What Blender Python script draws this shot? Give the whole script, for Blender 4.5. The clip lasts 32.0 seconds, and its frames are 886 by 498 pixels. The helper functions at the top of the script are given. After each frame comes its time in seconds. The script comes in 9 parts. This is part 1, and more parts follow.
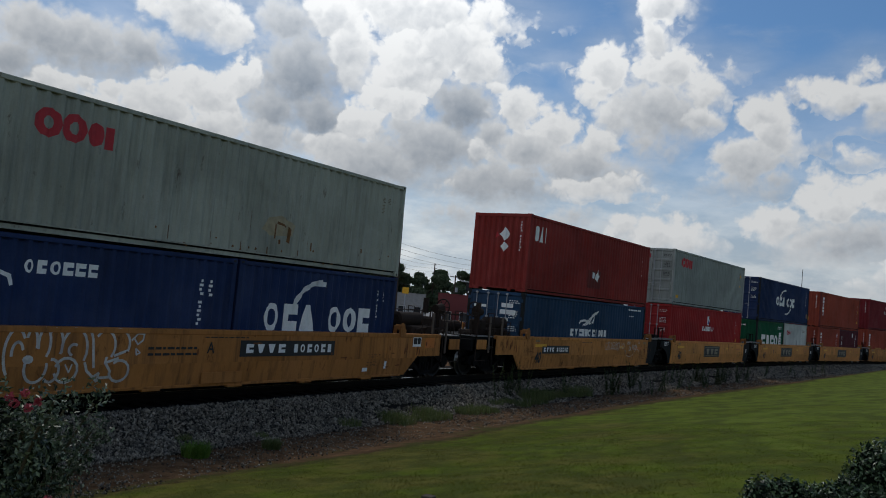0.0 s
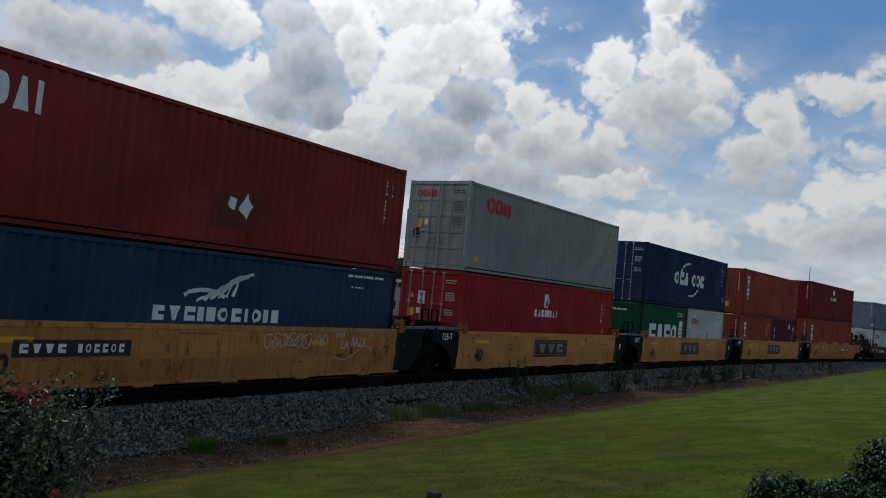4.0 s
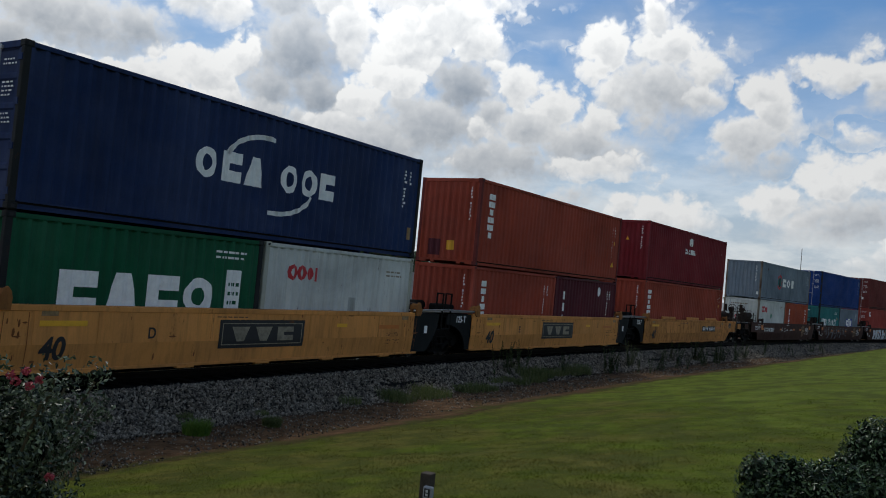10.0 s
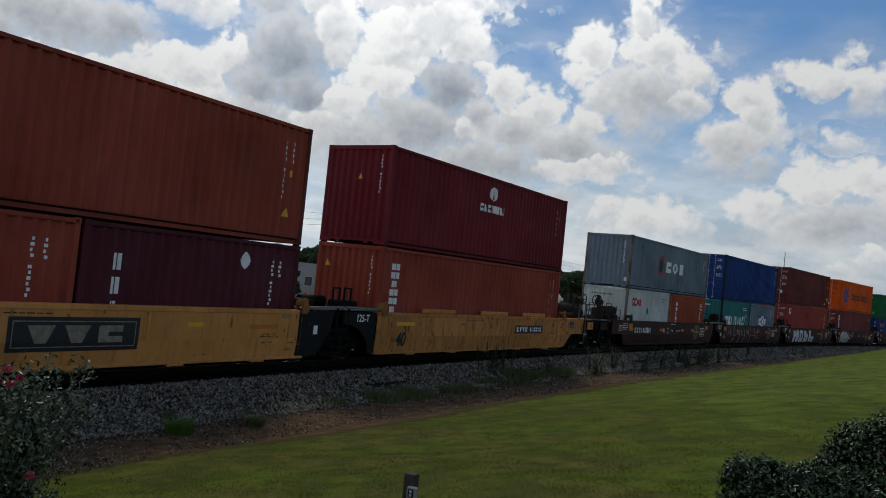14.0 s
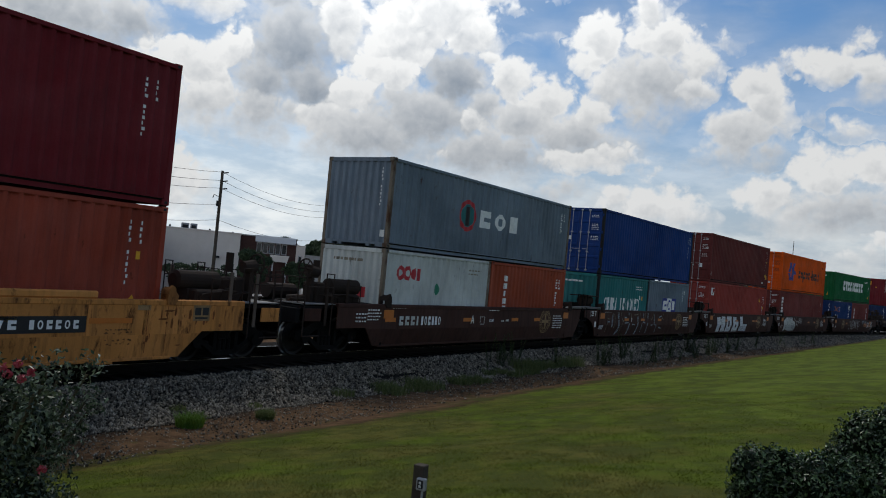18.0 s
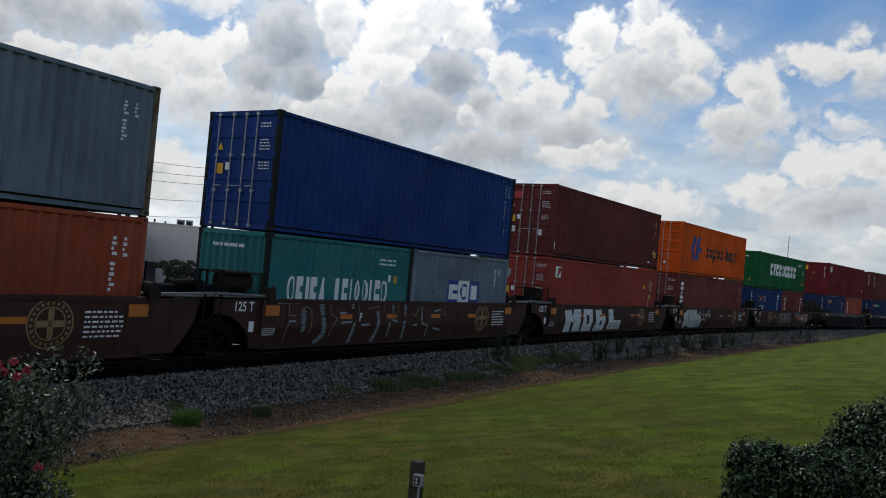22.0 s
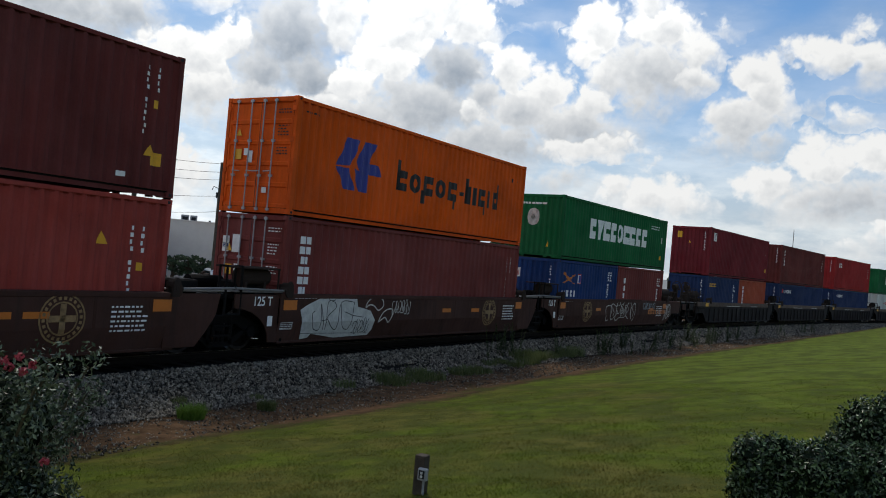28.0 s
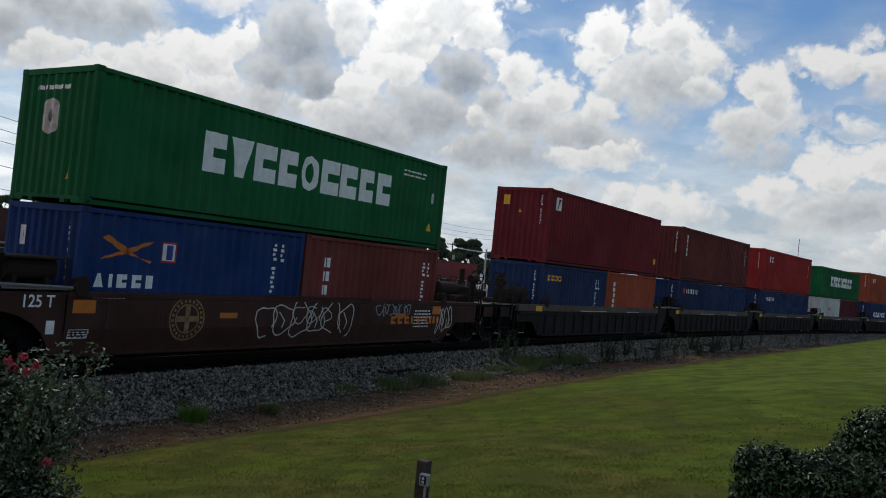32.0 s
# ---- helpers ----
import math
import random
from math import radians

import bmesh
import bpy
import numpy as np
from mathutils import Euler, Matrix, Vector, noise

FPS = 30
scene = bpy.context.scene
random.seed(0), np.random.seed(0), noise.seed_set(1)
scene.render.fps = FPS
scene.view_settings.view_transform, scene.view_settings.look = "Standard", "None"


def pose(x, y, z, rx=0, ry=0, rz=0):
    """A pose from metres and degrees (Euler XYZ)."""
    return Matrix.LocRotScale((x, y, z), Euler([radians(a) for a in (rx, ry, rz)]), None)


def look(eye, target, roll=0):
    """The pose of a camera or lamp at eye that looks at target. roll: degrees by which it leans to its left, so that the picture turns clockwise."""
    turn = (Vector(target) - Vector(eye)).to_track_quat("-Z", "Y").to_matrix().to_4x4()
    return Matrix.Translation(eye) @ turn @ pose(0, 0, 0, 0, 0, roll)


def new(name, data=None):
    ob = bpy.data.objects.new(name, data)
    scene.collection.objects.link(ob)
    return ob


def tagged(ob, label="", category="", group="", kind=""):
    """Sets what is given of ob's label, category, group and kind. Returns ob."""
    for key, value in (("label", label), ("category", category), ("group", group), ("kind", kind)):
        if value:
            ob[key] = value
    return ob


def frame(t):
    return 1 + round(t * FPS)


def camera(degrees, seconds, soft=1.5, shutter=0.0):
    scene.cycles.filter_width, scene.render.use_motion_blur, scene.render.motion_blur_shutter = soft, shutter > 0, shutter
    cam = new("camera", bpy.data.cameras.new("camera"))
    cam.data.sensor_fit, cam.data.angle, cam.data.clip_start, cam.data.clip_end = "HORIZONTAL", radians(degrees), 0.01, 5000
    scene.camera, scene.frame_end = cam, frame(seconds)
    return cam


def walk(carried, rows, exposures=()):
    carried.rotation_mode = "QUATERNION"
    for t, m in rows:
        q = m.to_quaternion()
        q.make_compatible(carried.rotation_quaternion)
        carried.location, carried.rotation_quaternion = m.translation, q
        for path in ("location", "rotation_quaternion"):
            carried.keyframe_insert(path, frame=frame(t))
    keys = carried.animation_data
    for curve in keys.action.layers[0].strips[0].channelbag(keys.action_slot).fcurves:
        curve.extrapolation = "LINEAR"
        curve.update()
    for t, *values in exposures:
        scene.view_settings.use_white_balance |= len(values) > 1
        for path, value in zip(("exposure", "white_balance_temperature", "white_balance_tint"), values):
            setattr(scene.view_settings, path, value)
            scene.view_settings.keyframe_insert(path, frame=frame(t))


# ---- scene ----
PATH = ((0.0, 0.16, 3.34, 5.35), (0.5, 0.02, 3.41, 5.7), (1.0, 1.37, 3.32, 5.93), (1.5, 0.58, 3.36, 5.77), (2.0, 1.2, 3.29, 5.82),
        (2.5, 0.96, 3.19, 5.75), (3.0, 1.37, 2.64, 5.81), (3.5, 0.57, 2.96, 5.52), (5.5, 0.66, 3.08, 5.6), (6.0, 2.14, 2.9, 5.68),
        (6.5, 0.55, 3.06, 5.9), (7.0, 0.93, 2.76, 5.87), (7.5, 0.32, 2.29, 5.8), (8.0, 0.14, 2.3, 5.86), (8.5, 0.45, 2.34, 5.82),
        (9.0, 1.32, 2.24, 5.68), (9.5, 0.1, 2.25, 5.55), (10.0, -0.01, 1.87, 5.37), (10.5, 0.47, 1.49, 5.31), (11.0, 0.93, 1.36, 5.38),
        (11.5, 0.9, 1.42, 5.45), (12.0, -1.22, 1.67, 5.23), (12.5, -1.56, 1.79, 5.42), (13.0, 0.57, 1.71, 5.84), (13.5, 0.53, 1.81, 5.84),
        (14.0, -1.0, 2.0, 5.84), (14.5, 0.89, 1.85, 6.01), (15.0, 1.48, 1.82, 6.09), (15.5, -1.27, 2.1, 5.75), (17.5, -1.15, 1.42, 5.34),
        (18.0, -0.54, 1.38, 5.35), (18.5, -0.95, 1.39, 5.53), (19.0, -1.1, 1.32, 5.53), (19.5, -0.43, 1.3, 5.54), (20.0, -0.08, 1.28, 5.54),
        (20.5, -0.14, 1.27, 5.53), (21.0, -1.19, 1.39, 5.4), (21.5, -0.11, 1.32, 5.25), (22.0, -0.84, 1.14, 5.16), (22.5, -1.19, 0.9, 5.12),
        (23.0, -0.68, 0.7, 5.05), (23.5, -1.11, 0.69, 4.96), (24.0, -1.14, 0.68, 4.94), (24.5, -0.57, 0.67, 4.98), (25.0, -0.8, 0.68, 4.99),
        (25.5, -0.81, 0.69, 5.04), (27.5, -0.87, 0.73, 4.93), (28.0, -0.59, 0.73, 5.05), (28.5, -0.61, 0.76, 5.02), (29.0, -0.23, 0.72, 5.13),
        (29.5, -0.34, 0.71, 5.31), (30.0, 1.28, 0.67, 5.49), (30.5, -0.14, 0.86, 5.61), (31.0, -0.46, 0.99, 5.63), (31.5, 1.51, 0.88, 5.7),
        (32.0, -0.25, 1.07, 5.72))
EYE = 2.532          # height of the lens over the rail tops
cam = camera(56.97, 32.0, soft=1.0)
walk(cam, [(t, pose(0, 0, EYE, 0, 0, yaw) @ pose(0, 0, 0, 90 + pitch) @ pose(0, 0, 0, 0, 0, lean)) for t, yaw, pitch, lean in PATH],
     [(t, stops, kelvin, 10) for t, stops, kelvin in (
         (0, -0.23, 6480), (1.5, -0.20, 6480), (3, -0.22, 6480), (6, -0.22, 6530), (7, -0.23, 6510), (8, -0.13, 6535), (9, -0.03, 6570), (10, 0.02, 6570), (11, -0.08, 6570), (12, -0.10, 6605),
         (13, -0.14, 6570), (15, -0.11, 6570), (18, -0.02, 6570), (19, -0.08, 6570), (21, -0.02, 6587), (23, 0.08, 6605), (25, 0.03, 6605),
         (27.5, 0.22, 6640), (28, 0.26, 6640), (29, 0.14, 6675), (30, 0.12, 6692), (31, 0.17, 6657), (32, 0.0, 6640))])

# ---- sky, sun, exposure ----
SUN_AZ, SUN_EL = -8.0, 52.0
# heaps of cloud: azimuth, elevation, half width, half height in degrees, how sunlit, how dense
HEAPS_LEFT = [(-26.2, 13.9, 5.5, 1.9, 0.42, 1), (-21.8, 14.3, 2.0, 1.5, 0.30, 1), (-29.8, 11.9, 2.3, 1.7, 0.35, 1), (-27.5, 10.9, 2.3, 1.3, 0.80, 1), (-25.3, 11.3, 0.9, 0.7, 0.80, 0.8), (-24.5, 9.6, 1.5, 1.2, 0.85, 1),
              (-23.0, 11.4, 0.9, 0.7, 0.85, 0.9), (-23.0, 9.0, 1.6, 1.5, 0.80, 1), (-26.4, 9.4, 1.9, 0.9, 0.60, 0.7), (-20.2, 10.7, 2.6, 1.6, 0.75, 1), (-20.8, 13.5, 0.9, 1.6, 0.90, 1), (-17.5, 11.9, 2.6, 1.6, 0.88, 1),
              (-15.2, 13.2, 1.2, 1.4, 0.98, 1), (-16.6, 9.8, 2.7, 1.3, 0.68, 1), (-13.2, 9.7, 3.0, 1.3, 0.50, 1), (-16.2, 16.8, 2.5, 1.1, 0.75, 1), (-19.1, 17.3, 2.8, 1.5, 0.70, 1), (-21.4, 8.7, 1.2, 1.6, 0.70, 0.7),
              (-19.3, 4.6, 3.4, 2.2, 0.85, 0.85)]
HEAPS_CORE = [(-11.4, 14.3, 2.9, 3.0, 0.14, 1), (-13.0, 11.8, 2.2, 1.9, 0.30, 1), (-14.2, 13.9, 1.0, 1.8, 0.95, 1), (-9.8, 11.9, 1.9, 1.8, 0.20, 1), (-12.5, 17.4, 2.3, 1.5, 0.35, 1), (-8.1, 16.1, 1.8, 2.4, 0.75, 1),
              (-9.5, 18.0, 2.7, 1.6, 0.80, 1), (-7.2, 11.3, 2.6, 1.5, 0.95, 1), (-5.2, 13.2, 1.6, 1.2, 0.95, 1), (-3.7, 15.5, 2.8, 2.8, 0.92, 1), (-1.1, 17.3, 3.2, 2.6, 0.82, 1), (-3.8, 13.0, 2.0, 1.3, 0.85, 1),
              (0.9, 16.1, 1.7, 1.7, 0.78, 1), (1.7, 14.8, 1.0, 0.6, 0.85, 1), (0.2, 13.1, 2.3, 2.1, 0.16, 1), (-2.0, 10.5, 4.3, 2.3, 0.38, 1), (-8.6, 9.6, 2.7, 1.3, 0.75, 1), (-5.4, 8.8, 4.7, 1.6, 0.45, 1),
              (-0.3, 8.0, 1.0, 0.7, 0.97, 1), (-4.1, 19.3, 6.3, 1.6, 0.80, 1)]
HEAPS_MIDDLE = [(4.0, 13.2, 1.7, 1.5, 0.80, 1), (2.5, 11.7, 1.2, 1.6, 0.45, 1), (1.7, 10.3, 1.4, 1.2, 0.78, 1), (6.7, 11.9, 1.9, 1.8, 0.82, 1), (5.4, 10.6, 3.1, 1.7, 0.52, 1), (10.1, 11.3, 1.6, 1.4, 0.82, 1),
                (8.8, 10.1, 3.5, 1.4, 0.50, 1), (3.0, 8.5, 4.3, 1.7, 0.40, 1), (9.0, 8.6, 3.2, 0.9, 0.95, 1), (11.3, 9.2, 1.2, 0.8, 0.90, 1), (8.4, 6.4, 5.0, 1.4, 0.45, 0.6), (14.6, 5.6, 2.5, 1.0, 0.92, 1),
                (12.5, 6.2, 1.5, 0.8, 0.85, 0.9), (0.1, 6.0, 4.7, 1.6, 0.42, 0.6), (6.2, 16.9, 1.6, 0.4, 0.70, 0.45), (13.3, 7.9, 4.2, 1.5, 0.50, 0.3)]
HEAPS_RIGHT = [(10.2, 16.3, 1.7, 1.6, 0.92, 1), (9.7, 14.9, 1.0, 1.0, 0.90, 1), (14.0, 16.4, 2.5, 1.5, 0.85, 1), (13.5, 14.0, 3.1, 2.3, 0.52, 1), (16.8, 15.3, 1.6, 1.4, 0.82, 1), (16.3, 13.5, 1.3, 1.0, 0.75, 1),
               (11.2, 13.5, 1.5, 1.4, 0.70, 1), (13.1, 11.5, 2.3, 1.9, 0.42, 0.7), (13.4, 18.7, 1.1, 1.7, 0.75, 0.9), (13.6, 20.8, 1.4, 1.5, 0.80, 1), (18.4, 16.8, 1.7, 0.8, 0.75, 0.6), (16.6, 17.5, 1.0, 0.4, 0.75, 0.5),
               (21.4, 15.2, 1.2, 0.4, 0.75, 0.5), (22.2, 15.8, 0.6, 0.3, 0.70, 0.5), (20.7, 13.6, 1.3, 1.3, 0.92, 1), (21.5, 12.4, 1.5, 1.6, 0.78, 1), (20.0, 10.9, 2.1, 1.5, 0.62, 1), (18.5, 9.5, 1.9, 1.0, 0.50, 0.8),
               (21.4, 9.5, 1.7, 1.3, 0.40, 0.7), (4.1, 18.2, 1.6, 0.7, 0.70, 0.4)]
HEAPS_FAR = [(26.5, 14.9, 2.9, 0.8, 0.85, 1), (26.5, 16.3, 1.2, 0.9, 0.80, 0.8), (23.8, 15.1, 1.2, 0.6, 0.85, 0.9), (27.7, 14.0, 1.3, 1.1, 0.60, 0.9), (29.3, 15.3, 1.5, 0.9, 0.75, 1), (26.5, 11.2, 1.4, 0.6, 0.75, 0.8),
             (24.0, 12.2, 0.5, 0.7, 0.70, 0.6), (25.7, 13.0, 1.6, 0.4, 0.65, 0.35), (24.6, 9.1, 0.8, 1.3, 0.92, 1), (25.6, 7.9, 2.0, 1.3, 0.85, 1), (28.3, 8.5, 1.8, 1.3, 0.88, 1), (22.0, 6.7, 1.6, 1.1, 0.92, 1),
             (27.2, 6.2, 3.5, 1.3, 0.42, 1), (23.9, 5.8, 2.2, 1.1, 0.58, 1), (30.2, 7.0, 1.8, 1.7, 0.60, 1), (26.8, 3.4, 4.2, 0.9, 0.65, 0.6), (29.2, 4.2, 1.8, 1.0, 0.75, 0.6)]


def link_nodes(tree):
    """A short hand for adding nodes: n(type, inputs by name or number, settings)."""
    def n(kind, ins=(), **sets):
        node = tree.nodes.new(kind)
        for key, value in sets.items():
            if key == "op":
                node.operation = value
            elif key == "blend":
                node.data_type, node.blend_type = "RGBA", value
            elif key == "clamp":
                node.use_clamp = value
            elif key == "interp":
                node.interpolation_type = value
            elif key == "dims":
                node.noise_dimensions = value
        for key, value in (ins.items() if isinstance(ins, dict) else enumerate(ins)):
            if value is None:
                continue
            if isinstance(value, bpy.types.NodeSocket):
                tree.links.new(value, node.inputs[key])
            else:
                node.inputs[key].default_value = value
        return node
    return n


def puff_group():
    """The billowing of a cloud's skin in degrees: round heads in two sizes and a fine fray."""
    g = bpy.data.node_groups.new("cloud_puffs", "ShaderNodeTree")
    g.interface.new_socket("at", in_out="INPUT", socket_type="NodeSocketVector")
    g.interface.new_socket("heads", in_out="OUTPUT", socket_type="NodeSocketFloat")
    n = link_nodes(g)
    gi, go = g.nodes.new("NodeGroupInput"), g.nodes.new("NodeGroupOutput")
    bend = n("ShaderNodeTexNoise", {"Vector": gi.outputs[0], "Scale": 1.0, "Detail": 2.0, "Roughness": 0.5})
    bend = n("ShaderNodeVectorMath", [bend.outputs[1], (0.5, 0.5, 0.5)], op="SUBTRACT")
    bend = n("ShaderNodeVectorMath", [bend.outputs[0], (0.9, 0.9, 0.0), gi.outputs[0]], op="MULTIPLY_ADD").outputs[0]
    large = n("ShaderNodeTexVoronoi", {"Vector": bend, "Scale": 0.55, "Detail": 0.0})
    small = n("ShaderNodeTexVoronoi", {"Vector": bend, "Scale": 1.25, "Detail": 2.0, "Roughness": 0.45})
    both = n("ShaderNodeMath", [large.outputs[0], -0.95, 0.48], op="MULTIPLY_ADD").outputs[0]
    both = n("ShaderNodeMath", [n("ShaderNodeMath", [small.outputs[0], -0.55, 0.27], op="MULTIPLY_ADD").outputs[0], both], op="ADD").outputs[0]
    g.links.new(both, go.inputs[0])
    return g


def heap_nodes(n, flat, az, el, way, heads):
    """Depth of cloud in degrees from its edge, and how sunlit it is, for all heaps; an even scatter of heaps over the rest of the sky."""
    warp = n("ShaderNodeTexNoise", {"Vector": flat, "Scale": 0.5, "Detail": 3.0, "Roughness": 0.55})
    warp = n("ShaderNodeVectorMath", [warp.outputs[1], (0.5, 0.5, 0.5)], op="SUBTRACT")
    warp = n("ShaderNodeVectorMath", [warp.outputs[0], (1.5, 1.2, 0.0), flat], op="MULTIPLY_ADD").outputs[0]
    rest = n("ShaderNodeTexNoise", {"Vector": way, "Scale": 5.5, "Detail": 3.0, "Roughness": 0.5})
    rest = n("ShaderNodeMath", [rest.outputs[0], 14.0, -8.4], op="MULTIPLY_ADD")
    front = n("ShaderNodeMapRange", [n("ShaderNodeMath", [az], op="ABSOLUTE").outputs[0], 31.0, 40.0, 0.0, 1.0], interp="SMOOTHSTEP")
    high = n("ShaderNodeMapRange", [el, 20.0, 26.0, 0.0, 1.0], interp="SMOOTHSTEP")
    out_of = n("ShaderNodeMath", [front.outputs[0], high.outputs[0]], op="MAXIMUM")
    depth = n("ShaderNodeMapRange", [out_of.outputs[0], 0.0, 1.0, -4.0, rest.outputs[0]]).outputs[0]
    sunlit, top = 0.62, 0.2
    for a, e, ra, re, lit, dense in sorted(HEAPS_LEFT + HEAPS_CORE + HEAPS_MIDDLE + HEAPS_RIGHT + HEAPS_FAR, key=lambda h: h[4]):
        v = n("ShaderNodeVectorMath", [warp, (1 / ra, 1 / re, 0.0), (-a / ra, -e / re, 0.0)], op="MULTIPLY_ADD")
        size = min(ra, re, 1.8)
        d = n("ShaderNodeMath", [n("ShaderNodeVectorMath", [v.outputs[0]], op="LENGTH").outputs[1], -size, size * dense + 0.62 - 1.0 * (1 - dense)], op="MULTIPLY_ADD").outputs[0]
        # a sunlit heap stands out crisply before the shaded ones behind it
        behind = n("ShaderNodeMath", [heads, -0.9, depth], op="MULTIPLY_ADD").outputs[0]
        more = n("ShaderNodeMath", [d, behind], op="SUBTRACT").outputs[0]
        before = n("ShaderNodeMapRange", [more, -0.25 if lit > 0.7 else -0.9, 0.45 if lit > 0.7 else 0.8, 0.0, 1.0], interp="SMOOTHSTEP").outputs[0]
        sunlit = n("ShaderNodeMapRange", [before, 0.0, 1.0, sunlit, lit]).outputs[0]
        rise = n("ShaderNodeVectorMath", {0: warp, 3: before}, op="SCALE").outputs[0]
        rise = n("ShaderNodeVectorMath", [rise, (-0.3 / ra, 1 / re, 0.0)], op="DOT_PRODUCT").outputs[1]
        top = n("ShaderNodeMath", [rise, n("ShaderNodeMapRange", [before, 0.0, 1.0, top, 0.3 * a / ra - e / re]).outputs[0]], op="ADD").outputs[0]
        depth = n("ShaderNodeMath", [depth, d, 0.4], op="SMOOTH_MAX").outputs[0]
    return depth, sunlit, top


def make_world():
    world = bpy.data.worlds.new("sky")
    scene.world = world
    world.use_nodes = True
    tree = world.node_tree
    tree.nodes.clear()
    n = link_nodes(tree)
    way = n("ShaderNodeTexCoord").outputs["Generated"]
    sky = tree.nodes.new("ShaderNodeTexSky")
    sky.sky_type, sky.sun_disc = "NISHITA", False
    sky.sun_elevation, sky.sun_rotation = radians(SUN_EL), radians(SUN_AZ)
    sky.air_density, sky.dust_density, sky.ozone_density = 1.0, 0.6, 2.0
    blue = n("ShaderNodeMix", {0: 1.0, 6: sky.outputs[0], 7: (0.044, 0.065, 0.082, 1)}, blend="MULTIPLY")
    sep = n("ShaderNodeSeparateXYZ", [way])
    az = n("ShaderNodeMath", [n("ShaderNodeMath", [sep.outputs[0], sep.outputs[1]], op="ARCTAN2").outputs[0], 57.2958], op="MULTIPLY").outputs[0]
    el = n("ShaderNodeMath", [n("ShaderNodeMath", [sep.outputs[2]], op="ARCSINE").outputs[0], 57.2958], op="MULTIPLY").outputs[0]
    flat = n("ShaderNodeCombineXYZ", [az, el, 0.0]).outputs[0]
    g, heads = puff_group(), []
    for shift in ((0.0, 0.0, 0.0), (-0.12, 0.36, 0.0)):
        node = tree.nodes.new("ShaderNodeGroup")
        node.node_tree = g
        tree.links.new(n("ShaderNodeVectorMath", [flat, shift], op="ADD").outputs[0], node.inputs[0])
        heads.append(node.outputs[0])
    depth, sunlit, top = heap_nodes(n, flat, az, el, way, heads[0])
    fray = n("ShaderNodeTexNoise", {"Vector": flat, "Scale": 1.5, "Detail": 6.0, "Roughness": 0.52}).outputs[0]
    fray = n("ShaderNodeMath", [fray, 1.1, -0.55], op="MULTIPLY_ADD").outputs[0]
    skin = n("ShaderNodeMath", [n("ShaderNodeMath", [heads[0], depth], op="ADD").outputs[0], fray], op="ADD").outputs[0]
    # crisp sunlit heads, soft shaded undersides
    soft = n("ShaderNodeMapRange", [sunlit, 0.35, 0.85, 1.2, 0.55]).outputs[0]
    under = n("ShaderNodeMapRange", [top, 0.1, -0.9, 0.0, 1.0], interp="SMOOTHSTEP").outputs[0]
    soft = n("ShaderNodeMath", [under, 0.35, soft], op="MULTIPLY_ADD").outputs[0]
    cover = n("ShaderNodeMapRange", [skin, n("ShaderNodeMath", [under, -1.1, -0.15], op="MULTIPLY_ADD").outputs[0], soft, 0.0, 1.0], interp="SMOOTHSTEP")
    relief = n("ShaderNodeMath", [heads[0], heads[1]], op="SUBTRACT").outputs[0]
    thin_edge = n("ShaderNodeMapRange", [skin, 0.1, 2.0, 0.36, 0.0], interp="SMOOTHSTEP").outputs[0]
    mottle = n("ShaderNodeTexNoise", {"Vector": flat, "Scale": 0.42, "Detail": 4.0, "Roughness": 0.48}).outputs[0]
    mottle = n("ShaderNodeMath", [mottle, 0.34, -0.16], op="MULTIPLY_ADD").outputs[0]
    relief = n("ShaderNodeMath", [relief, n("ShaderNodeMapRange", [sunlit, 0.1, 0.8, 0.12, 0.36]).outputs[0]], op="MULTIPLY").outputs[0]
    lit = n("ShaderNodeMath", [relief, 1.0, n("ShaderNodeMath", [sunlit, 0.80, thin_edge], op="MULTIPLY_ADD").outputs[0]], op="MULTIPLY_ADD").outputs[0]
    crown = n("ShaderNodeMapRange", [top, -1.0, 0.6, -0.20, 0.16], interp="SMOOTHSTEP").outputs[0]
    lit = n("ShaderNodeMath", [lit, crown], op="ADD").outputs[0]
    lit = n("ShaderNodeMath", [lit, mottle], op="ADD", clamp=True)
    cloud = n("ShaderNodeMix", {0: lit.outputs[0], 6: (0.295, 0.355, 0.435, 1), 7: (0.98, 1.0, 1.01, 1)}, blend="MIX")
    # brighter towards the veiled sun
    sunward = n("ShaderNodeVectorMath", [way, (math.sin(radians(SUN_AZ)) * math.cos(radians(SUN_EL)), math.cos(radians(SUN_AZ)) * math.cos(radians(SUN_EL)), math.sin(radians(SUN_EL)))], op="DOT_PRODUCT")
    glow = n("ShaderNodeMapRange", [sunward.outputs[1], 0.70, 1.0, 0.74, 1.66], interp="SMOOTHSTEP")
    cloud = n("ShaderNodeMix", {0: 1.0, 6: cloud.outputs[2], 7: n("ShaderNodeCombineColor", [glow.outputs[0]] * 3).outputs[0]}, blend="MULTIPLY")
    # haze towards the horizon, and the glow about the veiled sun
    up = n("ShaderNodeSeparateXYZ", [way]).outputs[2]
    haze = n("ShaderNodeMapRange", [up, 0.02, 0.31, 0.92, 0.0], interp="SMOOTHSTEP")
    fringe = n("ShaderNodeMapRange", [depth, -1.8, 0.4, 0.0, 0.30], interp="SMOOTHSTEP")
    wide = n("ShaderNodeVectorMath", [way, (1.0, 1.0, 3.2)], op="MULTIPLY")
    veil = n("ShaderNodeTexNoise", {"Vector": wide.outputs[0], "Scale": 4.2, "Detail": 7.0, "Roughness": 0.6})
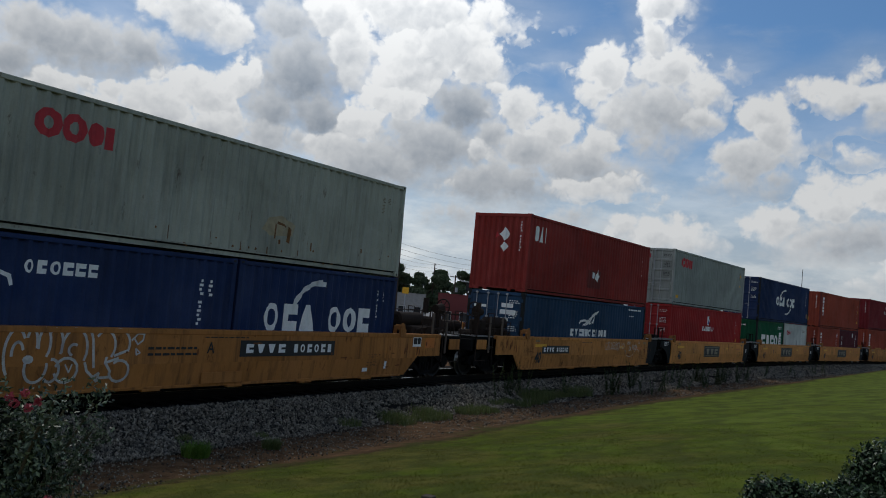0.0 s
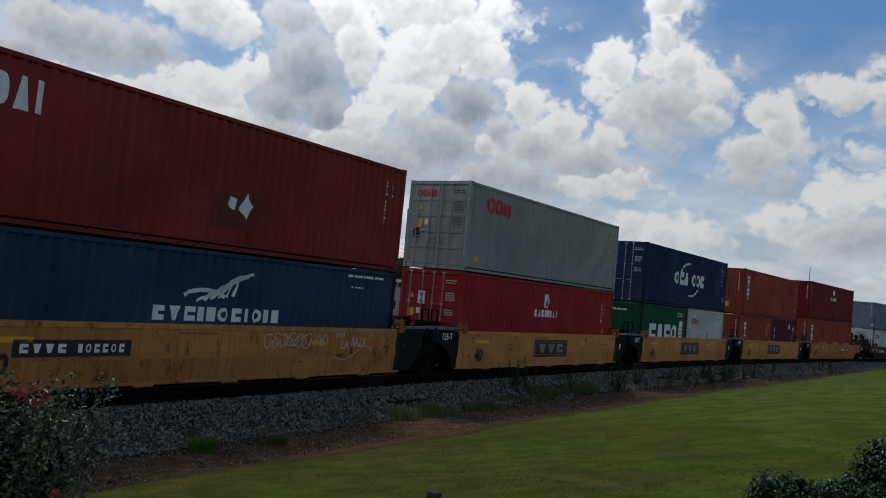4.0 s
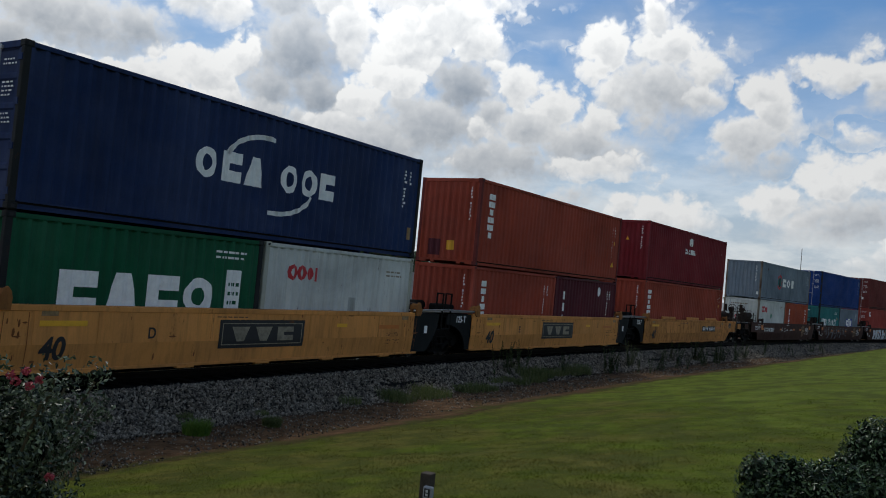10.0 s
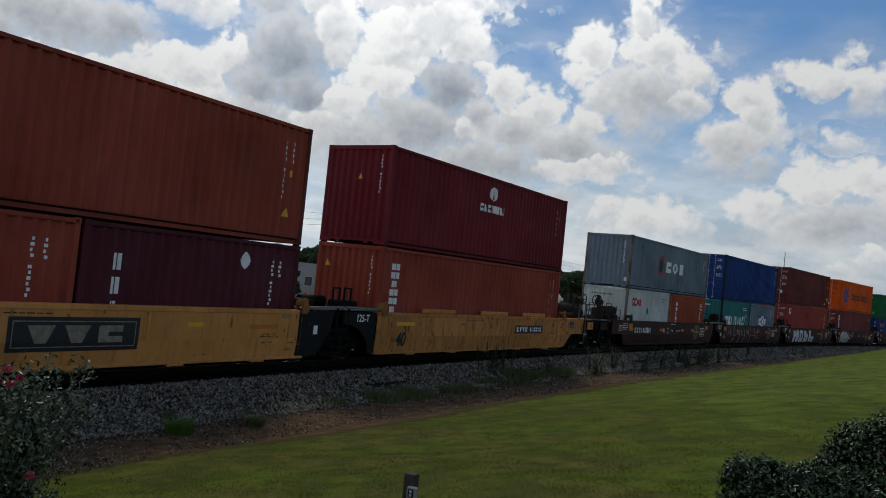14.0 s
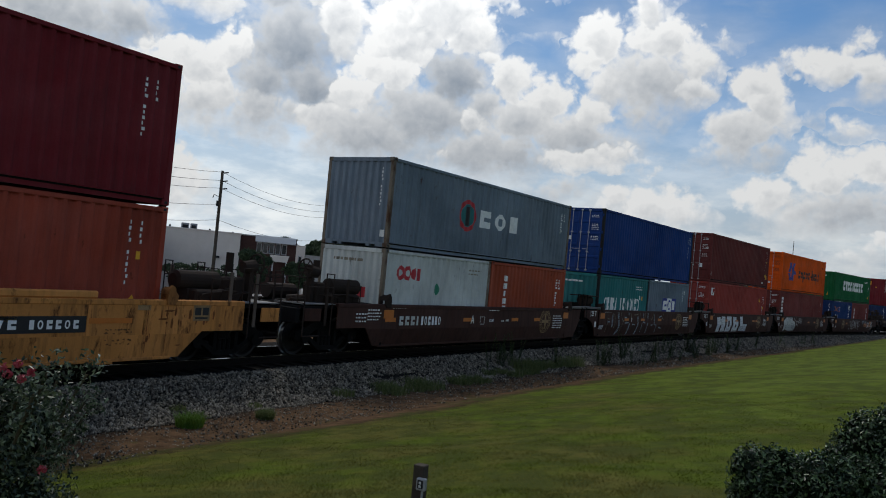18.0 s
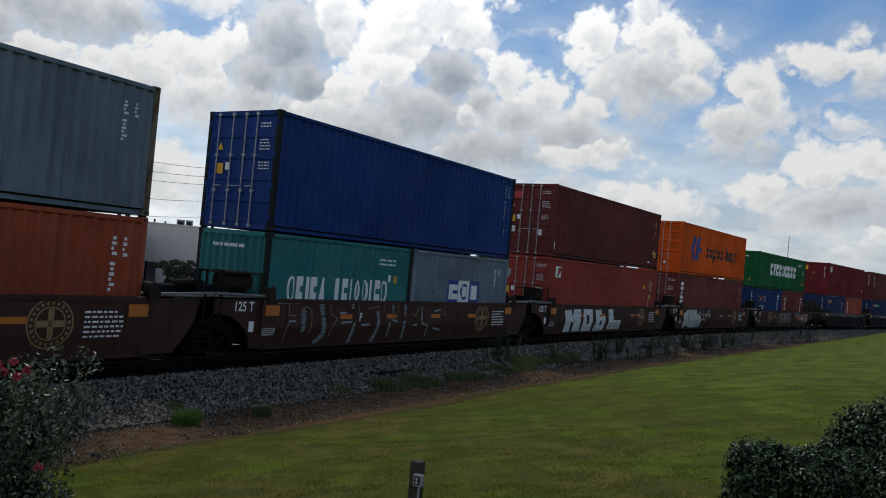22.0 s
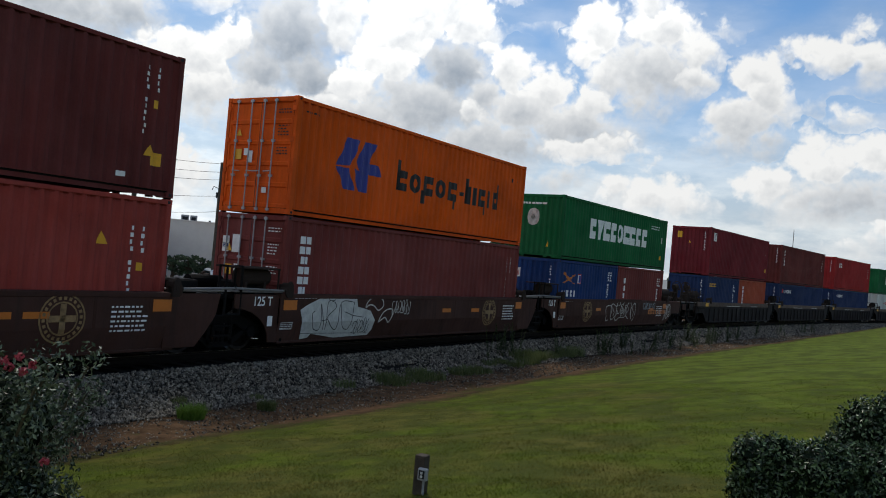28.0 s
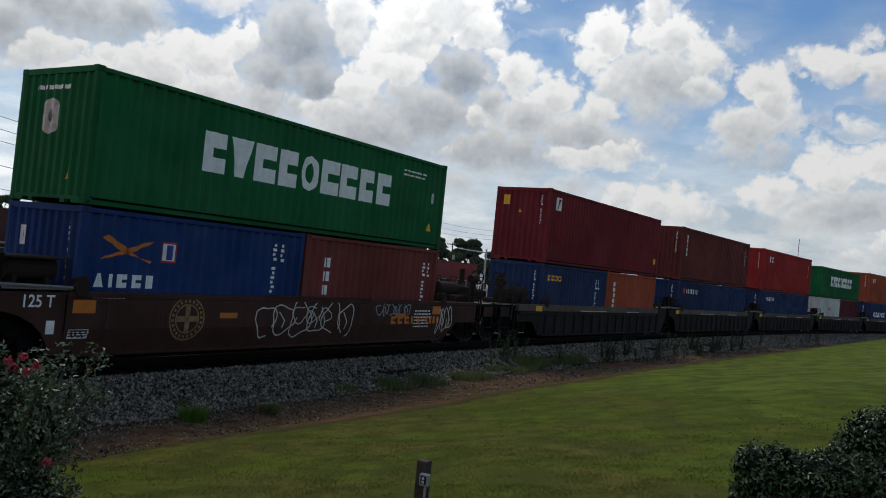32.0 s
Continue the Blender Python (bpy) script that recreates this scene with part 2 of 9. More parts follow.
    east = n("ShaderNodeMapRange", [n("ShaderNodeSeparateXYZ", [way]).outputs[0], -0.3, 0.35, 0.22, -0.05])
    veil = n("ShaderNodeMath", [veil.outputs[0], east.outputs[0]], op="ADD")
    veil = n("ShaderNodeMapRange", [veil.outputs[0], 0.48, 0.82, 0.0, 0.55], interp="SMOOTHSTEP")
    tone = n("ShaderNodeTexNoise", {"Vector": wide.outputs[0], "Scale": 11.0, "Detail": 6.0, "Roughness": 0.6})
    tone = n("ShaderNodeMapRange", [tone.outputs[0], 0.35, 0.68, 0.0, 1.0], interp="SMOOTHSTEP")
    pale = n("ShaderNodeMix", {0: tone.outputs[0], 6: (0.50, 0.575, 0.66, 1), 7: (0.80, 0.83, 0.85, 1)}, blend="MIX")
    warm = n("ShaderNodeMapRange", [sep.outputs[0], -0.45, 0.35, 1.22, 0.84])
    pale = n("ShaderNodeMix", {0: 1.0, 6: pale.outputs[2], 7: n("ShaderNodeCombineColor", [warm.outputs[0]] * 3).outputs[0]}, blend="MULTIPLY")
    thin = n("ShaderNodeMath", [haze.outputs[0], n("ShaderNodeMath", [veil.outputs[0], fringe.outputs[0]], op="MAXIMUM").outputs[0]], op="MAXIMUM")
    air = n("ShaderNodeMix", {0: thin.outputs[0], 6: blue.outputs[2], 7: pale.outputs[2]}, blend="MIX")
    both = n("ShaderNodeMix", {0: cover.outputs[0], 6: air.outputs[2], 7: cloud.outputs[2]}, blend="MIX")
    ground = n("ShaderNodeMapRange", [up, -0.02, 0.0, 1.0, 0.0])
    both = n("ShaderNodeMix", {0: ground.outputs[0], 6: both.outputs[2], 7: (0.10, 0.11, 0.08, 1)}, blend="MIX")
    bg = n("ShaderNodeBackground", [both.outputs[2], 1.0])
    out = tree.nodes.new("ShaderNodeOutputWorld")
    tree.links.new(bg.outputs[0], out.inputs[0])
    lamp = bpy.data.lights.new("sun", "SUN")
    lamp.energy, lamp.angle, lamp.color = 1.15, radians(10), (1.0, 0.95, 0.86)
    to_sun = Vector((math.sin(radians(SUN_AZ)) * math.cos(radians(SUN_EL)), math.cos(radians(SUN_AZ)) * math.cos(radians(SUN_EL)), math.sin(radians(SUN_EL))))
    new("sun", lamp).matrix_world = look(to_sun * 100, (0, 0, 0))


make_world()


# ---- materials ----
def material(name):
    m = bpy.data.materials.new(name)
    m.use_nodes = True
    m.node_tree.nodes.clear()
    n = link_nodes(m.node_tree)
    bsdf = n("ShaderNodeBsdfPrincipled")
    out = n("ShaderNodeOutputMaterial", [bsdf.outputs[0]])
    return m, n, bsdf


def mix(n, fac, a, b, how="MIX"):
    return n("ShaderNodeMix", {0: fac, 6: a, 7: b}, blend=how).outputs[2]


def rgba(c):
    return (c[0], c[1], c[2], 1.0)


def shifted(n, tex="Object"):
    """Object coordinates, moved by each object's own random number."""
    co = n("ShaderNodeTexCoord").outputs[tex]
    rnd = n("ShaderNodeObjectInfo").outputs["Random"]
    far = n("ShaderNodeMath", [rnd, 37.0], op="MULTIPLY").outputs[0]
    return n("ShaderNodeVectorMath", [co, n("ShaderNodeCombineXYZ", [far, far, 0.0]).outputs[0]], op="ADD").outputs[0]


def paint(name, colour, rough=0.55, grime=0.5, rust=0.0, fade=0.25, bump=0.15):
    """Weathered coach paint on steel: blotches, runs of dirt, a scatter of rust."""
    m, n, bsdf = material(name)
    co = shifted(n)
    blotch = n("ShaderNodeTexNoise", {"Vector": co, "Scale": 0.9, "Detail": 6.0, "Roughness": 0.6}).outputs[0]
    runs = n("ShaderNodeVectorMath", [co, (7.0, 7.0, 0.55)], op="MULTIPLY").outputs[0]
    runs = n("ShaderNodeTexNoise", {"Vector": runs, "Scale": 1.0, "Detail": 5.0, "Roughness": 0.65}).outputs[0]
    fine = n("ShaderNodeTexNoise", {"Vector": co, "Scale": 26.0, "Detail": 3.0, "Roughness": 0.6}).outputs[0]
    faded = tuple(min(1.0, c * (1 - fade) + fade * (0.35 + 0.5 * c)) for c in colour)
    c = mix(n, n("ShaderNodeMapRange", [blotch, 0.35, 0.7, 0.0, 0.8]).outputs[0], rgba(colour), rgba(faded))
    dirt = n("ShaderNodeMapRange", [runs, 0.48, 0.78, 0.0, grime]).outputs[0]
    c = mix(n, dirt, c, rgba((0.035, 0.03, 0.026)))
    c = mix(n, n("ShaderNodeMapRange", [fine, 0.3, 0.8, 0.0, 0.22]).outputs[0], c, rgba(tuple(v * 0.6 for v in colour)))
    if rust:
        spots = n("ShaderNodeVectorMath", [co, (2.4, 2.4, 0.9)], op="MULTIPLY").outputs[0]
        spots = n("ShaderNodeTexNoise", {"Vector": spots, "Scale": 1.7, "Detail": 9.0, "Roughness": 0.72}).outputs[0]
        spots = n("ShaderNodeMapRange", [spots, 0.66 - 0.12 * rust, 0.74 - 0.08 * rust, 0.0, 0.9]).outputs[0]
        c = mix(n, spots, c, rgba((0.075, 0.03, 0.014)))
    large = n("ShaderNodeTexNoise", {"Vector": co, "Scale": 0.33, "Detail": 7.0, "Roughness": 0.62, "Distortion": 0.6}).outputs[0]
    c = mix(n, 1.0, c, n("ShaderNodeCombineColor", [n("ShaderNodeMapRange", [large, 0.32, 0.68, 0.74, 1.18]).outputs[0]] * 3).outputs[0], "MULTIPLY")
    bsdf.inputs["Base Color"].default_value = rgba(colour)
    m.node_tree.links.new(c, bsdf.inputs["Base Color"])
    r = n("ShaderNodeMapRange", [runs, 0.3, 0.8, rough, min(0.95, rough + 0.3)]).outputs[0]
    m.node_tree.links.new(r, bsdf.inputs["Roughness"])
    bsdf.inputs["Specular IOR Level"].default_value = 0.08
    b = n("ShaderNodeBump", {"Strength": bump, "Distance": 0.01, "Height": blotch})
    m.node_tree.links.new(b.outputs[0], bsdf.inputs["Normal"])
    return m


def stony(name, dark, light, scale, rough=0.9, bump=0.5, distance=0.02, spread=0.0):
    """A rough mineral or earthy surface in two tones and two scales."""
    m, n, bsdf = material(name)
    co = n("ShaderNodeTexCoord").outputs["Object"]
    a = n("ShaderNodeTexNoise", {"Vector": co, "Scale": scale, "Detail": 8.0, "Roughness": 0.65}).outputs[0]
    b = n("ShaderNodeTexNoise", {"Vector": co, "Scale": scale * 0.11, "Detail": 4.0}).outputs[0]
    f = n("ShaderNodeMath", [a, 0.65, n("ShaderNodeMath", [b, 0.35], op="MULTIPLY").outputs[0]], op="MULTIPLY_ADD").outputs[0]
    f = n("ShaderNodeMapRange", [f, 0.35, 0.65, 0.0, 1.0]).outputs[0]
    c = mix(n, f, rgba(dark), rgba(light))
    if spread:
        own = n("ShaderNodeNewGeometry").outputs["Random Per Island"]
        c = mix(n, 1.0, c, n("ShaderNodeCombineColor", [n("ShaderNodeMapRange", [own, 0, 1, 1 - spread, 1 + spread]).outputs[0]] * 3).outputs[0], "MULTIPLY")
    m.node_tree.links.new(c, bsdf.inputs["Base Color"])
    bsdf.inputs["Roughness"].default_value = rough
    bsdf.inputs["Specular IOR Level"].default_value = 0.12
    m.node_tree.links.new(n("ShaderNodeBump", {"Strength": bump, "Distance": distance, "Height": a}).outputs[0], bsdf.inputs["Normal"])
    return m


def leafy(name, dark, light, rough=0.5, gloss=0.4, through_it=0.25, skew=1.0):
    """Leaves, each of its own tone, with some light coming through."""
    m, n, bsdf = material(name)
    own = n("ShaderNodeNewGeometry").outputs["Random Per Island"]
    if skew != 1.0:
        own = n("ShaderNodeMath", [own, skew], op="POWER").outputs[0]
    c = mix(n, own, rgba(dark), rgba(light))
    m.node_tree.links.new(c, bsdf.inputs["Base Color"])
    bsdf.inputs["Roughness"].default_value = rough
    bsdf.inputs["Specular IOR Level"].default_value = gloss
    if through_it:
        thin = n("ShaderNodeBsdfTranslucent", [c])
        both = n("ShaderNodeMixShader", [through_it, bsdf.outputs[0], thin.outputs[0]])
        m.node_tree.links.new(both.outputs[0], m.node_tree.nodes["Material Output"].inputs[0])
    return m


def plain(name, colour, rough=0.5, metal=0.0, wear=0.15, spec=0.4):
    m, n, bsdf = material(name)
    co = shifted(n)
    f = n("ShaderNodeTexNoise", {"Vector": co, "Scale": 6.0, "Detail": 6.0, "Roughness": 0.7}).outputs[0]
    c = mix(n, n("ShaderNodeMapRange", [f, 0.4, 0.7, 0.0, wear * 2]).outputs[0], rgba(colour), rgba(tuple(v * 0.45 for v in colour)))
    m.node_tree.links.new(c, bsdf.inputs["Base Color"])
    bsdf.inputs["Roughness"].default_value, bsdf.inputs["Metallic"].default_value = rough, metal
    bsdf.inputs["Specular IOR Level"].default_value = spec
    return m



def chalk(name):
    """White roller paint laid on in rough level strokes."""
    m, n, bsdf = material(name)
    co = n("ShaderNodeVectorMath", [n("ShaderNodeTexCoord").outputs["Object"], (3.0, 3.0, 42.0)], op="MULTIPLY").outputs[0]
    f = n("ShaderNodeTexNoise", {"Vector": co, "Scale": 1.0, "Detail": 5.0, "Roughness": 0.7}).outputs[0]
    c = mix(n, n("ShaderNodeMapRange", [f, 0.50, 0.66, 0.0, 0.85]).outputs[0], rgba((0.74, 0.75, 0.74)), rgba((0.13, 0.12, 0.12)))
    m.node_tree.links.new(c, bsdf.inputs["Base Color"])
    bsdf.inputs["Roughness"].default_value = 0.7
    return m


M = {
    "grey": paint("container_grey", (0.345, 0.365, 0.330), grime=0.35, rust=0.35),
    "grey_old": paint("container_grey_stained", (0.43, 0.44, 0.355), grime=0.45, rust=0.45),
    "white": paint("container_white", (0.64, 0.665, 0.615), grime=0.3, rust=0.3),
    "steel_blue": paint("container_slate_blue", (0.178, 0.226, 0.270), grime=0.42, rust=0.35),
    "navy": paint("container_navy", (0.019, 0.039, 0.112), grime=0.35, fade=0.08),
    "blue_grey": paint("container_blue_grey", (0.026, 0.065, 0.125), grime=0.35, fade=0.08),
    "cobalt": paint("container_cobalt", (0.014, 0.048, 0.165), grime=0.35, fade=0.08, rust=0.2),
    "ultramarine": paint("container_ultramarine", (0.013, 0.050, 0.205), grime=0.35, fade=0.06, rust=0.2),
    "russet": paint("container_russet", (0.36, 0.066, 0.037), grime=0.35, fade=0.08, rust=0.15),
    "red": paint("container_red", (0.40, 0.029, 0.028), grime=0.35, fade=0.06),
    "tomato": paint("container_tomato_red", (0.285, 0.036, 0.028), grime=0.35, fade=0.07, rust=0.1),
    "brick": paint("container_brick_red", (0.37, 0.058, 0.042), grime=0.35, fade=0.08, rust=0.15),
    "rust": paint("container_rust_orange", (0.40, 0.078, 0.034), grime=0.35, fade=0.10, rust=0.15),
    "maroon": paint("container_maroon", (0.20, 0.020, 0.026), grime=0.35, fade=0.06),
    "plum": paint("container_plum", (0.21, 0.046, 0.038), grime=0.35, fade=0.08),
    "brown": paint("container_brown", (0.165, 0.035, 0.030), grime=0.35, fade=0.06),
    "oxblood": paint("container_dark_plum", (0.103, 0.021, 0.029), grime=0.35, fade=0.06),
    "green": paint("container_green", (0.009, 0.133, 0.043), grime=0.35, fade=0.06),
    "deep_green": paint("container_deep_green", (0.010, 0.103, 0.047), grime=0.35, fade=0.06),
    "teal": paint("container_teal", (0.032, 0.205, 0.200), grime=0.4, fade=0.12, rust=0.2),
    "orange": paint("container_orange", (0.80, 0.112, 0.008), grime=0.25, fade=0.05),
    "rust_post": paint("container_rusty_post", (0.21, 0.165, 0.115), grime=0.6, rust=1.5),
    # near-black coat for the corner posts of a few containers
    "post_dark": paint("container_dark_post", (0.020, 0.022, 0.022), grime=0.4, rust=0.4, fade=0.03),
    "gear": paint("brown_brake_gear", (0.040, 0.028, 0.022), rough=0.75, grime=0.35, rust=0.5, fade=0.02),
    "yellow_car": paint("railcar_yellow", (0.72, 0.305, 0.080), rough=0.5, grime=0.40, rust=0.50, fade=0.06),
    "yellow_worn": paint("railcar_yellow_worn", (0.60, 0.250, 0.065), rough=0.55, grime=0.65, rust=0.85, fade=0.05),
    "yellow_dim": paint("railcar_yellow_sooty", (0.46, 0.190, 0.050), rough=0.6, grime=0.75, rust=0.55, fade=0.05),
    "brown_car": paint("railcar_brown", (0.070, 0.032, 0.023), rough=0.6, grime=0.6, rust=0.5, fade=0.04),
    "black_car": paint("railcar_black_rusty", (0.030, 0.027, 0.026), rough=0.65, grime=0.4, rust=0.5, fade=0.03),
    # near black: the deep shade under the cars is put into this colour
    "iron": paint("shaded_dark_iron", (0.008, 0.0078, 0.0075), rough=0.75, grime=0.3, rust=0.12, fade=0.02),
    "end_black": paint("black_end_plate", (0.014, 0.016, 0.016), rough=0.6, grime=0.2, rust=0.1, fade=0.02),
    "lug": paint("rusty_guide_casting", (0.34, 0.145, 0.045), rough=0.7, grime=0.5, rust=1.0, fade=0.02),
    "rusty_rail": paint("rusty_grey_rail", (0.15, 0.115, 0.09), rough=0.75, grime=0.5, rust=0.8, fade=0.05),
    "grating": plain("pale_steel_grating", (0.22, 0.215, 0.205), 0.7, 0.1),
    "tread": plain("bright_wheel_tread", (0.55, 0.55, 0.54), 0.3, 1.0, 0.1),
    # wheel steel, darkened in colour for the shade beneath the cars
    "wheel": plain("worn_wheel_steel", (0.022, 0.020, 0.019), 0.6, 0.4),
    "chrome": plain("galvanised_bar", (0.40, 0.405, 0.41), 0.55, 0.2),
    "m_white": plain("white_stencil", (0.92, 0.92, 0.88), 0.6, wear=0.15),
    "m_black": plain("black_stencil", (0.018, 0.018, 0.018), 0.6),
    "m_red": plain("red_lettering_paint", (0.52, 0.025, 0.035), 0.5),
    "m_blue": plain("blue_decal", (0.03, 0.045, 0.28), 0.5),
    "m_yellow": plain("yellow_decal", (0.86, 0.44, 0.02), 0.5),
    "m_orange": plain("orange_reflector", (0.60, 0.17, 0.015), 0.5),
    "m_tan": plain("faded_tan_paint", (0.34, 0.21, 0.088), 0.6, wear=0.5),
    "m_green": plain("green_decal", (0.02, 0.22, 0.12), 0.5),
    "m_grey": plain("faded_grey_paint", (0.30, 0.26, 0.18), 0.6, wear=0.5),
    "m_ice": plain("pale_blue_spray", (0.32, 0.40, 0.44), 0.6, wear=0.5),
    "m_cream": plain("cream_spray", (0.70, 0.67, 0.60), 0.6, wear=0.4),
    "m_rust": plain("rust_stain", (0.24, 0.085, 0.022), 0.9, wear=0.5),
    "m_umber": plain("rubbed_dark_print", (0.21, 0.10, 0.034), 0.9, wear=0.5),
    "m_ochre": plain("pale_ochre_stain", (0.44, 0.37, 0.235), 0.8, wear=0.3),
    "m_chalk": chalk("chalky_white_spray"),
    "m_silver": plain("silver_spray", (0.60, 0.61, 0.56), 0.55, wear=0.3),
    "seal": plain("rubber_seal", (0.015, 0.015, 0.016), 0.7),
    "timber": stony("weathered_timber", (0.045, 0.036, 0.028), (0.11, 0.088, 0.066), 9.0, 0.85, 0.3),
    # creosoted timber, its colour lowered further for the shade under the train
    "creosote": stony("shaded_creosoted_tie", (0.007, 0.006, 0.005), (0.018, 0.015, 0.012), 9.0, 0.9, 0.3),
    "brickwall": stony("brown_brick", (0.056, 0.029, 0.024), (0.098, 0.050, 0.040), 6.0, 0.9, 0.3),
    "stucco": stony("cream_stucco", (0.76, 0.67, 0.575), (0.85, 0.76, 0.66), 1.5, 0.9, 0.1),
    "concrete": stony("pale_concrete", (0.28, 0.27, 0.25), (0.38, 0.37, 0.35), 3.0, 0.9, 0.2),
    "asphalt": stony("asphalt", (0.045, 0.045, 0.047), (0.075, 0.074, 0.072), 12.0, 0.9, 0.3),
    "stone": stony("ballast_stone", (0.024, 0.021, 0.018), (0.300, 0.266, 0.208), 30.0, 0.9, 0.4, 0.01, 0.85),
    "bark": stony("bark", (0.045, 0.035, 0.026), (0.11, 0.085, 0.06), 14.0, 0.95, 0.6),
    "twig": stony("rose_stem", (0.05, 0.045, 0.025), (0.10, 0.08, 0.045), 20.0, 0.8, 0.3),
    # rose and hedge tones are skewed dark, with glints painted as few pale leaves
    "rose_leaf": leafy("rose_leaf", (0.010, 0.024, 0.009), (0.215, 0.265, 0.150), 0.40, 0.4, 0.15, 1.9),
    "hedge_leaf": leafy("holly_hedge_leaf", (0.006, 0.018, 0.006), (0.120, 0.190, 0.080), 0.34, 0.38, 0.05, 1.5),
    # near-black leaves that carry the inner shade of bush, hedge and shrub
    "shade_leaf": leafy("inner_shade_leaf", (0.004, 0.009, 0.004), (0.010, 0.020, 0.008), 0.7, 0.1, 0.0),
    "red_leaf": leafy("reddish_shrub_leaf", (0.06, 0.022, 0.018), (0.14, 0.05, 0.04), 0.4, 0.5, 0.15),
    "petal": leafy("coral_petal", (0.33, 0.030, 0.050), (0.58, 0.11, 0.14), 0.5, 0.3, 0.2),
    "stalk": leafy("dark_weed_stalk", (0.030, 0.050, 0.016), (0.085, 0.115, 0.042), 0.6, 0.15, 0.3),
    "weed": leafy("weed_green", (0.085, 0.115, 0.035), (0.190, 0.215, 0.085), 0.6, 0.2, 0.4),
    "tuft": leafy("bright_grass_tuft", (0.080, 0.160, 0.016), (0.150, 0.260, 0.040), 0.6, 0.3, 0.25),
    # haze over the distant trees is mixed into this paler leaf colour
    "hazed_leaf": leafy("hazed_tree_leaf", (0.050, 0.075, 0.040), (0.120, 0.150, 0.085), 0.7, 0.1, 0.25),
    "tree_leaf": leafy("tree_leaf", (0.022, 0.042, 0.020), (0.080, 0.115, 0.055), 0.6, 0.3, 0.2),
    "glass": plain("dark_shop_glass", (0.02, 0.024, 0.028), 0.08, 0.0, 0.05, 0.6),
    "car_white": plain("white_gloss_paint", (0.75, 0.76, 0.76), 0.25, 0.0, 0.05, 0.5),
    "frame_white": plain("white_frame_paint", (0.62, 0.62, 0.60), 0.5),
    "canopy": plain("dull_canopy_paint", (0.25, 0.24, 0.225), 0.6),
    "cable": plain("black_cable", (0.012, 0.012, 0.013), 0.6),
    "sign_red": plain("red_sign", (0.17, 0.030, 0.028), 0.6),
}


def lawn_tone(n, co):
    """Mown grass: bright, dull and dry patches at four scales, brighter green towards the far end."""
    big = n("ShaderNodeTexNoise", {"Vector": co, "Scale": 0.38, "Detail": 4.0, "Roughness": 0.6}).outputs[0]
    mid = n("ShaderNodeTexNoise", {"Vector": co, "Scale": 2.1, "Detail": 6.0, "Roughness": 0.7}).outputs[0]
    tuft = n("ShaderNodeTexNoise", {"Vector": co, "Scale": 9.0, "Detail": 5.0, "Roughness": 0.7}).outputs[0]
    fine = n("ShaderNodeTexNoise", {"Vector": co, "Scale": 46.0, "Detail": 4.0, "Roughness": 0.7}).outputs[0]
    along = n("ShaderNodeSeparateXYZ", [co])
    along = n("ShaderNodeMath", [along.outputs[0], n("ShaderNodeMath", [along.outputs[1], 0.35], op="MULTIPLY").outputs[0]], op="ADD").outputs[0]
    greener = n("ShaderNodeMath", [n("ShaderNodeMapRange", [along, 3.0, 26.0, -0.10, 0.24]).outputs[0], big], op="ADD").outputs[0]
    c = mix(n, n("ShaderNodeMapRange", [fine, 0.3, 0.7, 0.0, 1.0]).outputs[0], rgba((0.068, 0.094, 0.010)), rgba((0.128, 0.162, 0.019)))
    c = mix(n, n("ShaderNodeMapRange", [greener, 0.46, 0.70, 0.0, 0.85]).outputs[0], c, rgba((0.140, 0.182, 0.028)))
    c = mix(n, n("ShaderNodeMapRange", [greener, 0.50, 0.34, 0.0, 0.6]).outputs[0], c, rgba((0.156, 0.122, 0.040)))
    c = mix(n, n("ShaderNodeMapRange", [mid, 0.50, 0.70, 0.0, 0.5]).outputs[0], c, rgba((0.156, 0.134, 0.034)))
    c = mix(n, n("ShaderNodeMapRange", [mid, 0.48, 0.32, 0.0, 0.4]).outputs[0], c, rgba((0.058, 0.088, 0.009)))
    return mix(n, n("ShaderNodeMapRange", [tuft, 0.40, 0.28, 0.0, 0.35]).outputs[0], c, rgba((0.040, 0.046, 0.010)))


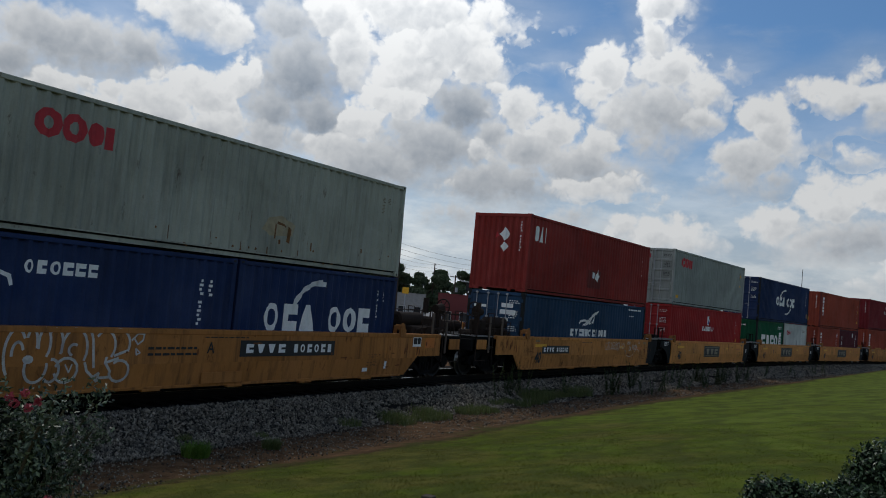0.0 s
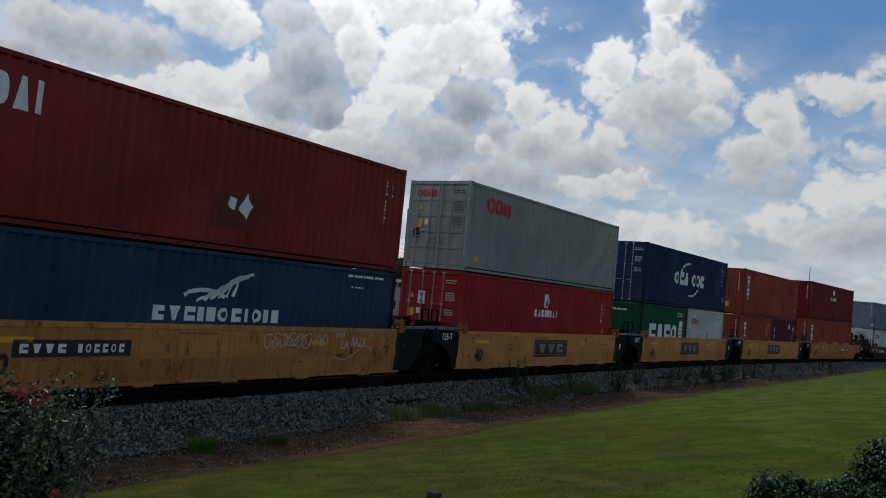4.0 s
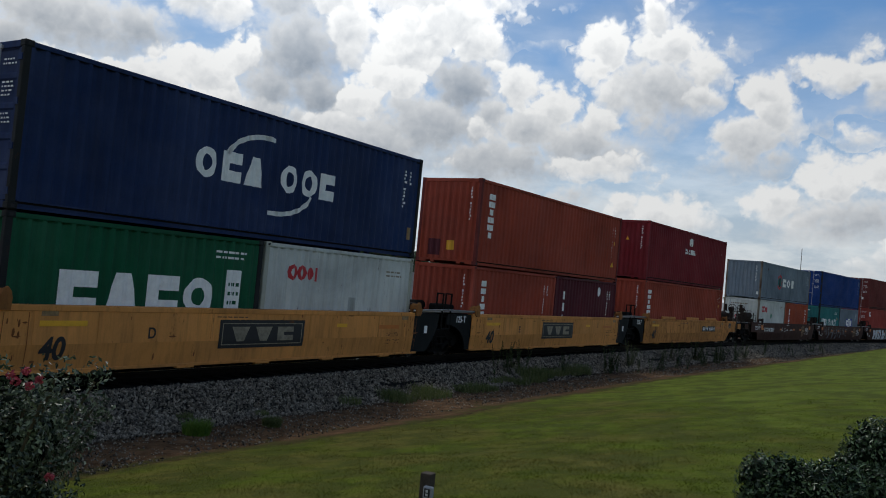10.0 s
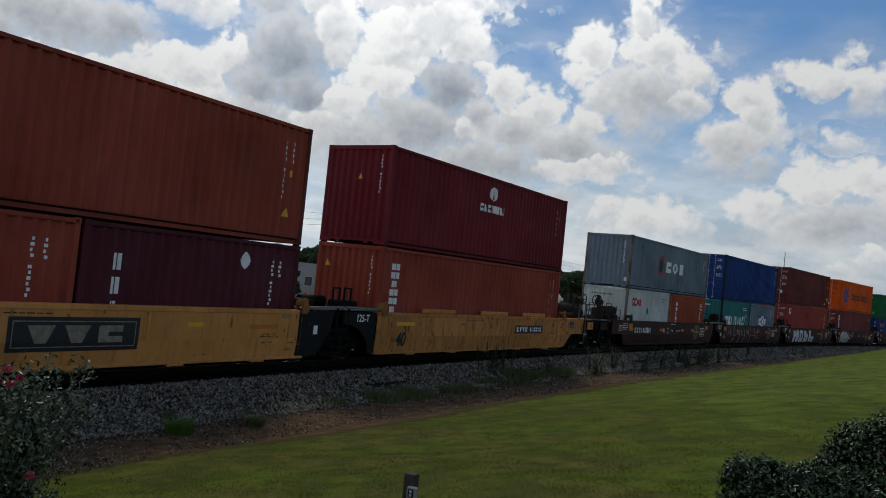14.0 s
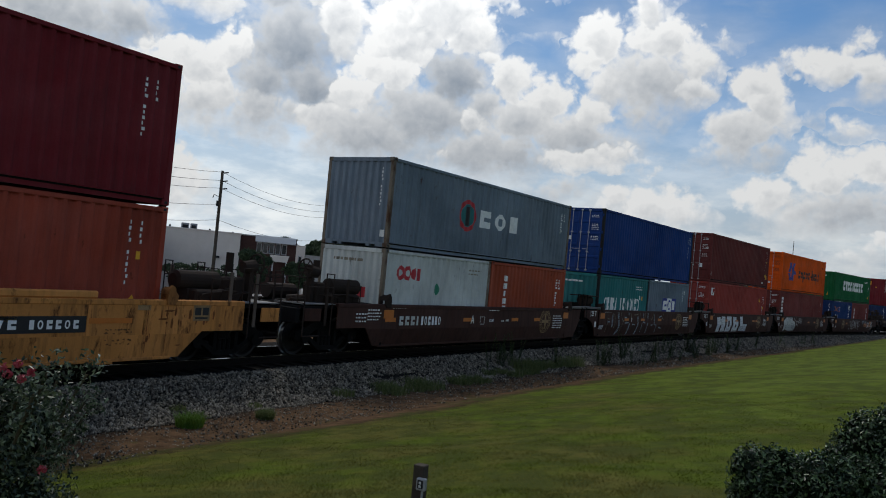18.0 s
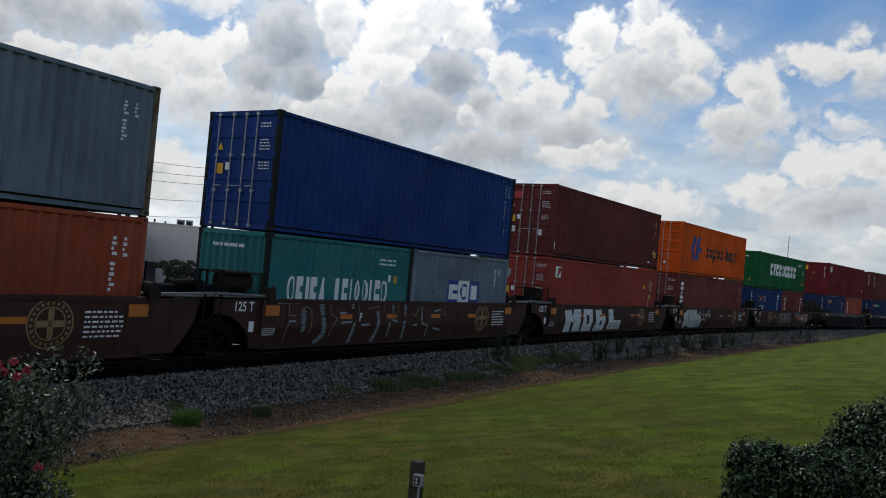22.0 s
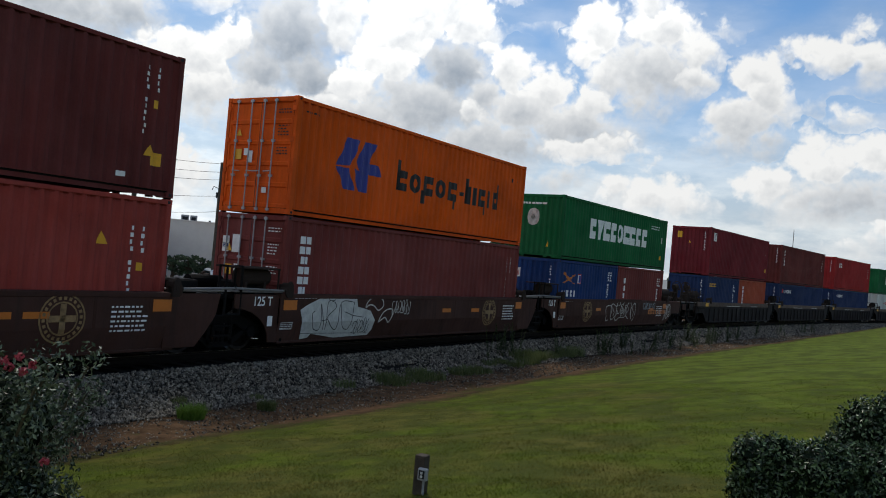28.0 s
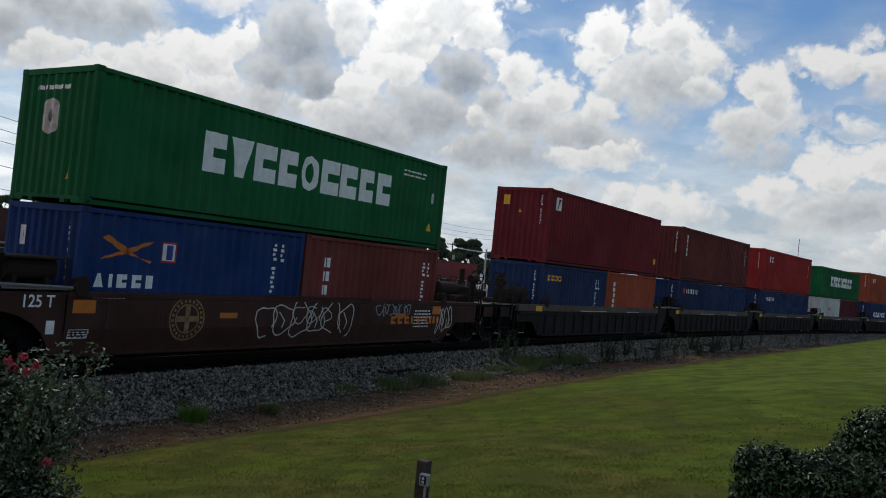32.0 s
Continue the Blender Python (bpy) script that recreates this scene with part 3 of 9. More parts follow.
def ground_material():
    """Lawn, bare earth, ballast bed, painted shade under the train and the paved far side, told apart by the distance
    from the rails (the v of the uv map).
    """
    m, n, bsdf = material("ground")
    co = n("ShaderNodeTexCoord")
    obj, uv = co.outputs["Object"], n("ShaderNodeSeparateXYZ", [co.outputs["UV"]])
    s, q = uv.outputs[0], uv.outputs[1]
    big = n("ShaderNodeTexNoise", {"Vector": obj, "Scale": 0.55, "Detail": 5.0, "Roughness": 0.6}).outputs[0]
    mid = n("ShaderNodeTexNoise", {"Vector": obj, "Scale": 3.2, "Detail": 6.0, "Roughness": 0.65}).outputs[0]
    fine = n("ShaderNodeTexNoise", {"Vector": obj, "Scale": 38.0, "Detail": 5.0, "Roughness": 0.7}).outputs[0]
    lawn = lawn_tone(n, obj)
    earth = mix(n, n("ShaderNodeMapRange", [mid, 0.35, 0.65, 0.0, 1.0]).outputs[0], rgba((0.066, 0.038, 0.020)), rgba((0.180, 0.105, 0.056)))
    earth = mix(n, n("ShaderNodeMapRange", [fine, 0.55, 0.75, 0.0, 0.6]).outputs[0], earth, rgba((0.20, 0.155, 0.110)))
    # bed is near black, painting the shade of the gaps between stones
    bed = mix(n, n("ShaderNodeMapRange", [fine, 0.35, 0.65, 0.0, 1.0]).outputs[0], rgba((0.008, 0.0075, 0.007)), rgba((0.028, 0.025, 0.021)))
    paved = mix(n, n("ShaderNodeMapRange", [mid, 0.35, 0.65, 0.0, 1.0]).outputs[0], rgba((0.27, 0.265, 0.255)), rgba((0.38, 0.37, 0.355)))
    wob = n("ShaderNodeMath", [mid, 1.1, -0.55], op="MULTIPLY_ADD").outputs[0]
    wob = n("ShaderNodeMath", [fine, 0.5, wob], op="MULTIPLY_ADD").outputs[0]
    qw = n("ShaderNodeMath", [q, wob], op="ADD").outputs[0]
    # the edge of the lawn wavers slowly along the line
    bow = n("ShaderNodeTexNoise", {"Vector": n("ShaderNodeCombineXYZ", [s, 0.0, 0.0]).outputs[0], "Scale": 0.11, "Detail": 1.0}).outputs[0]
    qe = n("ShaderNodeMath", [bow, -0.9, n("ShaderNodeMath", [qw, n("ShaderNodeMapRange", [s, 7.0, 12.5, -3.25, -4.05]).outputs[0]], op="ADD").outputs[0]], op="MULTIPLY_ADD").outputs[0]
    c = mix(n, n("ShaderNodeMapRange", [qe, -0.16, 0.26, 0.0, 1.0]).outputs[0], earth, lawn)
    # darker band along the edge of the lawn
    edge_band = n("ShaderNodeMath", [n("ShaderNodeMath", [qe, 0.10], op="ADD").outputs[0]], op="ABSOLUTE").outputs[0]
    c = mix(n, n("ShaderNodeMapRange", [edge_band, 0.02, 0.26, 0.6, 0.0]).outputs[0], c, rgba((0.030, 0.026, 0.012)))
    # thin grass creeping over the bare earth
    creep = n("ShaderNodeTexNoise", {"Vector": obj, "Scale": 1.3, "Detail": 6.0, "Roughness": 0.7}).outputs[0]
    creep = n("ShaderNodeMath", [creep, n("ShaderNodeMapRange", [qe, -1.5, -0.1, -0.12, 0.06]).outputs[0]], op="ADD").outputs[0]
    c = mix(n, n("ShaderNodeMapRange", [creep, 0.50, 0.62, 0.0, 0.7]).outputs[0], c, rgba((0.060, 0.072, 0.018)))
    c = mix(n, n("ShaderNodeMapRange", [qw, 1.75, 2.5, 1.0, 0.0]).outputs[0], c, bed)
    # shade under the train, painted as a near-black strip along the track
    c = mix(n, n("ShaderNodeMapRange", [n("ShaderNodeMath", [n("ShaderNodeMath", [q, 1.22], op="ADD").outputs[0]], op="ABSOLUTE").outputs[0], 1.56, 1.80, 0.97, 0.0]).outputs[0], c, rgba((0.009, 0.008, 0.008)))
    c = mix(n, n("ShaderNodeMapRange", [qw, -4.6, -5.6, 0.0, 1.0]).outputs[0], c, earth)
    c = mix(n, n("ShaderNodeMapRange", [q, -9.0, -9.3, 0.0, 1.0]).outputs[0], c, paved)
    m.node_tree.links.new(c, bsdf.inputs["Base Color"])
    bsdf.inputs["Roughness"].default_value = 0.95
    bsdf.inputs["Specular IOR Level"].default_value = 0.03
    m.node_tree.links.new(n("ShaderNodeBump", {"Strength": 0.6, "Distance": 0.03, "Height": fine}).outputs[0], bsdf.inputs["Normal"])
    return m


M["ground"] = ground_material()


def turf_material():
    m, n, bsdf = material("lawn_blade")
    c = lawn_tone(n, n("ShaderNodeTexCoord").outputs["Object"])
    own = n("ShaderNodeNewGeometry").outputs["Random Per Island"]
    c = mix(n, 1.0, c, n("ShaderNodeCombineColor", [n("ShaderNodeMapRange", [own, 0, 1, 0.75, 1.5]).outputs[0]] * 3).outputs[0], "MULTIPLY")
    m.node_tree.links.new(c, bsdf.inputs["Base Color"])
    bsdf.inputs["Roughness"].default_value, bsdf.inputs["Specular IOR Level"].default_value = 0.8, 0.02
    thin = n("ShaderNodeBsdfTranslucent", [c])
    both = n("ShaderNodeMixShader", [0.45, bsdf.outputs[0], thin.outputs[0]])
    m.node_tree.links.new(both.outputs[0], m.node_tree.nodes["Material Output"].inputs[0])
    return m


M["turf"] = turf_material()


# ---- building helpers ----
def part(name, bm, mat, parent, label=""):
    """Links a bmesh or a mesh as one mesh object under a thing or a part."""
    if isinstance(bm, bmesh.types.BMesh):
        me = bpy.data.meshes.new(name)
        bm.to_mesh(me)
        bm.free()
    else:
        me = bm
    ob = new(name, me)
    if mat:
        if not me.materials:
            me.materials.append(mat)
        if me.materials[0] != mat:
            ob.material_slots[0].link = "OBJECT"
            ob.material_slots[0].material = mat
    ob.parent = parent
    if label:
        ob["label"] = label
    return ob


def thing(name, label, category, group="", kind=""):
    return tagged(new(name), label, category, group, kind)


def box(bm, x0, y0, z0, x1, y1, z1, bevel=0.0):
    vs = [bm.verts.new((x, y, z)) for x in (x0, x1) for y in (y0, y1) for z in (z0, z1)]
    fs = [bm.faces.new([vs[i] for i in f]) for f in ((0, 1, 3, 2), (4, 6, 7, 5), (0, 4, 5, 1), (2, 3, 7, 6), (0, 2, 6, 4), (1, 5, 7, 3))]
    if bevel:
        bmesh.ops.bevel(bm, geom=list({e for f in fs for e in f.edges}), offset=bevel, segments=1, affect="EDGES")
    return bm


def boxes(*sizes, bevel=0.0):
    bm = bmesh.new()
    for b in sizes:
        box(bm, *b, bevel=bevel)
    return bm


def prism(bm, outline, y0, y1):
    """A plate with the given (x, z) outline, from y0 to y1."""
    a = [bm.verts.new((x, y0, z)) for x, z in outline]
    b = [bm.verts.new((x, y1, z)) for x, z in outline]
    bm.faces.new(a)
    bm.faces.new(b[::-1])
    k = len(outline)
    for i in range(k):
        bm.faces.new((a[i], b[i], b[(i + 1) % k], a[(i + 1) % k]))
    bmesh.ops.recalc_face_normals(bm, faces=bm.faces[:])
    return bm


def rod(bm, p0, p1, r, seg=8, r1=None):
    p0, p1 = Vector(p0), Vector(p1)
    turn = (p1 - p0).to_track_quat("Z", "Y")
    ring = [[bm.verts.new(p + turn @ Vector((rr * math.cos(a), rr * math.sin(a), 0))) for a in [2 * math.pi * i / seg for i in range(seg)]]
            for p, rr in ((p0, r), (p1, r if r1 is None else r1))]
    for i in range(seg):
        j = (i + 1) % seg
        bm.faces.new((ring[0][i], ring[0][j], ring[1][j], ring[1][i]))
    bm.faces.new(ring[0][::-1])
    bm.faces.new(ring[1])
    return bm


def bent_rod(bm, points, r, seg=6):
    """One tube swept through the points, mitred at the bends."""
    pts = [Vector(p) for p in points]
    rings = []
    for i, p in enumerate(pts):
        d = (pts[min(i + 1, len(pts) - 1)] - p).normalized() + (p - pts[max(i - 1, 0)]).normalized()
        turn = d.to_track_quat("Z", "Y")
        rings.append([bm.verts.new(p + turn @ Vector((r * math.cos(6.2832 * k / seg), r * math.sin(6.2832 * k / seg), 0))) for k in range(seg)])
    for a, b in zip(rings, rings[1:]):
        off = min(range(seg), key=lambda o: sum((a[k].co - b[(k + o) % seg].co).length for k in range(seg)))
        for k in range(seg):
            bm.faces.new((a[k], a[(k + 1) % seg], b[(k + 1 + off) % seg], b[(k + off) % seg]))
    bm.faces.new(rings[0][::-1])
    bm.faces.new(rings[-1])
    return bm


def ring_bar(bm, centre, radius, r, normal="y", seg=20):
    pts = []
    for i in range(seg + 1):
        a = 2 * math.pi * i / seg
        c, s = radius * math.cos(a), radius * math.sin(a)
        pts.append(Vector(centre) + Vector({"y": (c, 0, s), "x": (0, c, s), "z": (c, s, 0)}[normal]))
    return bent_rod(bm, pts, r, 5)


def mesh_of(name, verts, faces):
    me = bpy.data.meshes.new(name)
    me.from_pydata(verts, [], faces)
    me.update()
    return me


def quick_mesh(name, verts, tris):
    """A triangle mesh straight from number arrays."""
    me = bpy.data.meshes.new(name)
    me.vertices.add(len(verts))
    me.vertices.foreach_set("co", np.asarray(verts, np.float32).ravel())
    me.loops.add(len(tris) * 3)
    me.loops.foreach_set("vertex_index", np.asarray(tris, np.int32).ravel())
    me.polygons.add(len(tris))
    me.polygons.foreach_set("loop_start", np.arange(0, len(tris) * 3, 3, dtype=np.int32))
    me.update()
    me.validate()
    return me


def lettering(text, height, mat, parent, x, y, z, name="stencil", bold=0.022, slant=0.0, narrow=0.86):
    """Built-in font, upright, facing -y, with its lower left corner at (x, z)."""
    cu = bpy.data.curves.new(name, "FONT")
    cu.body, cu.size, cu.extrude, cu.offset, cu.shear = text, height * 1.38, 0.001, height * bold, slant
    tmp = bpy.data.objects.new(name, cu)
    me = bpy.data.meshes.new_from_object(tmp)
    bpy.data.objects.remove(tmp)
    me.transform(pose(x, y, z, 90) @ Matrix.Diagonal((narrow, 1, 1, 1)))
    if y < -1.49:
        for v in me.vertices:
            v.co.y -= flare(v.co.z, STYLE[parent.name])
    me.materials.clear()
    return part(name, me, mat, parent)


CREASE, LEANS = 0.70, {"yellow": -0.10, "brown": -0.26, "black": 0.0}
STYLE = {}          # the make of each well car


def flare(z, lean):
    """How far the lower side of a well car leans out (or in)."""
    return max(0.0, CREASE - z) * lean


# ---- the lie of the line ----
PSI, BEND, NEAR, HALF = radians(30.69), 0.0021458, 13.352, 1.219
ALONG, ASIDE = (math.sin(PSI), math.cos(PSI)), (math.cos(PSI), -math.sin(PSI))


def on_line(s, q):
    """x, y at s metres along the line and q metres from the load's near face towards the camera (q < 0: beyond it)."""
    a = math.sin(BEND * s) * (1 / BEND - q)
    b = 1 / BEND - math.cos(BEND * s) * (1 / BEND - q) - NEAR
    return a * ALONG[0] + b * ASIDE[0], a * ALONG[1] + b * ASIDE[1]


def heading(s):
    return 90 - math.degrees(PSI + BEND * s)


def line_pose(s, z=0.0):
    x, y = on_line(s, -HALF)
    return pose(x, y, z, 0, 0, heading(s))


def to_line(x, y):
    a = x * ALONG[0] + y * ALONG[1]
    b = x * ASIDE[0] + y * ASIDE[1] + NEAR
    return math.atan2(a, 1 / BEND - b) / BEND, 1 / BEND - math.hypot(a, 1 / BEND - b)


def travelled(t):
    k = (t - 16) / 16
    return 5.0022 * (t - 16) + 16 * (0.0357 * k ** 2 + 0.0836 * k ** 3 + 0.02 * k ** 4)


def smooth(x, a, b):
    x = min(1.0, max(0.0, (x - a) / (b - a)))
    return x * x * (3 - 2 * x)


STREET = -1.25         # level of the street and yards beyond the line


def ground_z(s, q):
    if q < -3.9:
        return -0.62 + 0.42 * smooth(q, -4.9, -3.9) if q > -4.9 else -0.62 + (STREET + 0.62) * smooth(-q, 9.0, 22.0)
    if q < 0.5:
        return -0.21
    z = -0.21 - 0.51 * smooth(q, 0.35, 1.75)
    if q > 2.6:
        z += 1.72 * (0.25 * smooth(q, 2.6, 13.5) + 0.75 * min(1.0, max(0.0, (q - 3.0) / 10.6)))
        # the lawn rises to a low bank towards the far end
        z += 0.65 * min(1.15, max(0.0, (s - 42) / 42)) ** 2 * smooth(q, 2.6, 4.0)
    return z


def ground_at(az, dist):
    x, y = dist * math.sin(radians(az)), dist * math.cos(radians(az))
    return x, y, ground_z(*to_line(x, y))


def on_ground(az, el):
    """Where the line of sight from the lens at that azimuth and elevation meets the ground."""
    d = 2.0
    while d < 300:
        x, y, z = ground_at(az, d)
        if EYE + d * math.tan(radians(el)) <= z:
            return x, y, z
        d += 0.03
    return ground_at(az, 300)


# ---- ground ----
def make_ground():
    ss = [-40 + 2 * i for i in range(20)] + [0.5 * i for i in range(160)] + [80 + 3 * i for i in range(35)]
    qs = [-75, -60, -50, -40, -30, -24, -18, -14, -11, -9.2, -8, -7, -6] + [-5 + 0.2 * i for i in range(6)] + [-3.6, -3, -2, -1.2, -0.4, 0.1, 0.3]
    qs += [0.45 + 0.12 * i for i in range(14)] + [2.2 + 0.25 * i for i in range(16)] + [6.3 + 0.5 * i for i in range(18)] + [16, 18, 21, 25, 30]
    verts, faces, uv = [], [], []
    for s in ss:
        for q in qs:
            x, y = on_line(s, q)
            z = ground_z(s, q)
            rough = noise.noise((x * 0.5, y * 0.5, 0.3)) * 0.05 + noise.noise((x * 2.1, y * 2.1, 4.0)) * 0.02
            verts.append((x, y, z + (rough if q > 1.6 else rough * 0.3)))
            uv.append((s, q))
    w = len(qs)
    for i in range(len(ss) - 1):
        for j in range(w - 1):
            a = i * w + j
            faces.append((a, a + w, a + w + 1, a + 1))
    rim = [j for j in range(w)] + [i * w + w - 1 for i in range(1, len(ss))] + [(len(ss) - 1) * w + j for j in range(w - 2, -1, -1)] + [i * w for i in range(len(ss) - 2, 0, -1)]
    first = len(verts)
    for k in rim:
        d = Vector((verts[k][0] - 25, verts[k][1] - 45, 0)).normalized() * 4000
        verts.append((d.x + 25, d.y + 45, STREET))
        uv.append(uv[k] if uv[k][1] > 3 else (uv[k][0], -60))
    for i in range(len(rim)):
        j = (i + 1) % len(rim)
        faces.append((rim[i], rim[j], first + j, first + i))
    me = mesh_of("ground", verts, faces)
    layer = me.uv_layers.new(name="line")
    for loop in me.loops:
        layer.data[loop.index].uv = uv[loop.vertex_index]
    for p in me.polygons:
        p.use_smooth = True
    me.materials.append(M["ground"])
    tagged(new("ground", me), "mown green lawn, bare brown earth and grey ballast bed with shade painted under the train, beside pavement", "ground", kind="structure")


make_ground()


def make_track():
    track = thing("railway_track", "single railway track with steel rails on timber ties", "railway track", kind="structure")
    prof = [(-0.07, -0.18), (0.07, -0.18), (0.07, -0.165), (0.012, -0.14), (0.012, -0.045), (0.036, -0.03), (0.036, 0.0), (-0.036, 0.0), (-0.036, -0.03), (-0.012, -0.045), (-0.012, -0.14), (-0.07, -0.165)]
    for off in (-0.7175, 0.7175):
        verts, faces, k = [], [], len(prof)
        ss = [-40 + 3 * i for i in range(70)]
        for i, s in enumerate(ss):
            for a, z in prof:
                x, y = on_line(s, -HALF + off + a)
                verts.append((x, y, z))
            if i:
                for j in range(k):
                    b, jj = (i - 1) * k, (j + 1) % k
                    faces.append((b + j, b + jj, b + k + jj, b + k + j))
        rail = part("rail", mesh_of("rail", verts, faces), M["rail"], track)
        verts, faces = [], []
        for i, s in enumerate(ss):
            for a, z in ((-0.028, 0.0035), (0.028, 0.0035), (0.028, -0.004), (-0.028, -0.004)):
                x, y = on_line(s, -HALF + off + a)
                verts.append((x, y, z))
            if i:
                b = 4 * i - 4
                faces += [(b + j, b + (j + 1) % 4, b + 4 + (j + 1) % 4, b + 4 + j) for j in range(4)]
        part("running_surface", mesh_of("running_surface", verts, faces), M["rail_head"], rail, "polished bright top of the rail")
    bm = boxes((-0.11, -1.3, -0.34, 0.11, 1.3, -0.185), bevel=0.012)
    me = bpy.data.meshes.new("tie")
    bm.to_mesh(me)
    bm.free()
    rng = random.Random(4)
    for i in range(190):
        s = -12 + 0.53 * i
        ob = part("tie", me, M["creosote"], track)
        ob.matrix_basis = line_pose(s, rng.uniform(-0.01, 0.008))


M["rail_head"] = plain("polished_rail_head", (0.55, 0.54, 0.52), 0.22, 1.0, 0.05)
# rail sides carry the shade under the train in their colour
M["rail"] = plain("shaded_rail_steel", (0.014, 0.011, 0.009), 0.7, 0.3, 0.15, 0.1)
make_track()


def make_ballast():
    """Loose crushed stone on the near shoulder, one sheet of stuff."""
    rng = np.random.default_rng(3)
    base = np.array([(1, 0, 0), (-1, 0, 0), (0, 1, 0), (0, -1, 0), (0, 0, 1), (0, 0, -1)], float)
    tri = np.array([(0, 2, 4), (2, 1, 4), (1, 3, 4), (3, 0, 4), (2, 0, 5), (1, 2, 5), (3, 1, 5), (0, 3, 5)])
    count = 125000
    s = 5 + 110 * rng.random(count) ** 2.2
    q = 0.18 + (1.62 - 0.15 * np.clip((s - 17) / 9, 0, 1)) * rng.random(count) ** 0.9
    q += 0.35 * np.array([noise.noise((a * 0.35, 0.0, 7.0)) for a in s]) * (q > 1.0)
    stray = rng.random(count) < 0.22
    q[stray] = 1.3 + 2.3 * rng.random(stray.sum()) ** 2.1
    verts = np.empty((count, 6, 3), np.float32)
    for i in range(count):
        size = (0.012 + 0.021 * rng.random() ** 2.0) * (1 + s[i] / 42)
        if stray[i]:
            size *= 0.62
        x, y = on_line(s[i], q[i])
        z = ground_z(s[i], q[i])
        v = (base + rng.uniform(-0.35, 0.35, (6, 3))) * rng.uniform(0.65, 1.3, 3) * size
        a = rng.random() * 6.28
        c, d = math.cos(a), math.sin(a)
        verts[i] = np.stack([v[:, 0] * c - v[:, 1] * d + x, v[:, 0] * d + v[:, 1] * c + y, v[:, 2] + z + size * 0.25], 1)
    tris = (tri[None] + 6 * np.arange(count)[:, None, None]).reshape(-1, 3)
    me = quick_mesh("ballast", verts.reshape(-1, 3), tris)
    me.materials.append(M["stone"])
    tagged(new("ballast", me), "loose grey crushed-stone ballast along the track", "ballast", kind="stuff")


make_ballast()


# ---- shapes of paint: lists of convex outlines in (x, z) ----
def rect(x, z, w, h, lean=0.0):
    return [[(x, z), (x + w, z), (x + w + lean, z + h), (x + lean, z + h)]]


def disc(cx, cz, rx, rz, k=20):
    return [[(cx + rx * math.cos(2 * math.pi * i / k), cz + rz * math.sin(2 * math.pi * i / k)) for i in range(k)]]


def hoop(cx, cz, rx, rz, t, k=20, a0=0.0, a1=360.0):
    out = []
    for i in range(k):
        a, b = radians(a0 + (a1 - a0) * i / k), radians(a0 + (a1 - a0) * (i + 1) / k)
        out.append([(cx + rx * math.cos(a), cz + rz * math.sin(a)), (cx + rx * math.cos(b), cz + rz * math.sin(b)),
                    (cx + (rx - t) * math.cos(b), cz + (rz - t) * math.sin(b)), (cx + (rx - t) * math.cos(a), cz + (rz - t) * math.sin(a))])
    return out


def stroke(points, w):
    out = []
    for (x0, z0), (x1, z1) in zip(points, points[1:]):
        d = math.hypot(x1 - x0, z1 - z0) or 1
        nx, nz = -(z1 - z0) / d * w / 2, (x1 - x0) / d * w / 2
        ex, ez = (x1 - x0) / d * w * 0.2, (z1 - z0) / d * w * 0.2
        out.append([(x0 + nx - ex, z0 + nz - ez), (x0 - nx - ex, z0 - nz - ez), (x1 - nx + ex, z1 - nz + ez), (x1 + nx + ex, z1 + nz + ez)])
    return out


def curved(points, steps=5):
    """The points joined by a smooth curve; closed where the ends meet."""
    loop = points[0] == points[-1]
    p = [Vector(a) for a in points]
    out = []
    for i in range(len(p) - 1):
        a = p[i - 1] if i else (p[-2] if loop else p[0])
        d = p[i + 2] if i + 2 < len(p) else (p[1] if loop else p[-1])
        for k in range(steps):
            t = k / steps
            v = 0.5 * (2 * p[i] + (p[i + 1] - a) * t + (2 * a - 5 * p[i] + 4 * p[i + 1] - d) * t * t + (3 * p[i] - a - 3 * p[i + 1] + d) * t ** 3)
            out.append((v.x, v.y))
    return out + [points[-1]]


def arc(cx, cz, rx, rz, a0, a1, w, k=12):
    return stroke([(cx + rx * math.cos(radians(a0 + (a1 - a0) * i / k)), cz + rz * math.sin(radians(a0 + (a1 - a0) * i / k))) for i in range(k + 1)], w)


def blocks(x, z, w, h, spec, gap=0.18):
    """A wordmark as a row of plain shapes, one to a letter: o disc, i bar, w and a wedges, b block, h narrow block, space."""
    out, unit = [], {"i": 0.42, " ": 0.5, "h": 0.72}
    total = sum(unit.get(c, 0.9) for c in spec) + gap * 1.5 * (len(spec) - 1)
    u = w / total
    for c in spec:
        cw = unit.get(c, 0.9) * u
        if c in "oc":
            out += hoop(x + cw / 2, z + h / 2, cw / 2, h / 2, min(cw, h) * 0.27, 18)
        elif c in "wa":
            k0, k1 = (0.3, 0.0) if c == "w" else (0.0, 0.3)
            out += [[(x + cw * k0, z), (x + cw * (1 - k0), z), (x + cw * (1 - k1), z + h), (x + cw * k1, z + h)]]
        elif c == "b":
            out += rect(x, z, cw * 0.4, h) + rect(x + cw * 0.4, z, cw * 0.6, h * 0.38) + rect(x + cw * 0.4, z + h * 0.62, cw * 0.6, h * 0.38)
        elif c != " ":
            out += rect(x, z, cw, h)
        x += cw + gap * 1.5 * u
    return out


def column(x, z_top, w, h, count, gap=0.26):
    """Writing that runs downwards, as a column of plain bars."""
    out, step = [], h / count
    for i in range(count):
        k = 0.52 if i % 3 == 2 else 0.72
        for side in (0.0, 0.58):
            out += rect(x + w * (1 - k) / 2 + w * k * side, z_top - (i + 1) * step, w * k * 0.42, step * (1 - gap))
    return out


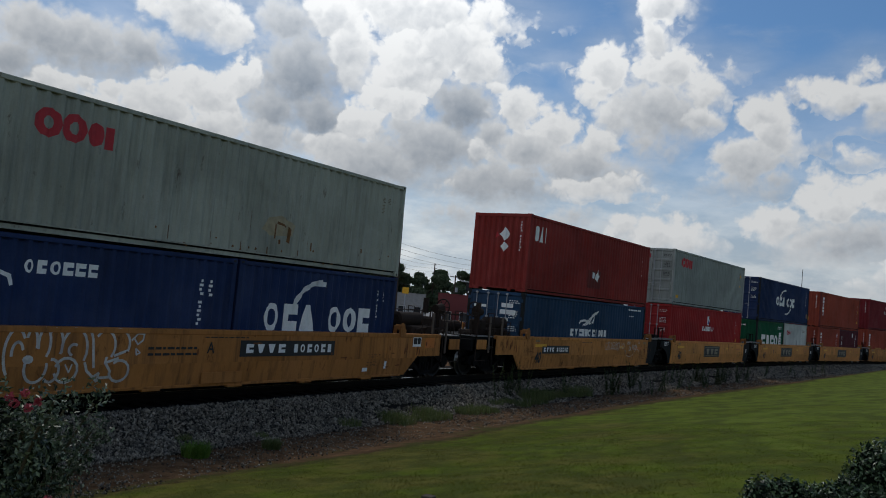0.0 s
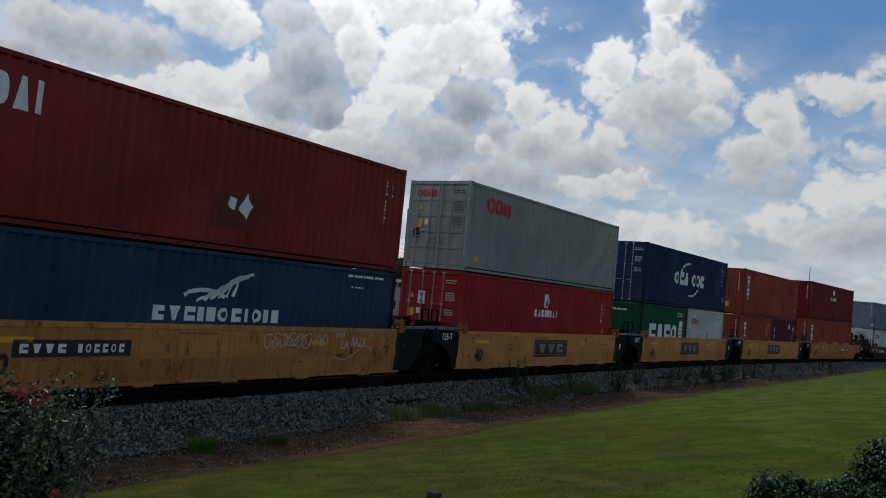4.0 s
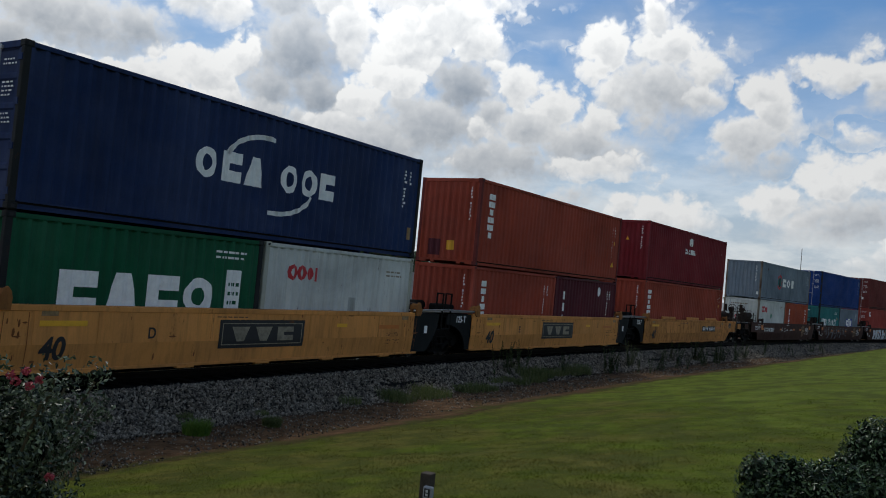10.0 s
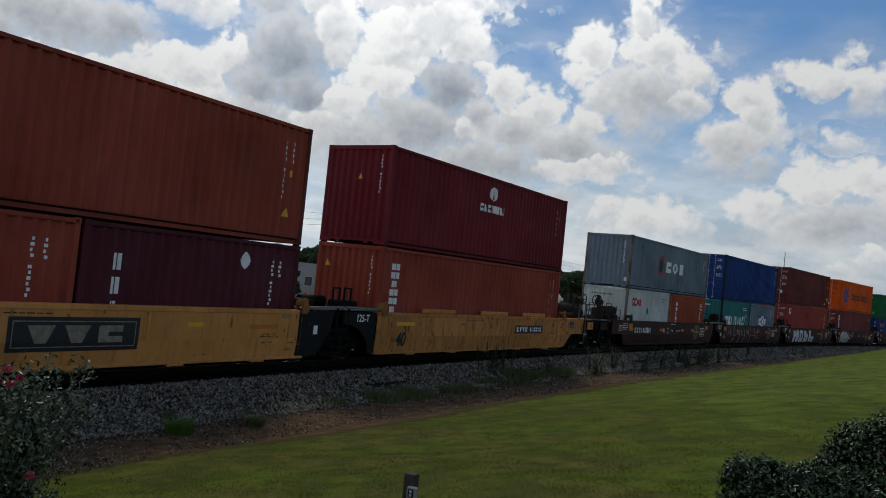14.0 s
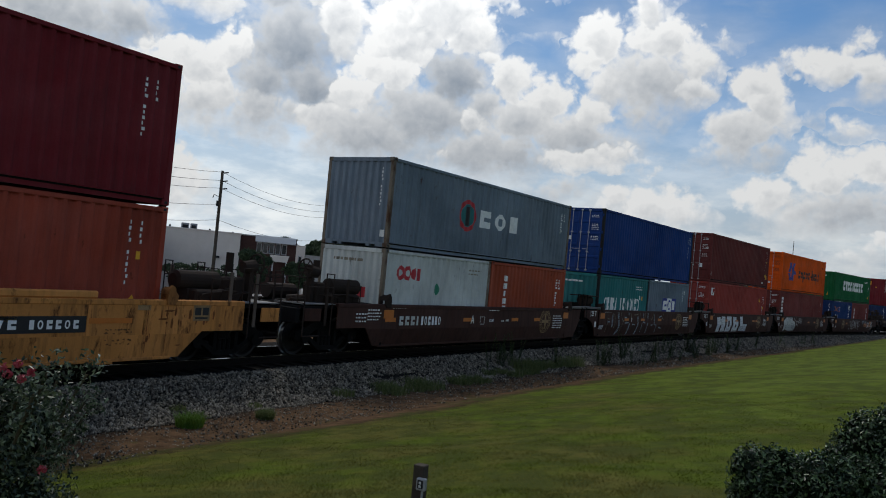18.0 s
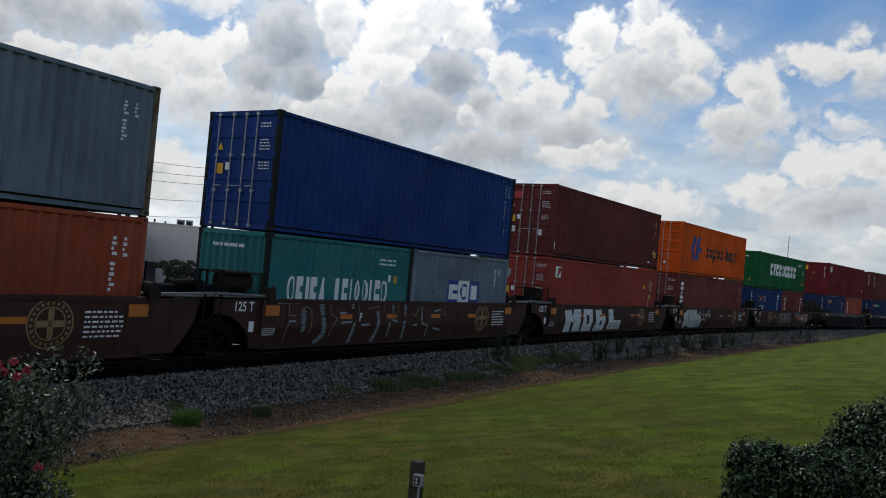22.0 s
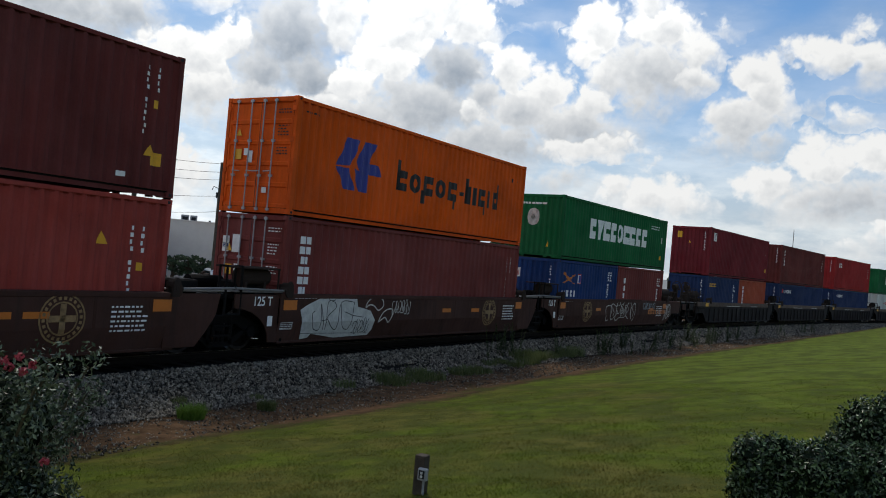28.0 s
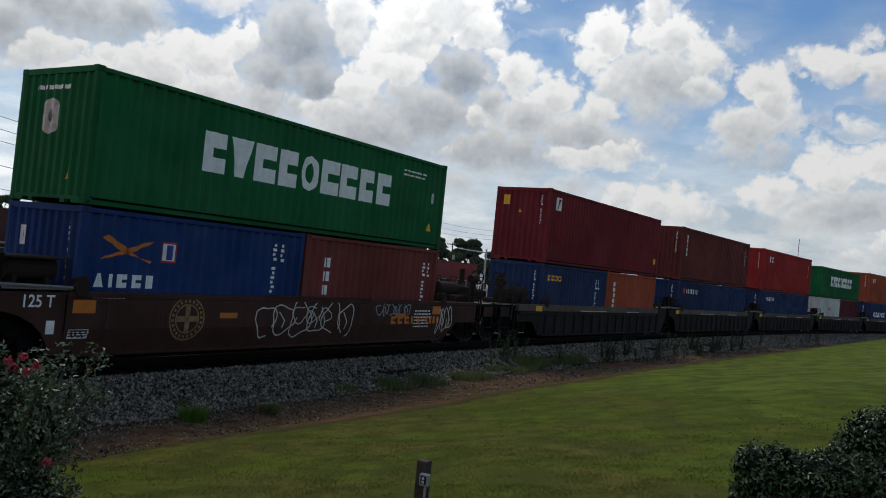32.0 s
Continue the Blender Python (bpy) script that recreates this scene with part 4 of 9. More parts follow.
def ids(x, z_top, h, w=0.085, count=11):
    """An illegible number running down a post: short bars."""
    out, step = [], h / count
    for i in range(count):
        if i != 4:
            out += rect(x + (0.0 if i % 3 else w * 0.25), z_top - (i + 1) * step, w * (1.0 if i % 2 else 0.6), step * 0.62)
    return out


def lines(x, z, w, h, rows, seed=1):
    """A block of small illegible print as bars."""
    rng, out = random.Random(seed), []
    for i in range(rows):
        zz, xx = z + h * (rows - 1 - i) / rows, x
        while xx < x + w * rng.uniform(0.75, 1.0):
            ln = rng.uniform(0.05, 0.16) * max(0.6, w)
            out += rect(xx, zz, min(ln, x + w - xx), h / rows * 0.40)
            xx += ln + 0.035
    return out


def squiggle(x, z, w, h, turns, seed, width, lean=0.0):
    """Looping spray strokes."""
    rng, out = random.Random(seed), []
    for i in range(turns):
        cx = x + w * (i + 0.5) / turns
        rx, rz = w / turns * rng.uniform(0.42, 0.75), h * rng.uniform(0.36, 0.5)
        cz = z + h * rng.uniform(0.46, 0.54)
        a0 = rng.uniform(0, 360)
        pts = []
        for j in range(23):
            a = radians(a0 + rng.uniform(300, 330) / 22 * j)
            k = 1 + 0.18 * math.sin(3 * a + i)
            pts.append((cx + rx * k * math.cos(a) + lean * (rz * math.sin(a)), cz + rz * k * math.sin(a)))
        out += stroke(pts, width)
        if i % 2:
            out += stroke([(cx - rx * 0.4, cz + rz * 0.5), (cx + rx * 0.1, cz - rz * 0.1), (cx - rx * 0.1, cz - rz * 0.6)], width)
    return out


def hatch(points, w, step=0.045):
    """A band of short slanting spray strokes along the points."""
    rng, out = random.Random(round(points[0][0] * 100)), []
    for (x0, z0), (x1, z1) in zip(points, points[1:]):
        d = math.hypot(x1 - x0, z1 - z0)
        nx, nz = -(z1 - z0) / d, (x1 - x0) / d
        for i in range(max(1, int(d / step))):
            f = (i + 0.5) * step / d
            cx, cz, h = x0 + (x1 - x0) * f, z0 + (z1 - z0) * f, w * rng.uniform(0.32, 0.55)
            tilt = rng.uniform(-0.025, 0.035)
            out += stroke([(cx - nx * h, cz - nz * h - tilt), (cx + nx * h, cz + nz * h + tilt)], rng.uniform(0.018, 0.036))
    return out


def clip(poly, x, keep_right):
    out = []
    for (x0, z0), (x1, z1) in zip(poly, poly[1:] + poly[:1]):
        a, b = (x0 >= x) == keep_right or x0 == x, (x1 >= x) == keep_right or x1 == x
        if a:
            out.append((x0, z0))
        if a != b and x1 != x0:
            out.append((x, z0 + (z1 - z0) * (x - x0) / (x1 - x0)))
    return out


FINE = ("stencil", "graffiti", "rust_stain", "emblem_print", "sign_print")


def clusters(polys):
    """The outlines sorted into groups that touch."""
    left, out = [(p, min(a for a, _ in p), max(a for a, _ in p), min(b for _, b in p), max(b for _, b in p)) for p in polys], []
    while left:
        group, todo = [], [left.pop()]
        while todo:
            now = todo.pop()
            group.append(now[0])
            near = [o for o in left if o[1] < now[2] + 0.004 and o[2] > now[1] - 0.004 and o[3] < now[4] + 0.004 and o[4] > now[3] - 0.004]
            left = [o for o in left if not any(o is k for k in near)]
            todo += near
        out.append(group)
    return out


def films(name, polys, mat, parent, breaks, depth, place):
    """Paint films on a thing: one part for each shape, but fine print and spray as one."""
    for group in [polys] if name in FINE else clusters(polys):
        ob = part(name, film_mesh(group, breaks, depth, place, name), M[mat], parent)
        if name in FINE:
            ob["kind"] = "stuff"


def film_mesh(polys, breaks, depth, place, name="marking"):
    """A film of paint that follows a folded sheet: outlines cut at the folds and laid on it."""
    verts, faces = [], []
    for poly in polys:
        lo, hi = min(p[0] for p in poly), max(p[0] for p in poly)
        cuts = [b for b in breaks if lo + 1e-4 < b < hi - 1e-4]
        piece = list(poly)
        for c in cuts + [None]:
            if c is None:
                now, piece = piece, []
            else:
                now, piece = clip(piece, c, False), clip(piece, c, True)
            if len(now) >= 3:
                k = len(verts)
                verts += [place(x, depth(x), z) for x, z in now]
                faces.append(tuple(range(k, k + len(now))))
    me = mesh_of(name, verts, faces)
    bm = bmesh.new()
    bm.from_mesh(me)
    bmesh.ops.remove_doubles(bm, verts=bm.verts[:], dist=0.0004)
    bm.to_mesh(me)
    bm.free()
    return me


# ---- containers ----
PITCH, FOLD, SKIN = 0.278, 0.042, 0.014
FLAT_OUT, SLOPE = 0.072, 0.068


def folds(x0, x1, pitch=PITCH, deep=FOLD):
    """Break points (x, depth) of a corrugated sheet between x0 and x1."""
    count = max(1, round((x1 - x0) / pitch))
    p = (x1 - x0) / count
    k = p / PITCH
    pts = []
    for i in range(count):
        b = x0 + i * p
        pts += [(b, 0.0), (b + FLAT_OUT * k, 0.0), (b + (FLAT_OUT + SLOPE) * k, deep), (b + p - SLOPE * k, deep)]
    return pts + [(x1, 0.0)]


def fold_depth(pts):
    xs, ds = [p[0] for p in pts], [p[1] for p in pts]
    return lambda x: float(np.interp(x, xs, ds))


def sheet(bm, pts, z0, z1, place):
    low = [bm.verts.new(place(x, d, z0)) for x, d in pts]
    top = [bm.verts.new(place(x, d, z1)) for x, d in pts]
    for i in range(len(pts) - 1):
        bm.faces.new((low[i], low[i + 1], top[i + 1], top[i]))


PROTO, SIZE = {}, {}


def shared(key, build):
    if key not in PROTO:
        bm = build()
        bmesh.ops.remove_doubles(bm, verts=bm.verts[:], dist=0.0003)
        bmesh.ops.recalc_face_normals(bm, faces=bm.faces[:])
        me = bpy.data.meshes.new(key[0])
        bm.to_mesh(me)
        bm.free()
        me.materials.append(M["iron"])
        PROTO[key] = me
    return PROTO[key]


def side_place(length, near):
    y = HALF - SKIN
    return (lambda x, d, z: (x, -(y - d), z)) if near else (lambda x, d, z: (x, y - d, z))


def end_place(x_end, lead):
    return (lambda w, d, z: (x_end + SKIN + d, HALF - w, z)) if lead else (lambda w, d, z: (x_end - SKIN - d, w - HALF, z))


def container(length, height, colour, label, doors=True, post=None, rail=None):
    """A freight container lying along x from 0, centred in y, standing on z = 0; its leading end is at x = 0."""
    c = thing("shipping_container", label, "shipping container", "containers on the train")
    mat, pm = M[colour], M[post or colour]
    key = (length, height)
    lo, hi = 0.16, height - 0.10
    for near in (True, False):
        def build(near=near):
            bm = bmesh.new()
            pts, place = folds(0.11, length - 0.11), side_place(length, near)
            sheet(bm, pts, lo, hi - 0.045, place)
            # pockets added at the valley tops, so dark notches form under the top rail
            deep = [(x, d + (0.035 if d else 0.0)) for x, d in pts]
            sheet(bm, deep, hi - 0.042, hi, place)
            low = [bm.verts.new(place(x, d, hi - 0.045)) for x, d in pts]
            top = [bm.verts.new(place(x, d, hi - 0.042)) for x, d in deep]
            for i in range(len(pts) - 1):
                bm.faces.new((low[i], low[i + 1], top[i + 1], top[i]))
            return bm
        part("side_panel", shared(("side_panel", near) + key, build), mat, c)
    sgn = ((-1, "near"), (1, "far"))
    for sy, nm in sgn:
        part("bottom_rail", shared(("bottom_rail", nm) + key, lambda: boxes(*[(0.16, min(sy * (HALF - 0.075), sy * (HALF - k)), z0, length - 0.16, max(sy * (HALF - 0.075), sy * (HALF - k)), z1)
                                                                                 for k, z0, z1 in ((0.0, 0.012, 0.030), (0.062, 0.030, 0.140), (0.004, 0.140, 0.165))])), mat, c)
        part("top_rail", shared(("top_rail", nm) + key, lambda: boxes((0.16, min(sy * (HALF - 0.06), sy * HALF), height - 0.105, length - 0.16, max(sy * (HALF - 0.06), sy * HALF), height - 0.02), bevel=0.006)), M[rail or colour], c)
        for x0, x1 in ((0.0, 0.13), (length - 0.13, length)):
            part("corner_post", shared(("corner_post", nm, x0) + key, lambda: boxes((x0, min(sy * (HALF - 0.11), sy * HALF), 0.11, x1, max(sy * (HALF - 0.11), sy * HALF), height - 0.11), bevel=0.012)), pm, c)
        for x0, x1 in ((-0.004, 0.175), (length - 0.175, length + 0.004)):
            for z0, z1 in ((0.0, 0.118), (height - 0.118, height)):
                def cast(sy=sy, x0=x0, x1=x1, z0=z0, z1=z1):
                    bm = boxes((x0, min(sy * (HALF - 0.155), sy * (HALF + 0.003)), z0, x1, max(sy * (HALF - 0.155), sy * (HALF + 0.003)), z1), bevel=0.012)
                    return bm
                part("corner_casting", shared(("corner_casting", nm, x0, z0) + key, cast), pm, c)
                xm = (x0 + x1) / 2
                part("casting_hole", shared(("casting_hole", nm, x0, z0) + key, lambda: boxes((xm - 0.035, min(sy * (HALF + 0.001), sy * (HALF + 0.006)), z0 + 0.03, xm + 0.035, max(sy * (HALF + 0.001), sy * (HALF + 0.006)), z0 + 0.085), bevel=0.002)), M["seal"], c)

    def roof():
        bm = bmesh.new()
        sheet(bm, folds(0.11, length - 0.11), -HALF + 0.06, HALF - 0.06, lambda x, d, w: (x, w, height - 0.03 - d * 0.6))
        return bm
    part("roof", shared(("roof",) + key, roof), mat, c)
    part("floor", shared(("floor",) + key, lambda: boxes((0.1, -HALF + 0.06, 0.10, length - 0.1, HALF - 0.06, 0.16))), M["iron"], c)
    for x0, lead in ((0.0, True), (length, False)):
        x1 = x0 + 0.1 if lead else x0 - 0.1
        a, b = min(x0, x1), max(x0, x1)
        part("end_header", shared(("end_header", lead) + key, lambda: boxes((a + 0.004, -HALF + 0.15, height - 0.13, b, HALF - 0.15, height - 0.01), bevel=0.006)), mat, c)
        feet = ((-1.07, -0.80), (-0.60, -0.46), (0.46, 0.60), (0.80, 1.07)) if lead != doors else ((-1.07, 1.07),)
        part("end_sill", shared(("end_sill", lead, doors) + key, lambda: boxes((a + 0.004, -HALF + 0.15, 0.075, b, HALF - 0.15, 0.14), *[(a + 0.006, y0, 0.01, b, y1, 0.075) for y0, y1 in feet])), mat, c)
        if lead != doors:
            def blind(lead=lead, x0=x0):
                bm = bmesh.new()
                sheet(bm, folds(0.10, 2 * HALF - 0.10, 0.26, 0.048), 0.13, height - 0.12, end_place(x0, lead))
                return bm
            part("end_panel", shared(("end_panel", lead) + key, blind), mat, c)
        else:
            place = end_place(x0, lead)
            for leaf in (0, 1):
                w0 = 0.12 + leaf * 1.105
                w1 = w0 + 1.09

                def door(w0=w0, w1=w1):
                    bm = bmesh.new()
                    rows = 5 if height > 2.7 else 4
                    zz, step = 0.15, (height - 0.29) / rows
                    for r in range(rows):
                        zs = ((zz + r * step, 0.0), (zz + r * step + 0.08, 0.0), (zz + r * step + 0.11, 0.03), (zz + (r + 1) * step - 0.03, 0.03), (zz + (r + 1) * step, 0.0))
                        ws = ((w0, 0.0), (w0 + 0.05, 0.0), (w0 + 0.08, 1.0), (w1 - 0.08, 1.0), (w1 - 0.05, 0.0), (w1, 0.0))
                        grid = [[bm.verts.new(place(w, d * k, z)) for w, k in ws] for z, d in zs]
                        for i in range(4):
                            for j in range(5):
                                bm.faces.new((grid[i][j], grid[i][j + 1], grid[i + 1][j + 1], grid[i + 1][j]))
                    return bm
                d = part("door", shared(("door", lead, leaf) + key, door), mat, c)
                for f in ((0.27, 0.72), (0.11, 0.46))[leaf]:
                    w = w0 + 1.09 * f

                    def bar(w=w):
                        bm = rod(bmesh.new(), place(w, -0.035, 0.05), place(w, -0.035, height - 0.05), 0.017)
                        for z in (0.1, height * 0.32, height * 0.62, height - 0.1):
                            a, b = Vector(place(w - 0.05, -0.004, z - 0.03)), Vector(place(w + 0.05, -0.05, z + 0.03))
                            box(bm, *[min(p, r) for p, r in zip(a, b)], *[max(p, r) for p, r in zip(a, b)])
                        return bm
                    part("lock_rod", shared(("lock_rod", lead, leaf, f) + key, bar), M["chrome"], d, "galvanised locking bar")

                    def handle(w=w):
                        return rod(bmesh.new(), place(w - 0.02, -0.05, height * 0.36), place(w + 0.24 * (1 if w < HALF else -1), -0.05, height * 0.36 - 0.01), 0.014, 6)
                    part("door_handle", shared(("door_handle", lead, leaf, f) + key, handle), M["chrome"], d)
                for r in range(4):
                    wz = 0.3 + r * (height - 0.6) / 3
                    wh = w0 - 0.03 if leaf == 0 else w1 + 0.03

                    def hinge(wz=wz, wh=wh):
                        a, b = Vector(place(wh - 0.06, 0.0, wz - 0.06)), Vector(place(wh + 0.06, -0.03, wz + 0.06))
                        return box(bmesh.new(), *[min(p, r) for p, r in zip(a, b)], *[max(p, r) for p, r in zip(a, b)])
                    part("hinge", shared(("hinge", lead, leaf, r) + key, hinge), mat, d)

            def gasket():
                a, b = Vector(place(1.212, 0.012, 0.15)), Vector(place(1.224, -0.002, height - 0.14))
                return box(bmesh.new(), *[min(p, r) for p, r in zip(a, b)], *[max(p, r) for p, r in zip(a, b)])
            part("door_seal", shared(("door_seal", lead) + key, gasket), M["seal"], c)
    SIZE[c.name] = (length, height)
    return c


def mark_side(c, polys, mat, name="marking", proud=0.003):
    """Paint on the near long side; x from the leading end, z from the container's own floor."""
    length, height = SIZE[c.name]
    pts = folds(0.11, length - 0.11)
    dep, y = fold_depth(pts), HALF - SKIN
    films(name, polys, mat, c, [p[0] for p in pts], dep, lambda x, d, z: (x, -(y - d) - proud, z))


def mark_end(c, polys, mat, name="marking", flat=False):
    """Paint on the leading end; w from the far edge to the near one."""
    pts = folds(0.10, 2 * HALF - 0.10, 0.26, 0.048)
    dep = (lambda w: -0.004) if flat else fold_depth(pts)
    place = end_place(0.0, True)
    films(name, polys, mat, c, [] if flat else [p[0] for p in pts], dep, lambda w, d, z: place(w, d - 0.004, z))


# ---- well cars ----
L40, L20, STD, HIGH, FLOOR, DECK = 12.192, 6.058, 2.591, 2.896, 0.36, 1.38
ROLLING = []          # (thing, s at the middle of the clip, pose on the car)
WHEELS = []           # (wheelset, x, z)
WHEEL_R = 0.46


def wheelset_mesh():
    def build():
        bm = rod(bmesh.new(), (0, -1.05, 0), (0, 1.05, 0), 0.085, 10)
        prof = [(0.09, 0.735), (0.14, 0.80), (0.16, 0.735), (0.36, 0.70), (0.39, 0.80), (0.455, 0.805), (0.46, 0.70), (0.492, 0.69), (0.492, 0.665), (0.39, 0.665), (0.16, 0.68)]
        for sy in (-1, 1):
            rings = []
            for k in range(28):
                a = 2 * math.pi * k / 28
                rings.append([bm.verts.new((r * math.cos(a), sy * y, r * math.sin(a))) for r, y in prof])
            for k in range(28):
                for j in range(len(prof) - 1):
                    bm.faces.new((rings[k][j], rings[k][j + 1], rings[(k + 1) % 28][j + 1], rings[(k + 1) % 28][j]))
        return bm
    me = shared(("wheelset",), build)
    if len(me.materials) == 1:
        me.materials.append(M["tread"])
        for p in me.polygons:
            r = math.hypot(p.center.x, p.center.z)
            p.material_index = 1 if 0.44 < r < 0.50 and abs(p.center.y) > 0.66 else 0
    return me


def truck(car, x):
    """A two-axle freight truck under the car at x."""
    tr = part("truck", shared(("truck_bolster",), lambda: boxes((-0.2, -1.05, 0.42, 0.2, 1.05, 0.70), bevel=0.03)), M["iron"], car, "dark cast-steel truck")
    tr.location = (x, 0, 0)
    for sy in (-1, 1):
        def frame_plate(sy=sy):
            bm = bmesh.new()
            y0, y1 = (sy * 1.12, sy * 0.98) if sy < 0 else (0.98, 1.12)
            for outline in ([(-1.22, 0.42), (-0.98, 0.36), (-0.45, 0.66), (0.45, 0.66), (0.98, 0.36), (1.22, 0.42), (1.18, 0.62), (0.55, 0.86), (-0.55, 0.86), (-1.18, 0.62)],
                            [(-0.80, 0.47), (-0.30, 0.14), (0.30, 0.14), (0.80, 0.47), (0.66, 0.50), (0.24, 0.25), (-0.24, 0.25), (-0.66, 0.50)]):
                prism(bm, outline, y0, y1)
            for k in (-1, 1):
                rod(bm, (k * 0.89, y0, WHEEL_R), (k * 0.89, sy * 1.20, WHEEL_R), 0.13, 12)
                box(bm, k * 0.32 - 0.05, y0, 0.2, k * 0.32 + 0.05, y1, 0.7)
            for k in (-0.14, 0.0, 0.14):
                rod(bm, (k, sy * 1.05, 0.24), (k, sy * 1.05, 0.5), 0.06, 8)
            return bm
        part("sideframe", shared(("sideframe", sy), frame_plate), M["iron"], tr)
    for k in (-0.89, 0.89):
        w = part("wheelset", wheelset_mesh(), M["wheel"], tr, "steel wheelset with worn bright treads")
        w.location = (k, 0, WHEEL_R)
        WHEELS.append((w, k))
    return tr


def well_car(style, label, left_joint, right_joint, coat=None):
    """One well unit round a 40 ft load: x from the load's leading end, z from the rail tops."""
    car = thing("well_car", label, "rail car", "well cars of the train")
    mat = M[coat or style + "_car"]
    STYLE[car.name] = LEANS[style]
    x0, x1 = -0.28, L40 - 0.10
    low = [(x0, 0.22)] if left_joint else [(-2.15, 0.74), (-0.95, 0.74), (-0.40, 0.22)]
    high = [(x1, 0.22)] if right_joint else [(L40 + 0.40, 0.22), (L40 + 0.95, 0.74), (L40 + 2.15, 0.74)]
    xa, xb = low[0][0], high[-1][0]
    outline = low + high + [(xb, DECK), (xa, DECK)]
    ribbed = style == "black"
    for sy in (-1, 1):
        out, inn = sy * (1.43 if ribbed else 1.50), sy * (1.40 if ribbed else 1.465)
        if ribbed:
            part("side_plate", prism(bmesh.new(), outline, min(out, inn), max(out, inn)), mat, car)
        else:
            turned = [(z, x) for x, z in outline]
            part("side_plate", prism(bmesh.new(), [(x, z) for z, x in clip(turned, CREASE, True)], min(out, inn), max(out, inn)), mat, car)
            bm = prism(bmesh.new(), [(x, z) for z, x in clip(turned, CREASE, False)], min(out, inn), max(out, inn))
            for v in bm.verts:
                v.co.y += sy * flare(v.co.z, LEANS[style])
            part("lower_side_plate", bm, mat, car)
        a, b = sorted((sy * 1.30, sy * 1.515))
        c, d = sorted((sy * 1.30, sy * (1.515 + 0.44 * LEANS[style])))
        part("top_chord", boxes((xa, a, DECK - (0.24 if ribbed else 0.10), xb, b, DECK + 0.004), bevel=0.012), M["rusty_rail"] if ribbed else mat, car)
        part("bottom_chord", boxes((-0.2, c, 0.19, L40 + 0.2, d, 0.25), bevel=0.01), mat, car)
        if ribbed:
            part("middle_rail", boxes((xa + 0.1, min(out, sy * 1.50), 1.02, xb - 0.1, max(out, sy * 1.50), 1.10), bevel=0.01), mat, car)
            for i in range(15):
                x = 0.05 + i * (L40 - 0.1) / 14
                part("rib", boxes((x - 0.045, min(out, sy * 1.505), 0.25, x + 0.045, max(out, sy * 1.505), DECK - 0.10), bevel=0.01), mat, car)
        else:
            for i, x in enumerate((0.55, 1.8, 4.5, 7.6, 10.4, 11.65)):
                part("seam_strip", boxes((x - 0.03, min(sy * 1.498, sy * 1.506), CREASE, x + 0.03, max(sy * 1.498, sy * 1.506), DECK - 0.10)), mat, car)
            for x in (1.5, 3.9, 6.1, 8.4, 10.8) if style == "yellow" else ():
                part("drain_lip", boxes((x - 0.22, min(sy * 1.38, sy * (1.53 + 0.42 * LEANS[style])), 0.155, x + 0.22, max(sy * 1.38, sy * (1.53 + 0.42 * LEANS[style])), 0.20), bevel=0.008), mat, car)
        for x in (-0.06, L40 + 0.06):
            lug = bmesh.new()
            e = 1 if x > 1 else -1
            horn = [(-0.12, -0.08), (-0.13, 0.12), (-0.10, 0.24), (-0.04, 0.31), (0.04, 0.27), (0.07, 0.17), (0.14, 0.11), (0.12, -0.01), (0.05, -0.08)]
            prism(lug, [(x + e * a, DECK + b) for a, b in horn], min(sy * 1.56, sy * 1.50), max(sy * 1.56, sy * 1.50))
            prism(lug, [(x + e * a * 0.7, DECK + 0.02 + b * 0.8) for a, b in horn if b >= 0.0], min(sy * 1.50, sy * 1.30), max(sy * 1.50, sy * 1.30))
            rod(lug, (x, sy * 1.57, DECK + 0.10), (x, sy * 1.50, DECK + 0.10), 0.07, 10)
            box(lug, x - 0.05, min(sy * 1.30, sy * 1.24), DECK, x + 0.05, max(sy * 1.30, sy * 1.24), DECK + 0.22)
            part("container_guide", lug, M["lug"] if style == "yellow" else M["gear"], car, "rusty cast container corner guide")
    for i in range(5):
        x = 0.15 + i * 2.97
        part("floor_beam", boxes((x - 0.12, -1.36, 0.20, x + 0.12, 1.36, 0.35), bevel=0.01), M["iron"], car)
